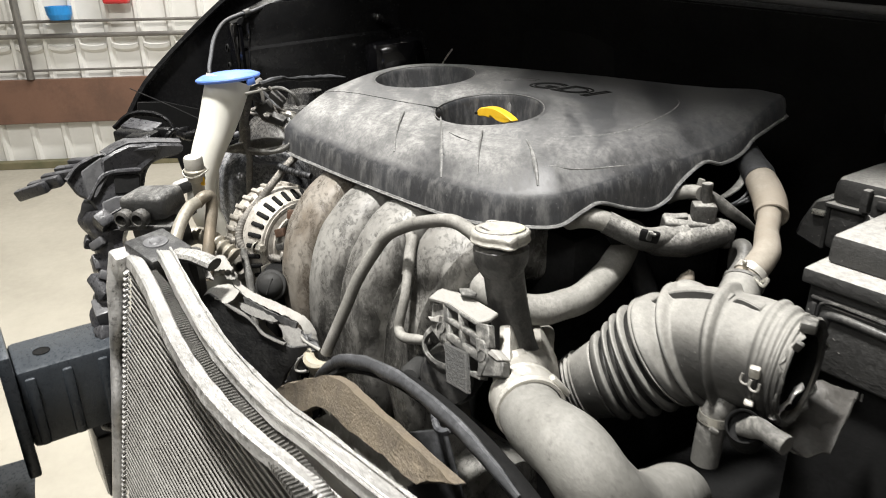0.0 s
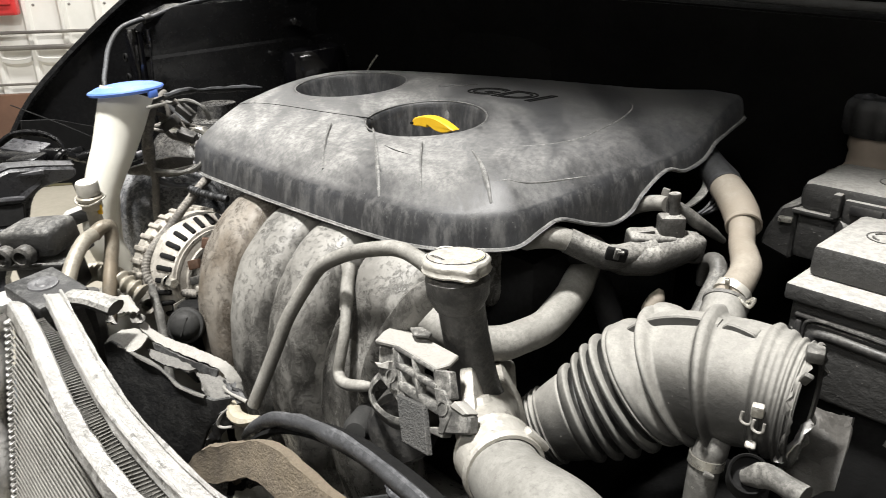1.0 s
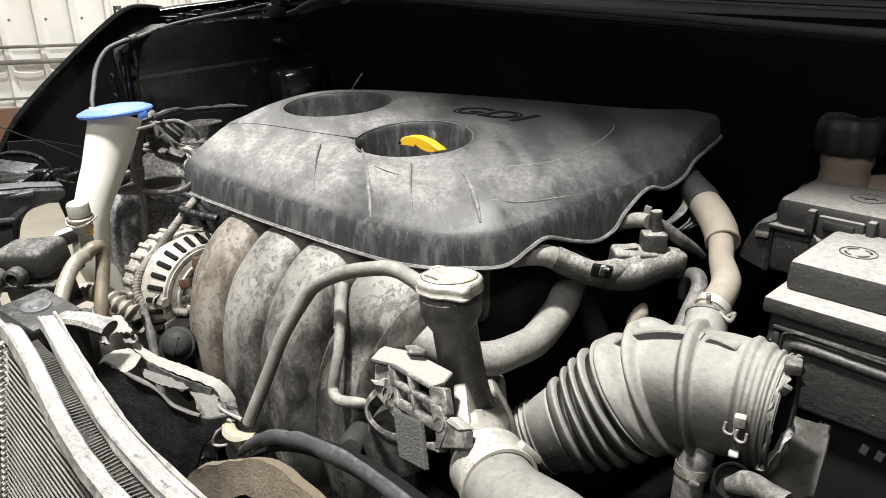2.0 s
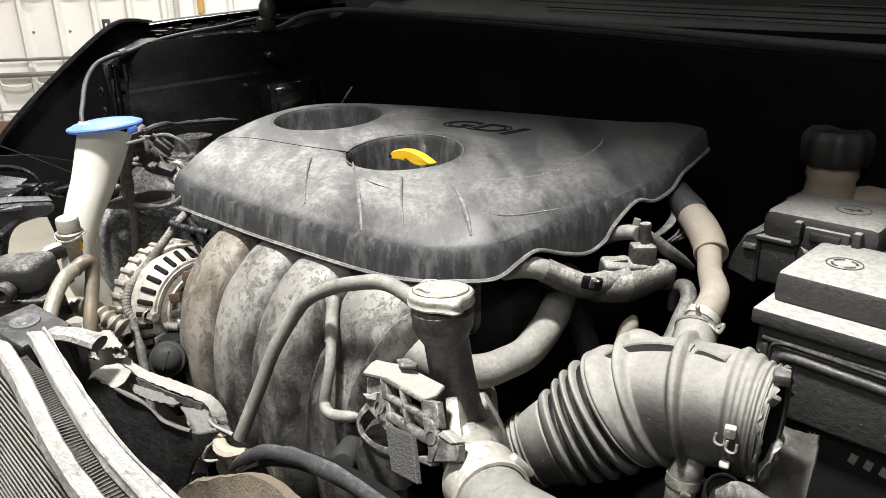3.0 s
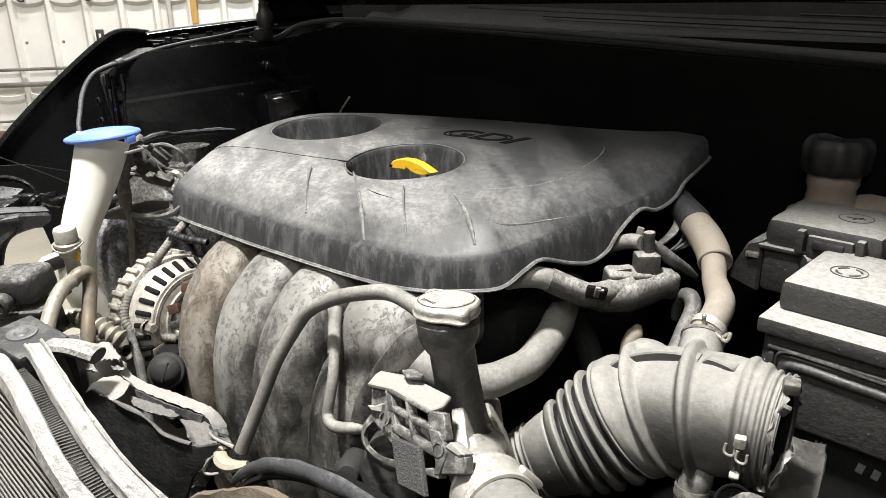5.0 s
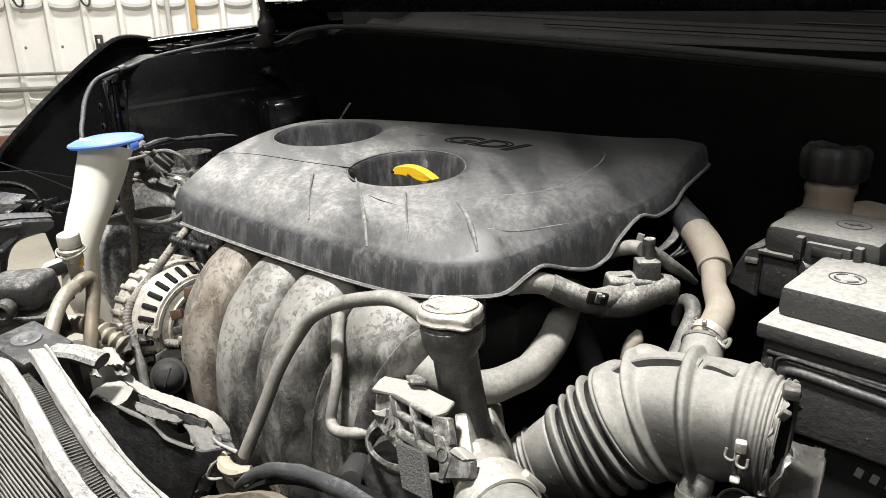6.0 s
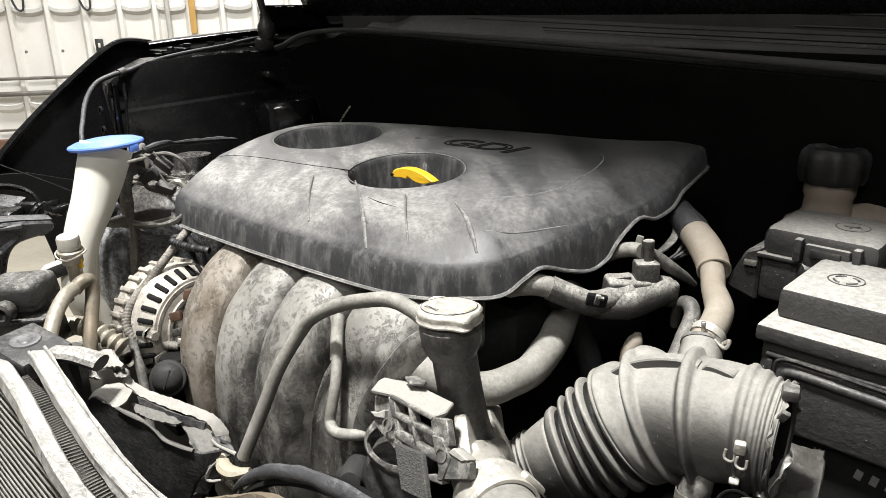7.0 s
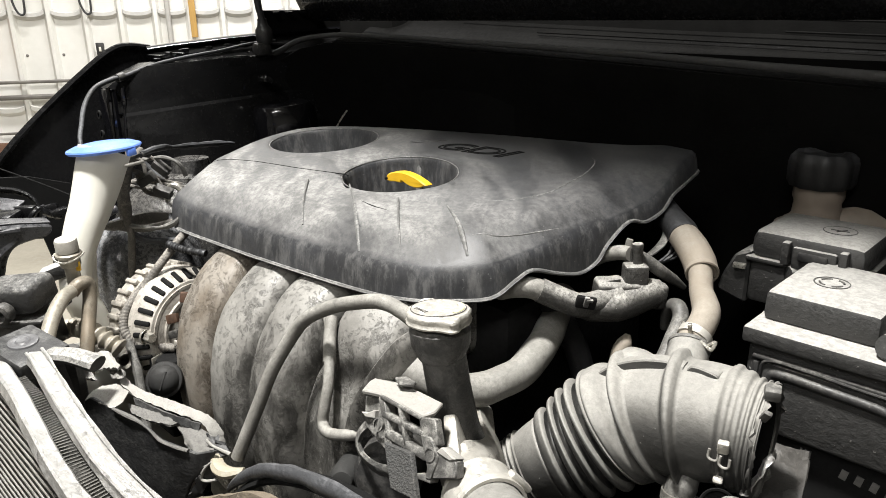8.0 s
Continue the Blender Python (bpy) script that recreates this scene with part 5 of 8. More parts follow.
def panel_sink(x, y):
    """How far the two sunk panels of the cover's front lie below its skin."""
    for p, line in zip(PANELS, BORDERS):
        poly = np.array([tuple(q) for q in line])
        a, b = poly, np.roll(poly, -1, 0)
        hit = ((a[:, 1] > y) != (b[:, 1] > y)) & (x < (b[:, 0] - a[:, 0]) * (y - a[:, 1]) / (b[:, 1] - a[:, 1] + 1e-12) + a[:, 0])
        if hit.sum() % 2:
            a, b = poly[:-1], poly[1:]
            k = np.clip((((x, y) - a) * (b - a)).sum(1) / ((b - a) ** 2).sum(1), 0, 1)[:, None]
            d = np.sqrt((((x, y) - a - k * (b - a)) ** 2).sum(1)).min()
            return 0.0030 * min(1.0, d / 0.0024) * min(1.0, max(0.0, (y - p[3]) / 0.035))
    return 0.0


WELLS = [((-0.866, 0.666), 0.090, 0.068, 0.20, 0.05), ((-0.630, 0.606), 0.078, 0.066, 0.0, 0.075)]


def well_loop(w, k=1.0, n=56):
    (cx, cy), a, b, turn, _ = w
    return [(cx + k * (a * math.cos(t) * math.cos(turn) - b * math.sin(t) * math.sin(turn)),
             cy + k * (a * math.cos(t) * math.sin(turn) + b * math.sin(t) * math.cos(turn))) for t in np.linspace(0, 2 * math.pi, n, endpoint=False)]


def build_cover():
    from mathutils.geometry import delaunay_2d_cdt
    cover = thing("engine_cover", (-0.66, 0.62, 0.93), "dusty black plastic engine cover with two wells and moulded ribs", "engine cover")
    n = len(COVER_LINE)
    inward = []
    for i in range(n):
        t = COVER_XY[(i + 2) % n] - COVER_XY[i - 2]
        inward.append(np.array((-t[1], t[0])) / np.linalg.norm(t))
    bm = bmesh.new()
    rings = []
    for d in (None, 0.0, 0.0015, 0.004, 0.008, 0.014, 0.022, 0.032):
        ring = []
        for i in range(n):
            if d is None:
                q = COVER_XY[i] - inward[i] * 0.003
                z = COVER_Z[i] - 0.001
            else:
                q = COVER_XY[i] + inward[i] * d
                k = {0.0: 0.02, 0.0015: 0.45, 0.004: 0.80, 0.008: 0.96}.get(d, 1.0)
                z = COVER_Z[i] + k * (cover_height(*q) - panel_sink(*q) * {0.014: 0.15, 0.022: 0.55, 0.032: 1.0}.get(d, 0.0) - COVER_Z[i])
            ring.append(bm.verts.new((*q, z)))
        rings.append(ring)
    for a, b in zip(rings, rings[1:]):
        for i in range(n):
            bm.faces.new((a[i], a[(i + 1) % n], b[(i + 1) % n], b[i]))
    inner = np.array([(v.co.x, v.co.y) for v in rings[-1]])
    loops = [[Vector(q) for q in inner]] + [[Vector(q) for q in well_loop(w)] for w in WELLS]
    pts, edges = [], []
    for loop in loops:
        s = len(pts)
        pts += loop
        edges += [(s + i, s + (i + 1) % len(loop)) for i in range(len(loop))]
    fixed = np.array([tuple(p) for p in pts])
    near = [[Vector(q) for q in well_loop(w, k)] for w in WELLS for k in (1.06, 1.14)]
    for loop in near:
        pts += loop
    rim = []
    for line in BORDERS:
        for q, r in zip(line, line[1:]):
            side = Vector((-(r - q).y, (r - q).x)).normalized()
            for k in (0.25, 0.75):
                rim += [q.lerp(r, k) + side * o for o in (-0.0026, 0.0002, 0.0026)]
    rim = [q for q in rim if ((inner - tuple(q)) ** 2).sum(1).min() > 0.005 ** 2]
    fixed = np.vstack([fixed, np.array([tuple(q) for q in rim])])
    pts += rim

    def inside(x, y, poly):
        a, b = poly, np.roll(poly, -1, 0)
        hit = ((a[:, 1] > y) != (b[:, 1] > y)) & (x < (b[:, 0] - a[:, 0]) * (y - a[:, 1]) / (b[:, 1] - a[:, 1] + 1e-12) + a[:, 0])
        return bool(hit.sum() % 2)

    holes = [np.array(well_loop(w)) for w in WELLS]
    guard = [np.array(well_loop(w, 1.18)) for w in WELLS]
    for x in np.arange(-1.0, -0.34, 0.007):
        for y in np.arange(0.44, 0.87, 0.007):
            if inside(x, y, inner) and not any(inside(x, y, g) for g in guard) and ((fixed - (x, y)) ** 2).sum(1).min() > 0.006 ** 2:
                pts.append(Vector((x, y)))
    v2, e2, f2, *_ = delaunay_2d_cdt(pts, edges, [], 0, 1e-6)
    made = []
    for q in v2:
        z = cover_height(q.x, q.y) - panel_sink(q.x, q.y)
        for w, h in zip(WELLS, holes):
            (cx, cy), a, b, turn, _ = w
            dx, dy = q.x - cx, q.y - cy
            u, v = (dx * math.cos(turn) + dy * math.sin(turn)) / a, (-dx * math.sin(turn) + dy * math.cos(turn)) / b
            e = math.hypot(u, v)
            z -= 0.004 * math.exp(-max(e - 1, 0) / 0.05)
        made.append(bm.verts.new((q.x, q.y, z)))
    for f in f2:
        c = sum((v2[i] for i in f), Vector((0, 0))) / len(f)
        if inside(c.x, c.y, inner) and not any(inside(c.x, c.y, h) for h in holes):
            bm.faces.new([made[i] for i in f])
    # the walls and floors of the wells
    for w in WELLS:
        depth, last = w[4], None
        for k, down in ((1.0, 0.004), (0.975, 0.007), (0.96, 0.012), (0.90, depth * 0.6), (0.84, depth), (0.6, depth + 0.004), (0.3, depth + 0.004)):
            ring = []
            for q, r in zip(well_loop(w, k), well_loop(w)):
                ring.append(bm.verts.new((*q, cover_height(*r) * (1 if k > 0.95 else 0) + (cover_height(*w[0]) if k <= 0.95 else 0) - down)))
            if last:
                for i in range(len(ring)):
                    j = (i + 1) % len(ring)
                    bm.faces.new((last[i], last[j], ring[j], ring[i]))
            last = ring
        bm.faces.new(last)
    bmesh.ops.remove_doubles(bm, verts=bm.verts, dist=0.0004)
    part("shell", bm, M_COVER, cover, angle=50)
    lip = [tuple(p) for p in COVER_LINE[::2]]
    part("rim_lip", tube([(x, y, z - 0.001) for x, y, z in lip + lip[:1]], 0.0022, 8, 1), M_COVER_EDGE, cover, "pale worn rim")

    def on_skin(points, lift, steps=5):
        return [(p.x, p.y, cover_height(p.x, p.y) + lift) for p in spline([(x, y, 0) for x, y in points], steps)]

    for w in WELLS:
        loop = [(x, y, cover_height(x, y) - 0.0036) for x, y in well_loop(w, 1.004)]
        part("well_rim", tube(loop + loop[:1], 0.0009, 6, 1, caps=False), M_COVER_EDGE, cover, "worn well edge")
    # moulded ribs down the front
    for line in PANELS:
        left, right = line[0], line[1]
        part("rib", tube(on_skin(left[:-1] + ((left[-2][0] * 0.3 + left[-1][0] * 0.7, left[-2][1] * 0.3 + left[-1][1] * 0.7),), -0.0012), [0.0010, 0.0016, 0.0012], 8, 1), M_COVER_EDGE, cover)
        part("rib", tube(on_skin(right[:-1] + ((right[-2][0] * 0.3 + right[-1][0] * 0.7, right[-2][1] * 0.3 + right[-1][1] * 0.7),), -0.0014), [0.0010, 0.0018, 0.0030, 0.0016], 8, 1), M_COVER_EDGE, cover)
    for line in (((-0.433, 0.514), (-0.412, 0.538), (-0.397, 0.571), (-0.384, 0.611)),
                 ((-0.474, 0.763), (-0.452, 0.757), (-0.437, 0.740), (-0.429, 0.707), (-0.428, 0.662), (-0.430, 0.634), (-0.447, 0.599), (-0.479, 0.572), (-0.516, 0.569))):
        part("moulded_line", tube(on_skin(line, -0.0006), [0.0003, 0.0012, 0.0012, 0.0003], 8, 1), M_COVER_EDGE, cover)
    part("scratch", tube(on_skin(((-0.590, 0.512), (-0.565, 0.508), (-0.540, 0.508)), -0.0002), [0.0003, 0.0009, 0.0003], 6, 1), M_DARK, cover)
    part("seam", tube(on_skin(((-0.960, 0.512), (-0.914, 0.524), (-0.850, 0.539), (-0.759, 0.549), (-0.700, 0.558), (-0.676, 0.562)), -0.0003), 0.0008, 8, 1), M_DARK, cover, "dark seam")
    # worn raised badge: outlined slanted letters behind a swept stroke
    def letters(text, x0, y0, wide, high):
        curve = bpy.data.curves.new("badge", "FONT")
        curve.body, curve.size, curve.fill_mode, curve.bevel_depth, curve.bevel_resolution, curve.resolution_u, curve.shear = text, 1.0, "NONE", 0.028, 1, 6, 0.35
        ob = bpy.data.objects.new("badge", curve)
        scene.collection.objects.link(ob)
        bpy.context.view_layer.update()
        me = bpy.data.meshes.new_from_object(ob.evaluated_get(bpy.context.evaluated_depsgraph_get()))
        bpy.data.objects.remove(ob)
        bm = bmesh.new()
        bm.from_mesh(me)
        lo = [min(v.co[k] for v in bm.verts) for k in (0, 1)]
        hi = [max(v.co[k] for v in bm.verts) for k in (0, 1)]
        for v in bm.verts:
            x = x0 + (v.co.x - lo[0]) / (hi[0] - lo[0]) * wide
            y = y0 + (v.co.y - lo[1]) / (hi[1] - lo[1]) * high + 0.10 * (x + 0.62)
            v.co = (x, y, cover_height(x, y) + v.co.z * 0.045 - 0.0002)
        bpy.data.meshes.remove(me)
        part("badge_letters", bm, M_DARK, cover, "black raised letters")

    letters("GDI", -0.660, 0.700, 0.122, 0.030)
    for line in (((-0.668, 0.724), (-0.690, 0.716), (-0.712, 0.700)), ((-0.668, 0.730), (-0.694, 0.723), (-0.716, 0.704))):
        part("badge_stroke", tube(on_skin(line, -0.0004), [0.0010, 0.0014, 0.0008], 8, 1), M_COVER_DARK, cover)

    # rib inside the dipstick well
    part("well_rib", tube([(-0.662, 0.672, 1.030), (-0.655, 0.664, 1.012), (-0.650, 0.656, 0.985)], 0.004, 8, 4), M_COVER_EDGE, cover)
    dip = thing("dipstick_handle", (-0.65, 0.60, 0.99), "yellow plastic dipstick handle in the cover's round well", "dipstick")
    ring = [(-0.66, 1.018), (-0.653, 1.023), (-0.641, 1.026), (-0.626, 1.027), (-0.612, 1.025), (-0.601, 1.022), (-0.589, 1.017), (-0.591, 1.015), (-0.603, 1.011), (-0.615, 1.011), (-0.624, 1.013), (-0.632, 1.016), (-0.634, 1.013), (-0.645, 1.013), (-0.658, 1.012)]
    outline = [(q.x, q.y) for q in closed_line([(x, z, 0) for x, z in ring], 3)]
    part("grip", slab([(x, -z) for x, z in outline][::-1], 0.012, pose(0, 0.610, 0, -90, 0, 0) @ Matrix.Scale(1, 4), 0.0012), M_YELLOW, dip)
    part("eye", lathe([(0, 0.001), (0.0016, 0.001), (0.0016, -0.002)], pose(-0.646, 0.5975, 1.019, 90, 0, 0), 12), M_DARK, dip)
    part("plug", lathe([(0, 0.004), (0.016, 0.003), (0.02, 0.0), (0.02, -0.02)], pose(-0.625, 0.588, 0.985), 24), M_DARK, dip)
    return cover


build_cover()


def build_engine():
    eng = thing("engine_block", (-0.66, 0.70, 0.40), "dark engine block under the cover", "engine")
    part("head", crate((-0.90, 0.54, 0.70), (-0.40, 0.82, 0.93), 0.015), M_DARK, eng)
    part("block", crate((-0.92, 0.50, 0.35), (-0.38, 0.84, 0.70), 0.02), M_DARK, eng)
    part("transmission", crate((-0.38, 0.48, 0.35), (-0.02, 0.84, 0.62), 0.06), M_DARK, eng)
    man = thing("intake_manifold", (-0.60, 0.42, 0.56), "dirt-caked black plastic intake manifold with four curved runners", "intake manifold")
    for k, (x, fore, lean) in enumerate(((-0.757, 0.0, 0.0), (-0.672, 0.0, 0.0), (-0.592, 0.003, 0.004), (-0.489, 0.018, 0.022))):
        line = [(x + 0.005, 0.56, 0.893), (x, 0.505, 0.909), (x, 0.455, 0.904), (x, 0.420 + fore, 0.872), (x - lean * 0.6, 0.402 + fore, 0.825), (x - lean, 0.398 + fore, 0.765), (x - lean, 0.41 + fore, 0.68), (x - lean, 0.45, 0.58)]
        run = part("runner", tube(line, [0.038, 0.039, 0.040, 0.041, 0.041, 0.041, 0.040, 0.039], 36, 9, shape=lambda s, a: 0.040 * ((abs(math.cos(a)) ** 3.2 + abs(math.sin(a)) ** 3.2) ** (-1 / 3.2) - 1), squash=1.0 if k < 3 else 1.12, up=(0, 0, 1), wobble=0.0012), M_RUNNER if k else M_RUNNER_B, man)
        seam = [(p[0] - 0.0395, p[1] - 0.0275, p[2] + 0.010 * (1 if p[2] > 0.88 else 0)) for p in line[2:]]
        part("seam", tube(seam, [0.0012, 0.0022, 0.0022, 0.0022, 0.0022, 0.0022], 6, 6), M_FLAP, run, "pale moulding seam")
    part("plenum", tube([(-0.80, 0.46, 0.60), (-0.6, 0.46, 0.59), (-0.40, 0.46, 0.60)], 0.07, 20, 4), M_RUNNER, man)
    part("strap", tube([(-0.366, 0.385, 0.965), (-0.376, 0.378, 0.954), (-0.392, 0.374, 0.933), (-0.409, 0.372, 0.909), (-0.426, 0.372, 0.881), (-0.445, 0.376, 0.841), (-0.464, 0.385, 0.794)], [0.010, 0.012, 0.012, 0.012, 0.013, 0.013, 0.013], 10, 6, squash=0.45), M_RUNNER, man, "flat dusty brace")
    # small coolant pipes over the runners
    hose = thing("overflow_hose", (-0.5, 0.36, 0.80), "dusty grey overflow hose arching from the filler neck", "hose")
    part("hose", tube([(-0.372, 0.392, 0.972), (-0.392, 0.390, 0.980), (-0.418, 0.390, 0.981), (-0.450, 0.388, 0.972), (-0.483, 0.385, 0.959), (-0.512, 0.377, 0.942), (-0.528, 0.370, 0.922), (-0.541, 0.352, 0.887),
                       (-0.549, 0.337, 0.850), (-0.556, 0.322, 0.815), (-0.561, 0.315, 0.796)], 0.0067, 14, 6), M_HOSE, hose)
    part("clip", tube([(-0.585, 0.305, 0.792), (-0.573, 0.300, 0.786), (-0.558, 0.302, 0.786), (-0.545, 0.312, 0.790)], [0.004, 0.006, 0.006, 0.003], 8, 4, squash=1.4), M_CLIP, hose, "pale yellowed clip")
    pipe = thing("vent_pipe", (-0.5, 0.39, 0.82), "thin dusty pipe bent round the intake runner", "pipe")
    part("pipe", tube([(-0.571, 0.435, 0.918), (-0.539, 0.42, 0.92), (-0.516, 0.405, 0.914), (-0.498, 0.39, 0.901), (-0.487, 0.378, 0.88), (-0.484, 0.37, 0.861), (-0.483, 0.366, 0.847), (-0.473, 0.362, 0.843), (-0.46, 0.362, 0.845), (-0.443, 0.366, 0.85), (-0.434, 0.374, 0.852)], 0.0055, 12, 6), M_HOSE, pipe)
    part("collar", tube([(-0.524, 0.414, 0.927), (-0.515, 0.404, 0.914), (-0.497, 0.388, 0.896)], 0.0065, 12, 2), M_HOSE, pipe)


M_CLIP = surface("yellowed_clip_plastic", (0.42, 0.375, 0.27), (0.32, 0.285, 0.21), 0.5, big=60, dust=0.5, dust_colour=(0.50, 0.48, 0.42), bump=0.3)
build_engine()


def build_alternator():
    alt = thing("alternator", (-0.88, 0.40, 0.74), "bare cast aluminium alternator with cooling slots", "alternator")
    m = along((-0.945, 0.395, 0.812), (-0.80, 0.418, 0.822))
    part("case", lathe([(0.0, 0.030), (0.055, 0.030), (0.074, 0.036), (0.080, 0.044), (0.080, 0.058), (0.076, 0.062), (0.076, 0.066), (0.080, 0.070), (0.078, 0.098), (0.066, 0.116), (0.03, 0.122), (0.0, 0.122)], m, 48), M_ALT, alt)
    for k in range(30):
        a = 2 * math.pi * k / 30
        mm = m @ pose(0, 0, 0, 0, 0, math.degrees(a))
        part("slot", block(mm @ pose(0.0722, 0, 0.1055, 0, -33, 0), (0.007, 0.0065, 0.020), 0.002), M_DARK, alt)
        part("fin", block(mm @ pose(0.0800, 0, 0.056, 0, 0, 8), (0.008, 0.0060, 0.024), 0.0012), M_ALT, alt)
    for r, h in ((0.060, 0.1165), (0.046, 0.1205)):
        part("face_ring", lathe([(r - 0.003, h - 0.003), (r - 0.002, h + 0.0015), (r + 0.002, h + 0.0015), (r + 0.003, h - 0.003)], m, 48), M_ALT, alt)
    part("winding", lathe([(0.024, 0), (0.030, 0), (0.030, 0.011), (0.024, 0.011)], m @ pose(0, 0, 0.112), 30), M_DARK, alt)
    part("regulator", block(m @ pose(0.0, -0.035, 0.130, 0, 0, 10), (0.04, 0.035, 0.03), 0.004), M_PLASTIC, alt, "black regulator with brown terminals")
    for k in range(5):
        part("terminal", block(m @ pose(-0.016 + 0.008 * k, -0.03, 0.148), (0.003, 0.03, 0.008), 0.001), M_COPPER, alt)
    part("rear_cover", crate((-0.835, 0.345, 0.700), (-0.786, 0.455, 0.806), 0.006), M_DARK, alt, "black rear cover")
    rng = random.Random(21)
    for k, q in enumerate([(-0.8090, 0.3940, 0.8760), (-0.8040, 0.4000, 0.8700), (-0.8010, 0.4090, 0.8720), (-0.8030, 0.3930, 0.8610), (-0.7980, 0.4000, 0.8560), (-0.7950, 0.4080, 0.8580), (-0.8010, 0.3840, 0.8460), (-0.7950, 0.3920, 0.8420), (-0.7920, 0.4010, 0.8430), (-0.7930, 0.3840, 0.8300), (-0.7880, 0.3920, 0.8260), (-0.7940, 0.3730, 0.8230), (-0.8080, 0.3750, 0.8530), (-0.8010, 0.3720, 0.8350)]):
        mm = Matrix.Translation(q) @ pose(0, 0, 0, rng.uniform(-25, 25), rng.uniform(-25, 25), rng.uniform(20, 70))
        part("terminal", block(mm, (rng.uniform(0.006, 0.016), rng.uniform(0.006, 0.012), rng.uniform(0.006, 0.016)), 0.0015), (M_COPPER, M_PLASTIC, M_DARK, M_ALT)[k % 4], alt)
    part("lug", lathe([(0.006, 0), (0.018, 0), (0.018, 0.05), (0.010, 0.052), (0.006, 0.05)], m @ pose(-0.085, -0.02, 0.03), 20), M_ALT, alt)
    part("label_plate", block(m @ pose(-0.055, -0.02, 0.1185, 0, 18, 0), (0.04, 0.016, 0.002), 0.0005), M_STEEL, alt)
    bolt("bolt", m @ Vector((-0.066, 0.012, 0.112)), m.to_3x3() @ Vector((0, 0, 1)), 0.007, 0.010, alt)
    pul = thing("pulley_cover", (-0.80, 0.33, 0.70), "grey plastic pulley cap below the alternator", "pulley")
    mm = along((-0.7650, 0.3340, 0.7990), (-0.6818, 0.3010, 0.8785))
    part("cap", lathe([(0, 0.009), (0.008, 0.0085), (0.014, 0.006), (0.0175, 0.001), (0.0185, -0.002), (0.0215, -0.003), (0.0222, -0.006), (0.0215, -0.011), (0.019, -0.013), (0.018, -0.04)], mm @ pose(0, 0, 0, 14, -18, 0), 32), M_GREYP, pul)
    part("rib", block(mm @ pose(0, 0, 0, 14, -18, 0) @ pose(0.002, -0.002, 0.0075, 0, 0, 60), (0.024, 0.0022, 0.004), 0.001), M_GREYP, pul)
    har = thing("wiring_harness", (-0.85, 0.36, 0.80), "taped dusty wiring harness looped round the alternator", "cable")
    line = [(-0.884, 0.455, 0.944), (-0.866, 0.425, 0.935), (-0.864, 0.395, 0.910), (-0.868, 0.372, 0.885), (-0.862, 0.345, 0.866), (-0.856, 0.332, 0.848), (-0.846, 0.330, 0.832), (-0.836, 0.342, 0.820), (-0.824, 0.358, 0.815), (-0.812, 0.374, 0.811)]
    part("taped_cable", tube(line, 0.0056, 12, 24, shape=lambda s, a: 0.00035 * math.sin(s * 1500 + a)), M_HARN, har)
    part("conduit", tube([(-0.862, 0.405, 0.933), (-0.84, 0.415, 0.928), (-0.81, 0.43, 0.925)], 0.0046, 12, 20, shape=lambda s, a: 0.0008 * math.sin(s * 1500)), M_RUBBER, har)
    part("tail", tube([(-0.850, 0.331, 0.838), (-0.828, 0.328, 0.806), (-0.806, 0.322, 0.772), (-0.780, 0.312, 0.725)], 0.0055, 10, 8, wobble=0.002), M_RUBG, har)


M_GREYP = surface("grey_plastic_cap", (0.035, 0.035, 0.034), (0.022, 0.022, 0.022), 0.6, dust=0.2, dust_colour=(0.13, 0.127, 0.12), big=20, gloss=0.2)
build_alternator()


# ---- filler neck, bracket, coolant pipes ----
M_NECK = surface("dusted_neck_plastic", (0.03, 0.03, 0.03), (0.018, 0.018, 0.018), 0.4, dust=0.6, side_dust=0.28, big=26, dust_colour=(0.27, 0.26, 0.24), bump=0.35)


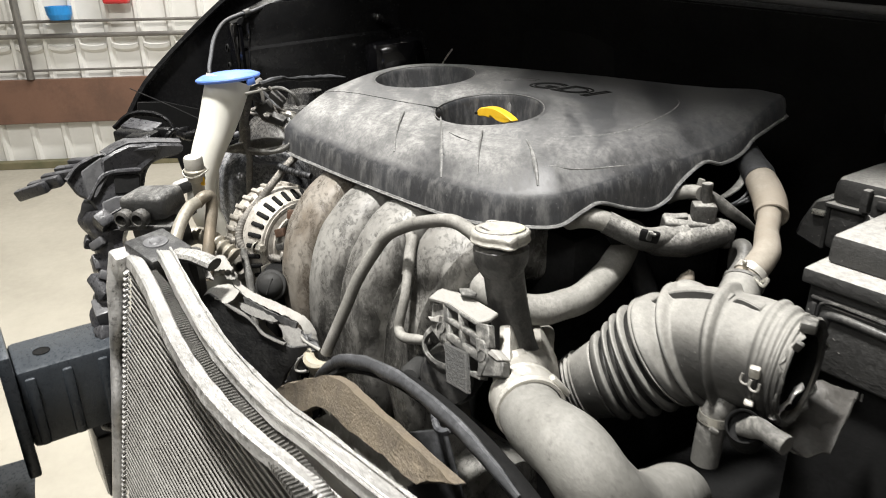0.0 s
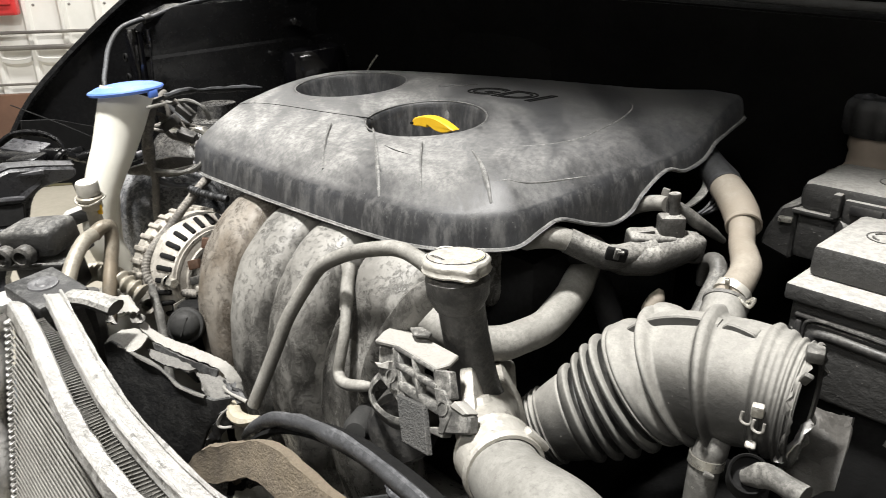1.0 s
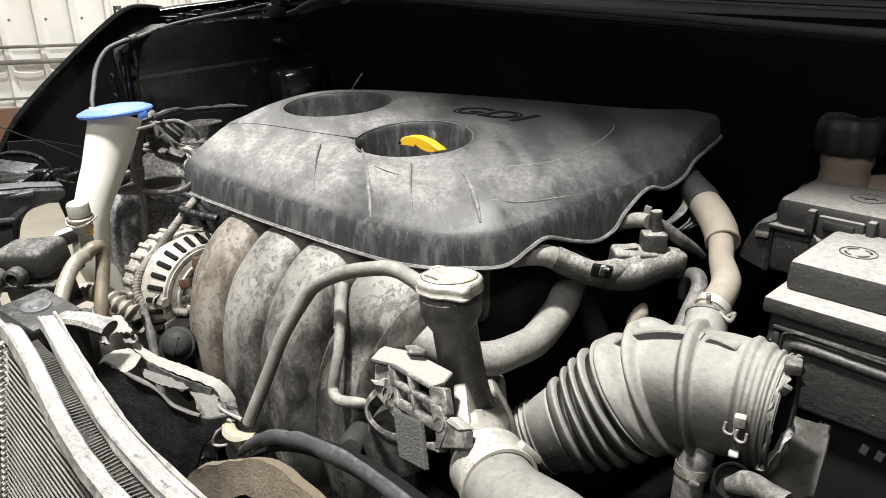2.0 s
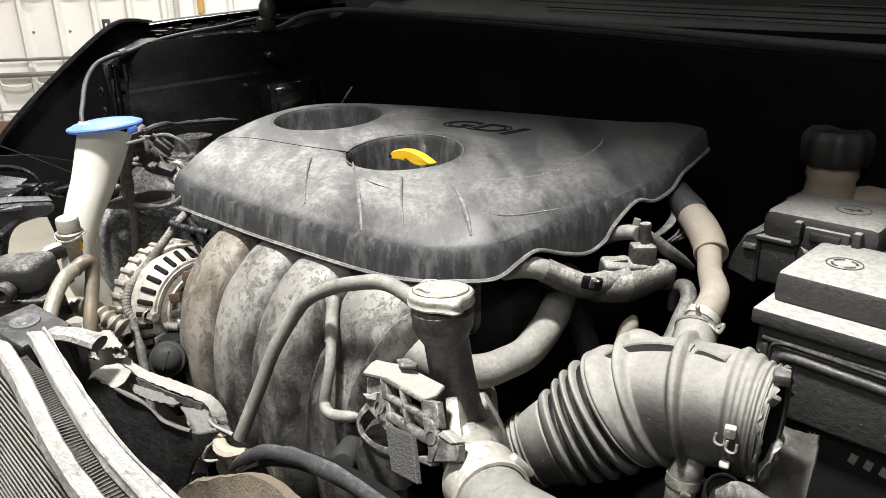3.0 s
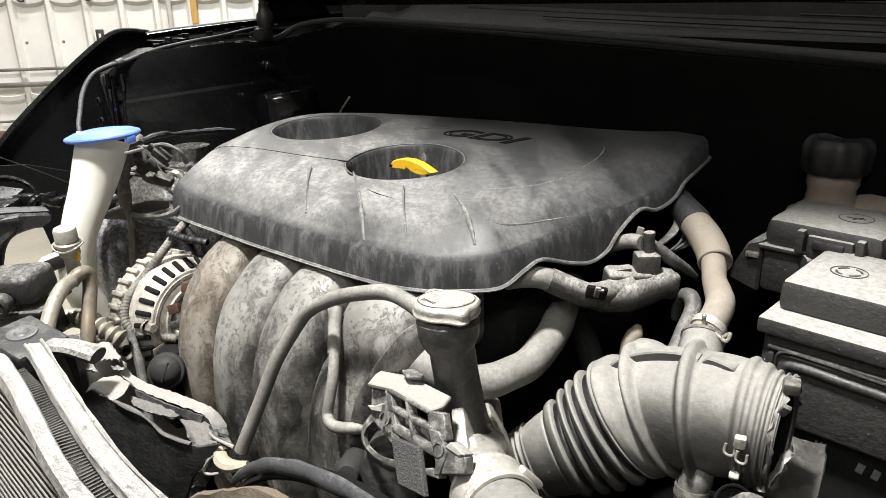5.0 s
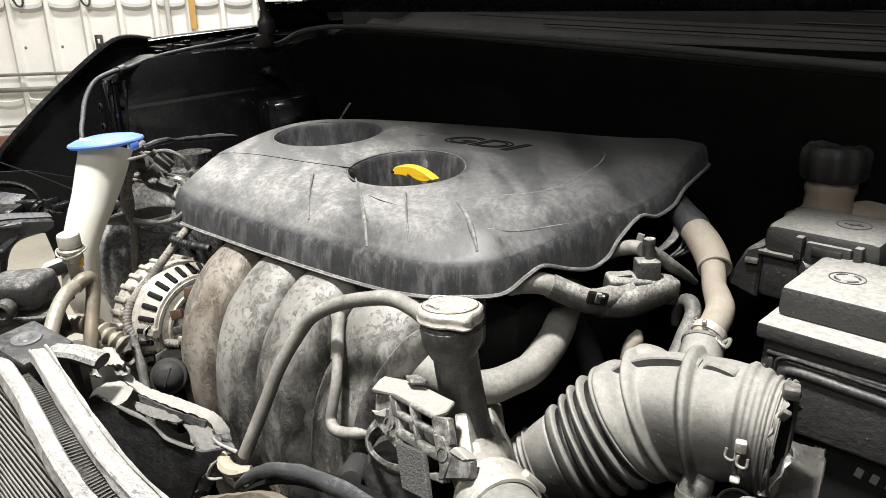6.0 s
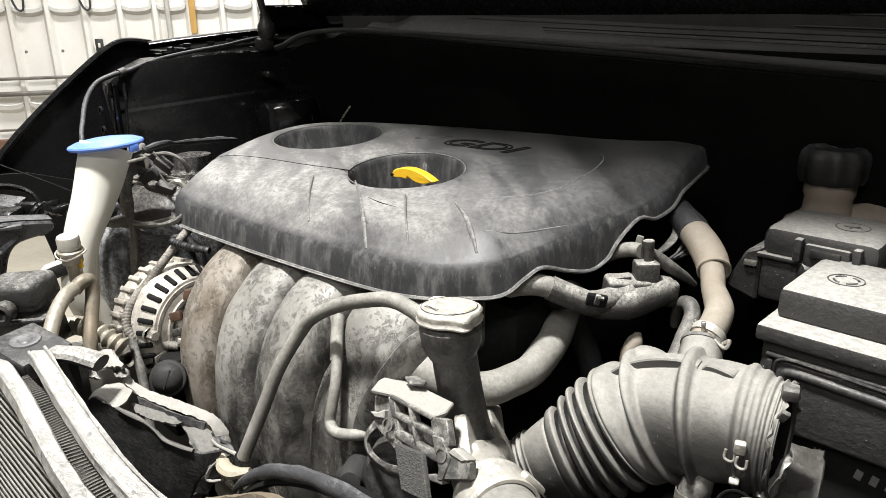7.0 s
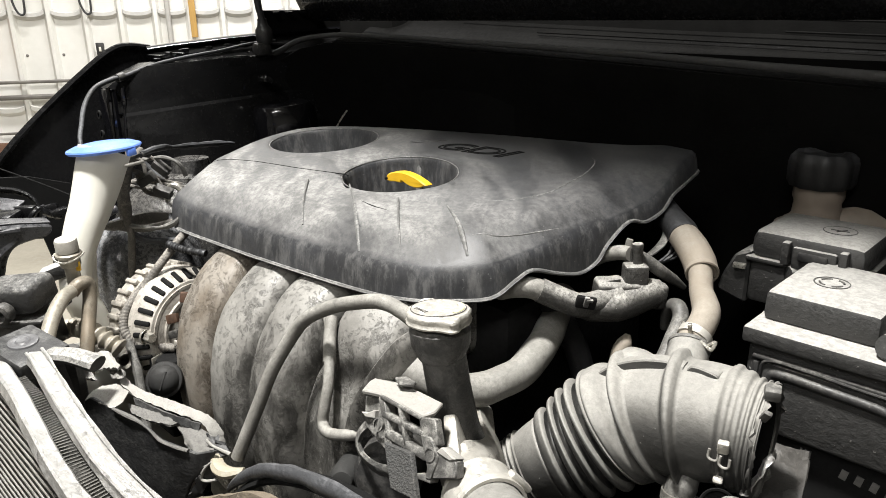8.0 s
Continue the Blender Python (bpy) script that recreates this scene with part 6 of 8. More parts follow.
def build_filler():
    neck = thing("radiator_filler", (-0.347, 0.41, 0.86), "black filler neck with a dusty metal radiator cap", "radiator cap")
    top = Vector((-0.355, 0.399, 0.962))
    o = top + Vector((-0.0025, 0, 0.0155))
    m = basis(o, o + Vector((1, 0, 0.07)), o + Vector((0, 1, -0.05)))
    part("neck", tube([(-0.343, 0.416, 0.855), (-0.348, 0.410, 0.88), (-0.352, 0.404, 0.92), top], [0.0195, 0.0190, 0.0185, 0.0185], 28, 6), M_NECK, neck)
    part("collar", lathe([(0.0172, -0.026), (0.0205, -0.021), (0.0245, -0.012), (0.0252, 0.0), (0.022, 0.003), (0, 0.003)], m @ pose(0.001, 0, -0.005), 36), M_NECK, neck)
    cap = part("cap", lathe([(0.0, 0.0122), (0.022, 0.0125), (0.0228, 0.0118), (0.0236, 0.0112), (0.0250, 0.0112), (0.0262, 0.0100), (0.0266, 0.0082), (0.0258, 0.0062), (0.0262, 0.0040), (0.0270, 0.0026), (0.0266, 0.0012), (0.0256, 0.0008), (0.022, 0.0), (0, 0.0)],
                            m, 96, wave=lambda a, z: 1 + (0.28 * max(math.cos(2 * (a + 0.42)), 0) ** 7 + 0.010 * math.sin(9 * a) + 0.006 * math.sin(23 * a + 1)) * (1 if z < 0.0115 else 0.0)), M_CAP, neck, "dusty tin radiator cap")
    part("label_ring", lathe([(0.0221, 0.0126), (0.0224, 0.0128), (0.0227, 0.0122)], m, 48), M_INK, cap)
    bm = bmesh.new()
    inner, outer = [], []
    for a in np.linspace(-0.1, 1.3, 14):
        inner.append(bm.verts.new(m @ Vector((0.0165 * math.cos(a), 0.0165 * math.sin(a), 0.0132))))
        outer.append(bm.verts.new(m @ Vector((0.0212 * math.cos(a), 0.0212 * math.sin(a), 0.0131))))
    for i in range(13):
        bm.faces.new((inner[i], outer[i], outer[i + 1], inner[i + 1]))
    part("label_patch", bm, M_LABEL, cap, "faded pale yellow label patch")
    for k in range(6):
        mm = m @ pose(-0.013 + 0.0026 * k, -0.0125 - 0.0003 * k, 0.0125, 0, 0, -8)
        part("label_bar", block(mm, (0.0013, 0.0032, 0.0004), 0), M_INK, cap)
    hsg = thing("thermostat_housing", (-0.345, 0.43, 0.80), "pale cast aluminium thermostat housing with bolts", "engine part")
    part("elbow", tube([(-0.284, 0.3665, 0.868), (-0.30, 0.376, 0.866), (-0.325, 0.40, 0.855), (-0.340, 0.422, 0.842), (-0.352, 0.445, 0.826)], [0.0235, 0.0235, 0.0245, 0.024, 0.018], 24, 6, wobble=0.003), M_CAST, hsg)
    part("web", block(pose(-0.328, 0.392, 0.872, 20, 30, -40), (0.05, 0.012, 0.05), 0.004), M_CAST, hsg)
    part("flange", block(pose(-0.352, 0.455, 0.835, 25, 0, -40), (0.075, 0.016, 0.05), 0.006), M_CAST, hsg)
    part("lump", tube([(-0.325, 0.388, 0.885), (-0.318, 0.385, 0.872), (-0.31, 0.38, 0.862)], [0.010, 0.016, 0.014], 12, 5, wobble=0.006), M_CAST, hsg)
    bolt("bolt", (-0.352, 0.452, 0.826), (0.55, -0.75, 0.3), 0.0075, 0.016, hsg)
    bolt("bolt", (-0.335, 0.40, 0.795), (0.55, -0.75, 0.1), 0.0075, 0.016, hsg)
    part("spigot", tube([(-0.40, 0.50, 0.832), (-0.37, 0.47, 0.828), (-0.352, 0.455, 0.826)], 0.011, 14, 4), M_CAST, hsg)

    hose = thing("radiator_hose", (-0.22, 0.34, 0.84), "thick dusty grey radiator hose with a pale clamp", "hose")
    part("hose", tube([(-0.292, 0.3715, 0.8665), (-0.277, 0.3622, 0.8685), (-0.245, 0.345, 0.872), (-0.189, 0.325, 0.89), (-0.165, 0.33, 0.87), (-0.164, 0.362, 0.837), (-0.170, 0.402, 0.815), (-0.178, 0.436, 0.800), (-0.186, 0.462, 0.780), (-0.195, 0.480, 0.755)],
                      [0.0258, 0.0262, 0.0270, 0.0278, 0.0285, 0.0280, 0.027, 0.026, 0.025, 0.025], 32, 9), M_RHOSE, hose)
    c = along((-0.277, 0.3622, 0.8685), (-0.245, 0.345, 0.872)) @ Matrix.Scale(0.93, 4)
    part("clamp", lathe([(0.0285, -0.014), (0.0312, -0.014), (0.0316, -0.006), (0.0314, 0.010), (0.0316, 0.017), (0.0312, 0.020), (0.0285, 0.020)], c, 48), M_CAP, hose, "wide pale band clamp")
    for z in (-0.010, 0.015):
        part("clamp_bead", lathe([(0.0312, z - 0.002), (0.0326, z), (0.0312, z + 0.002)], c, 48), M_CAP, hose)
    part("clamp_screw", block(c @ pose(0.027, 0.019, 0.012, 0, 0, -50), (0.024, 0.006, 0.010), 0.0025), M_CAP, hose)


def build_bracket():
    br = thing("relay_bracket", (-0.34, 0.35, 0.86), "broken black plastic lattice bracket with white dust on top", "bracket")
    m = basis((-0.3770, 0.3520, 0.9220), (-0.3320, 0.3520, 0.9210), (-0.3782, 0.3266, 0.8677))

    def bar(a, b, wide, deep=0.010, material=None):
        a, b = Vector(a), Vector(b)
        c, d = (a + b) / 2, b - a
        part("cross_bar", block(m @ pose(c.x, c.y, deep / 2 - 0.001, 0, 0, math.degrees(math.atan2(d.y, d.x))), (d.length + 0.003, wide, deep), 0.0008), material or M_BRK, br)

    (a0, b0), (a1, b1), (a2, b2), (a3, b3) = [(0.0003, 0.0003), (0.0446, -0.0001)], [(0.008, 0.0117), (0.0508, 0.0103)], [(0.0174, 0.0241), (0.0602, 0.0242)], [(0.0597, 0.0398), (0.0712, 0.0379)]
    bar(a0, b0, 0.003)
    bar(a1, b1, 0.0042)
    bar(a2, b2, 0.0060)
    bar(a3, b3, 0.0040)
    c0, c1 = [(0.0213, 0.0004), (0.039, 0.0239)]
    bar(c0, c1, 0.0030)
    part("upright", slab([(-0.0037, 0.0018), (0.0029, 0.0002), (0.0205, 0.0237), (0.041, 0.0545), (0.0364, 0.054), (0.0213, 0.0372)], 0.012, m, 0.0008), M_BRK, br)
    part("upright", slab([(0.0428, -0.0002), (0.0586, -0.0049), (0.0694, 0.0114), (0.0567, 0.0214)], 0.008, m, 0.0008), M_BRK, br)
    part("upright", slab([(0.051, 0.0106), (0.0612, 0.0084), (0.0742, 0.0188), (0.0735, 0.0364), (0.0679, 0.0382), (0.0663, 0.0302)], 0.008, m @ pose(0, 0, -0.002), 0.0008), M_BRK, br)
    part("side_plate", slab([(0.0626, 0.0188), (0.0704, 0.0153), (0.0798, 0.0163), (0.0895, 0.0144), (0.0943, 0.0262), (0.0724, 0.0365)], 0.010, m @ pose(0, 0, -0.001), 0.0012), M_BRK, br)
    part("side_plate", slab([(-0.0218, 0.0079), (-0.0011, 0.0017), (0.0169, 0.0229), (0.0255, 0.038), (0.0149, 0.0376), (-0.0127, 0.0293)], 0.006, m @ pose(0, 0, 0.004), 0.001), M_BRK, br)
    part("pad", slab([(0.0216, 0.0292), (0.0506, 0.0254), (0.0696, 0.0548), (0.0418, 0.0577)], 0.006, m @ pose(0, 0, -0.006), 0.0008), M_FABRIC, br, "rough grey fibre pad")
    part("crust", slab([(-0.0171, 0.0196), (-0.0091, 0.0173), (-0.0019, 0.012), (0.0, 0.0192), (-0.0098, 0.0218)], 0.008, m @ pose(0, 0, -0.001), 0.001), M_DUSTY2, br, "white crust of dust")
    part("crust", slab([(0.0703, 0.0163), (0.074, 0.0103), (0.0897, 0.0135), (0.0846, 0.0171)], 0.012, m @ pose(0, 0, -0.0025), 0.001), M_DUSTY2, br, "white crust of dust")
    for c in [(0.0074, 0.0208), (0.0655, 0.0201)]:
        part("boss", lathe([(0.0042, 0), (0.0056, 0), (0.0056, 0.002), (0.0042, 0.002)], m @ pose(*c, -0.003), 20), M_BRK, br)
    ring = [m @ Vector((x, y, 0.012)) for x, y in [(-0.0163, 0.0298), (-0.0213, 0.0392), (-0.02, 0.0499), (-0.0084, 0.0565), (0.0081, 0.0577), (0.0244, 0.0539)]]
    part("band", tube(ring, 0.0030, 8, 5, squash=2.2, wobble=0.001), M_BRK, br)
    sh = Matrix.Translation((0, 0, 0.9195))
    part("shelf", slab([(-0.375, 0.354), (-0.395, 0.346), (-0.402, 0.36), (-0.403, 0.369), (-0.38, 0.377), (-0.332, 0.377), (-0.327, 0.363), (-0.33, 0.352)], 0.004, sh, 0.0010), M_DUSTY2, br, "white-dusted top shelf")
    part("shelf_tip", slab([(-0.381, 0.37), (-0.375, 0.378), (-0.362, 0.377), (-0.36, 0.372), (-0.37, 0.365)], 0.003, Matrix.Translation((0, 0, 0.928)), 0.0008), M_BRK, br)
    mot = thing("coolant_flange", (-0.41, 0.37, 0.80), "black round housing behind the lattice bracket", "engine part")
    part("drum", lathe([(0, 0.03), (0.026, 0.028), (0.030, 0.02), (0.030, -0.04)], along((-0.395, 0.375, 0.835), (-0.36, 0.33, 0.85)), 32), M_PLASTIC, mot)
    part("knob", lathe([(0, 0.012), (0.009, 0.011), (0.013, 0.004), (0.013, -0.03)], along((-0.425, 0.345, 0.825), (-0.39, 0.30, 0.84)), 20), M_GREYP, mot)
    part("cable", tube([(-0.36, 0.325, 0.825), (-0.345, 0.318, 0.82), (-0.33, 0.318, 0.825), (-0.318, 0.322, 0.838)], 0.0035, 8, 8, shape=lambda s, a: 0.0006 * math.sin(s * 1600)), M_RUBBER, mot)


M_BRK = surface("dirty_bracket_plastic", (0.05, 0.049, 0.047), (0.02, 0.02, 0.02), 0.5, dust=0.9, side_dust=0.16, dust_colour=(0.40, 0.39, 0.36), big=40, bump=0.5)
M_OUTLET = surface("sandy_outlet_plastic", (0.022, 0.021, 0.020), (0.012, 0.012, 0.011), 0.42, dust=1.0, side_dust=0.10, dust_colour=(0.44, 0.428, 0.395), up_at=(0.15, 0.75), big=60, bump=0.6, patchy=0.35, specks=0.35)
M_FABRIC = surface("grey_fibre_pad", (0.08, 0.08, 0.078), (0.05, 0.05, 0.05), 0.95, big=40, fine=600, bump=1.0, dust=0.3)


def build_hoses():
    hose = thing("coolant_hose", (-0.39, 0.53, 0.83), "thick dusty grey coolant hose bent under the engine cover", "hose")
    part("hose", tube([(-0.41, 0.645, 0.913), (-0.398, 0.62, 0.905), (-0.39, 0.6, 0.898), (-0.38, 0.574, 0.89), (-0.373, 0.548, 0.885), (-0.372, 0.524, 0.878), (-0.377, 0.5, 0.874), (-0.385, 0.48, 0.872), (-0.398, 0.463, 0.874), (-0.415, 0.45, 0.881), (-0.431, 0.446, 0.887), (-0.449, 0.450, 0.884), (-0.462, 0.458, 0.878)],
                      [0.0169, 0.0164, 0.016, 0.0161, 0.0163, 0.0159, 0.0157, 0.016, 0.0162, 0.0168, 0.0176, 0.0182, 0.0180], 28, 9, wobble=0.0012), M_RHOSE2, hose)
    part("end_flange", lathe([(0.016, -0.004), (0.024, -0.003), (0.0255, 0.003), (0.023, 0.010), (0.016, 0.012)], along((-0.462, 0.458, 0.878), (-0.449, 0.450, 0.884)), 32), M_HOSE, hose)
    el = thing("water_outlet", (-0.335, 0.60, 0.92), "dusty black water outlet elbow with a hose clip", "pipe")
    part("pipe", tube([(-0.415, 0.545, 0.948), (-0.396, 0.540, 0.957), (-0.383, 0.551, 0.957), (-0.371, 0.563, 0.951)], 0.011, 18, 5), M_HOSE, el)
    part("hose", tube([(-0.376, 0.558, 0.954), (-0.356, 0.576, 0.942), (-0.346, 0.589, 0.936), (-0.336, 0.616, 0.936), (-0.333, 0.630, 0.939)], [0.0122, 0.0122, 0.0125, 0.013, 0.015], 20, 6), M_OUTLET, el)
    part("body", tube([(-0.351, 0.588, 0.936), (-0.341, 0.605, 0.931), (-0.331, 0.620, 0.931), (-0.324, 0.640, 0.932), (-0.312, 0.662, 0.937), (-0.306, 0.672, 0.939)], [0.0125, 0.0150, 0.0165, 0.0170, 0.0165, 0.012], 20, 6, wobble=0.002), M_OUTLET, el)
    part("box", block(pose(-0.335, 0.634, 0.942, 6, 4, 52), (0.046, 0.026, 0.024), 0.005, segments=3), M_OUTLET, el, "sand-covered raised box")
    part("box_tab", block(pose(-0.338, 0.629, 0.955, 10, -8, 40), (0.016, 0.010, 0.004), 0.0016), M_OUTLET, el)
    part("post", block(pose(-0.3235, 0.648, 0.953, 0, 0, 46), (0.024, 0.020, 0.034), 0.003), M_OUTLET, el)
    part("cheek", block(pose(-0.3125, 0.660, 0.936, 0, 8, 46), (0.036, 0.018, 0.028), 0.006, segments=3), M_OUTLET, el)
    part("clip", block(pose(*(-0.335, 0.578, 0.946), 10, 10, 42), (0.020, 0.006, 0.013), 0.002), M_DARK, el, "black quick-release clip")
    part("clip_tongue", block(pose(*(-0.331, 0.573, 0.949), 10, 10, 42), (0.005, 0.004, 0.011), 0.001), M_DUSTY, el)
    part("clip_bar", block(pose(*(-0.328, 0.574, 0.951), 10, 10, 42), (0.006, 0.004, 0.003), 0.0008), M_DUSTY, el)
    part("nipple", lathe([(0.0075, -0.006), (0.0080, -0.003), (0.0068, 0.000), (0.0076, 0.002), (0.0068, 0.004), (0.0052, 0.005), (0.0050, 0.012), (0.0054, 0.020), (0.0060, 0.024), (0.0054, 0.0255), (0, 0.0255)], pose(-0.3215, 0.650, 0.966, 3, -4, 0), 20), M_OUTLET, el)
    part("yoke", tube([(-0.330, 0.652, 0.968), (-0.331, 0.652, 0.980), (-0.327, 0.651, 0.989), (-0.322, 0.650, 0.990)], 0.0018, 6, 4), M_OUTLET, el)
    part("pipe", tube([(-0.380, 0.662, 0.956), (-0.374, 0.660, 0.962), (-0.364, 0.660, 0.968), (-0.348, 0.660, 0.9735), (-0.334, 0.656, 0.976)], [0.0062, 0.0076, 0.0080, 0.0080, 0.0074], 16, 6), M_HOSE, el)
    part("pipe_lug", block(pose(-0.342, 0.664, 0.983, 0, 12, 20), (0.007, 0.004, 0.012), 0.001), M_HOSE, el)
    part("pipe", tube([(-0.326, 0.660, 0.975), (-0.319, 0.667, 0.968), (-0.311, 0.678, 0.957), (-0.305, 0.695, 0.945), (-0.299, 0.710, 0.933)], [0.0058, 0.0066, 0.0068, 0.0056, 0.0030], 12, 5), M_RUBG, el)
    part("strap", tube([(-0.344, 0.744, 0.990), (-0.339, 0.738, 0.978), (-0.339, 0.730, 0.968), (-0.342, 0.718, 0.961), (-0.345, 0.708, 0.957)], [0.003, 0.0045, 0.0065, 0.0075, 0.005], 10, 6, squash=0.35, wobble=0.004), M_RUBG, el)
    wr = thing("loose_wires", (-0.34, 0.73, 0.95), "thin dusty wires hanging under the cover's edge", "cable")
    for k in range(3):
        o = 0.006 * k
        part("wire", tube([(-0.36 + o, 0.76, 1.0), (-0.338 + o, 0.75 - o, 0.985 - o), (-0.33 + o, 0.735, 0.96), (-0.342, 0.71 + o, 0.945), (-0.36, 0.70, 0.94)], 0.0022, 6, 6), M_RUBBER, wr)

    ht = thing("heater_hose", (-0.27, 0.68, 0.90), "sand-brown heater hose with a sleeve and a wire clamp", "hose")
    part("hose", tube([(-0.281, 0.700, 0.969), (-0.275, 0.690, 0.966), (-0.266, 0.675, 0.959), (-0.258, 0.660, 0.954), (-0.245, 0.640, 0.952), (-0.236, 0.625, 0.949), (-0.232, 0.608, 0.943), (-0.232, 0.595, 0.936), (-0.232, 0.580, 0.926)],
                      [0.0115, 0.0116, 0.0116, 0.0112, 0.0122, 0.0128, 0.0128, 0.0132, 0.0132], 24, 8), M_BROWN_HOSE, ht)
    # shadow on the hose, laid as black rubber over the sleeve's top
    part("shaded_hose_top", tube([(-0.421, 0.820, 1.012), (-0.372, 0.780, 0.999), (-0.340, 0.753, 0.990), (-0.3225, 0.740, 0.984), (-0.315, 0.733, 0.981)], [0.0150, 0.0150, 0.0152, 0.0168, 0.0164], 20, 6), M_RUBBER, ht)
    part("sleeve", tube([(-0.325, 0.741, 0.985), (-0.316, 0.734, 0.981), (-0.297, 0.716, 0.976), (-0.281, 0.700, 0.969), (-0.2715, 0.688, 0.9625)], [0.0154, 0.0160, 0.0166, 0.0166, 0.0158], 24, 8), M_BROWN_HOSE, ht)
    part("sleeve_lip", lathe([(0.0128, -0.004), (0.0160, -0.004), (0.0166, -0.001), (0.0164, 0.0015), (0.0150, 0.0022), (0.0134, 0.0005), (0.0128, -0.004)], along((-0.2715, 0.688, 0.9625), (-0.2635, 0.676, 0.9565)), 32), M_BROWN_HOSE, ht)
    c = along((-0.232, 0.5965, 0.9365), (-0.232, 0.580, 0.926))
    part("clamp", lathe([(0.0134, -0.0035), (0.0152, -0.0035), (0.0152, 0.0035), (0.0134, 0.0035)], c, 28), M_CAP, ht, "pale band clamp")
    part("clamp_wire", tube([(-0.224, 0.583, 0.944), (-0.219, 0.581, 0.942), (-0.214, 0.580, 0.939), (-0.209, 0.580, 0.937), (-0.207, 0.582, 0.944), (-0.213, 0.583, 0.939), (-0.219, 0.583, 0.935)], 0.0016, 8, 5), M_STEEL, ht)
    part("clamp_ear", block(pose(-0.231, 0.583, 0.9495, 20, 0, 10), (0.004, 0.003, 0.011), 0.001), M_STEEL, ht)
    th = thing("vacuum_hose", (-0.29, 0.65, 0.87), "grey vacuum hose with faint white print", "hose")
    part("hose", tube([(-0.308, 0.690, 0.890), (-0.303, 0.683, 0.908), (-0.293, 0.672, 0.925), (-0.281, 0.663, 0.930), (-0.274, 0.655, 0.922), (-0.2735, 0.640, 0.906), (-0.271, 0.620, 0.892), (-0.272, 0.60, 0.878)], [0.004, 0.0060, 0.0072, 0.0078, 0.0080, 0.0080, 0.0078, 0.0078], 18, 6), M_RUBG, th)
    for k in range(6):
        q = Vector((-0.2675, 0.648, 0.9225)).lerp(Vector((-0.2665, 0.636, 0.911)), k / 5)
        part("print_bar", block(pose(*q, 40, 0, 40), (0.0022, 0.0022, 0.0006), 0), M_STEEL, th)
    part("stub_pipe", tube([(-0.319, 0.617, 0.862), (-0.3185, 0.620, 0.882), (-0.3165, 0.625, 0.893), (-0.3165, 0.630, 0.900)], [0.0095, 0.0092, 0.008, 0.003], 16, 5), M_BROWN_HOSE, th, "tan pipe stub")
    part("cross_hose", tube([(-0.40, 0.60, 0.93), (-0.395, 0.62, 0.90), (-0.385, 0.64, 0.86), (-0.37, 0.65, 0.80)], 0.014, 12, 5), M_RUBBER, th)


CUFF_LOW = (-0.157, 0.4925, 0.878)
FOIL = ([(-0.140, 0.500, 0.873), (-0.137, 0.503, 0.883), (-0.134, 0.508, 0.893), (-0.129, 0.512, 0.904)], [(-0.135, 0.495, 0.873), (-0.131, 0.497, 0.887), (-0.128, 0.500, 0.897), (-0.125, 0.505, 0.907)])
# clean rubber down in the folds, blackened further for the shade there
M_FOLD = surface("clean_shaded_fold_rubber", (0.012, 0.012, 0.012), (0.02, 0.02, 0.019), 0.5, dust=0.25, dust_colour=(0.20, 0.195, 0.18), big=30, bump=0.2)


def rib_sweep(points, wide, high, steps=6):
    """A flat-topped moulded rib with slightly leaning sides, swept along points; it tapers into the skin at both ends."""
    bm, rings = bmesh.new(), []
    line = spline(points, steps)
    for i, (p, (ahead, side, over)) in enumerate(zip(line, frames_along(line, (0, 0, 1)))):
        e = min(1.0, 0.35 + 0.25 * min(i, len(line) - 1 - i))
        h = high * e
        rings.append([bm.verts.new(p + side * x + over * z) for x, z in ((-wide * 0.62, -high), (-wide * 0.52, h - 0.0012), (-wide * 0.42, h), (wide * 0.42, h), (wide * 0.52, h - 0.0012), (wide * 0.62, -high))])
    for a, b in zip(rings, rings[1:]):
        for k in range(6):
            bm.faces.new((a[k], a[(k + 1) % 6], b[(k + 1) % 6], b[k]))
    bm.faces.new(rings[0][::-1])
    bm.faces.new(rings[-1])
    bmesh.ops.recalc_face_normals(bm, faces=bm.faces)
    return bm


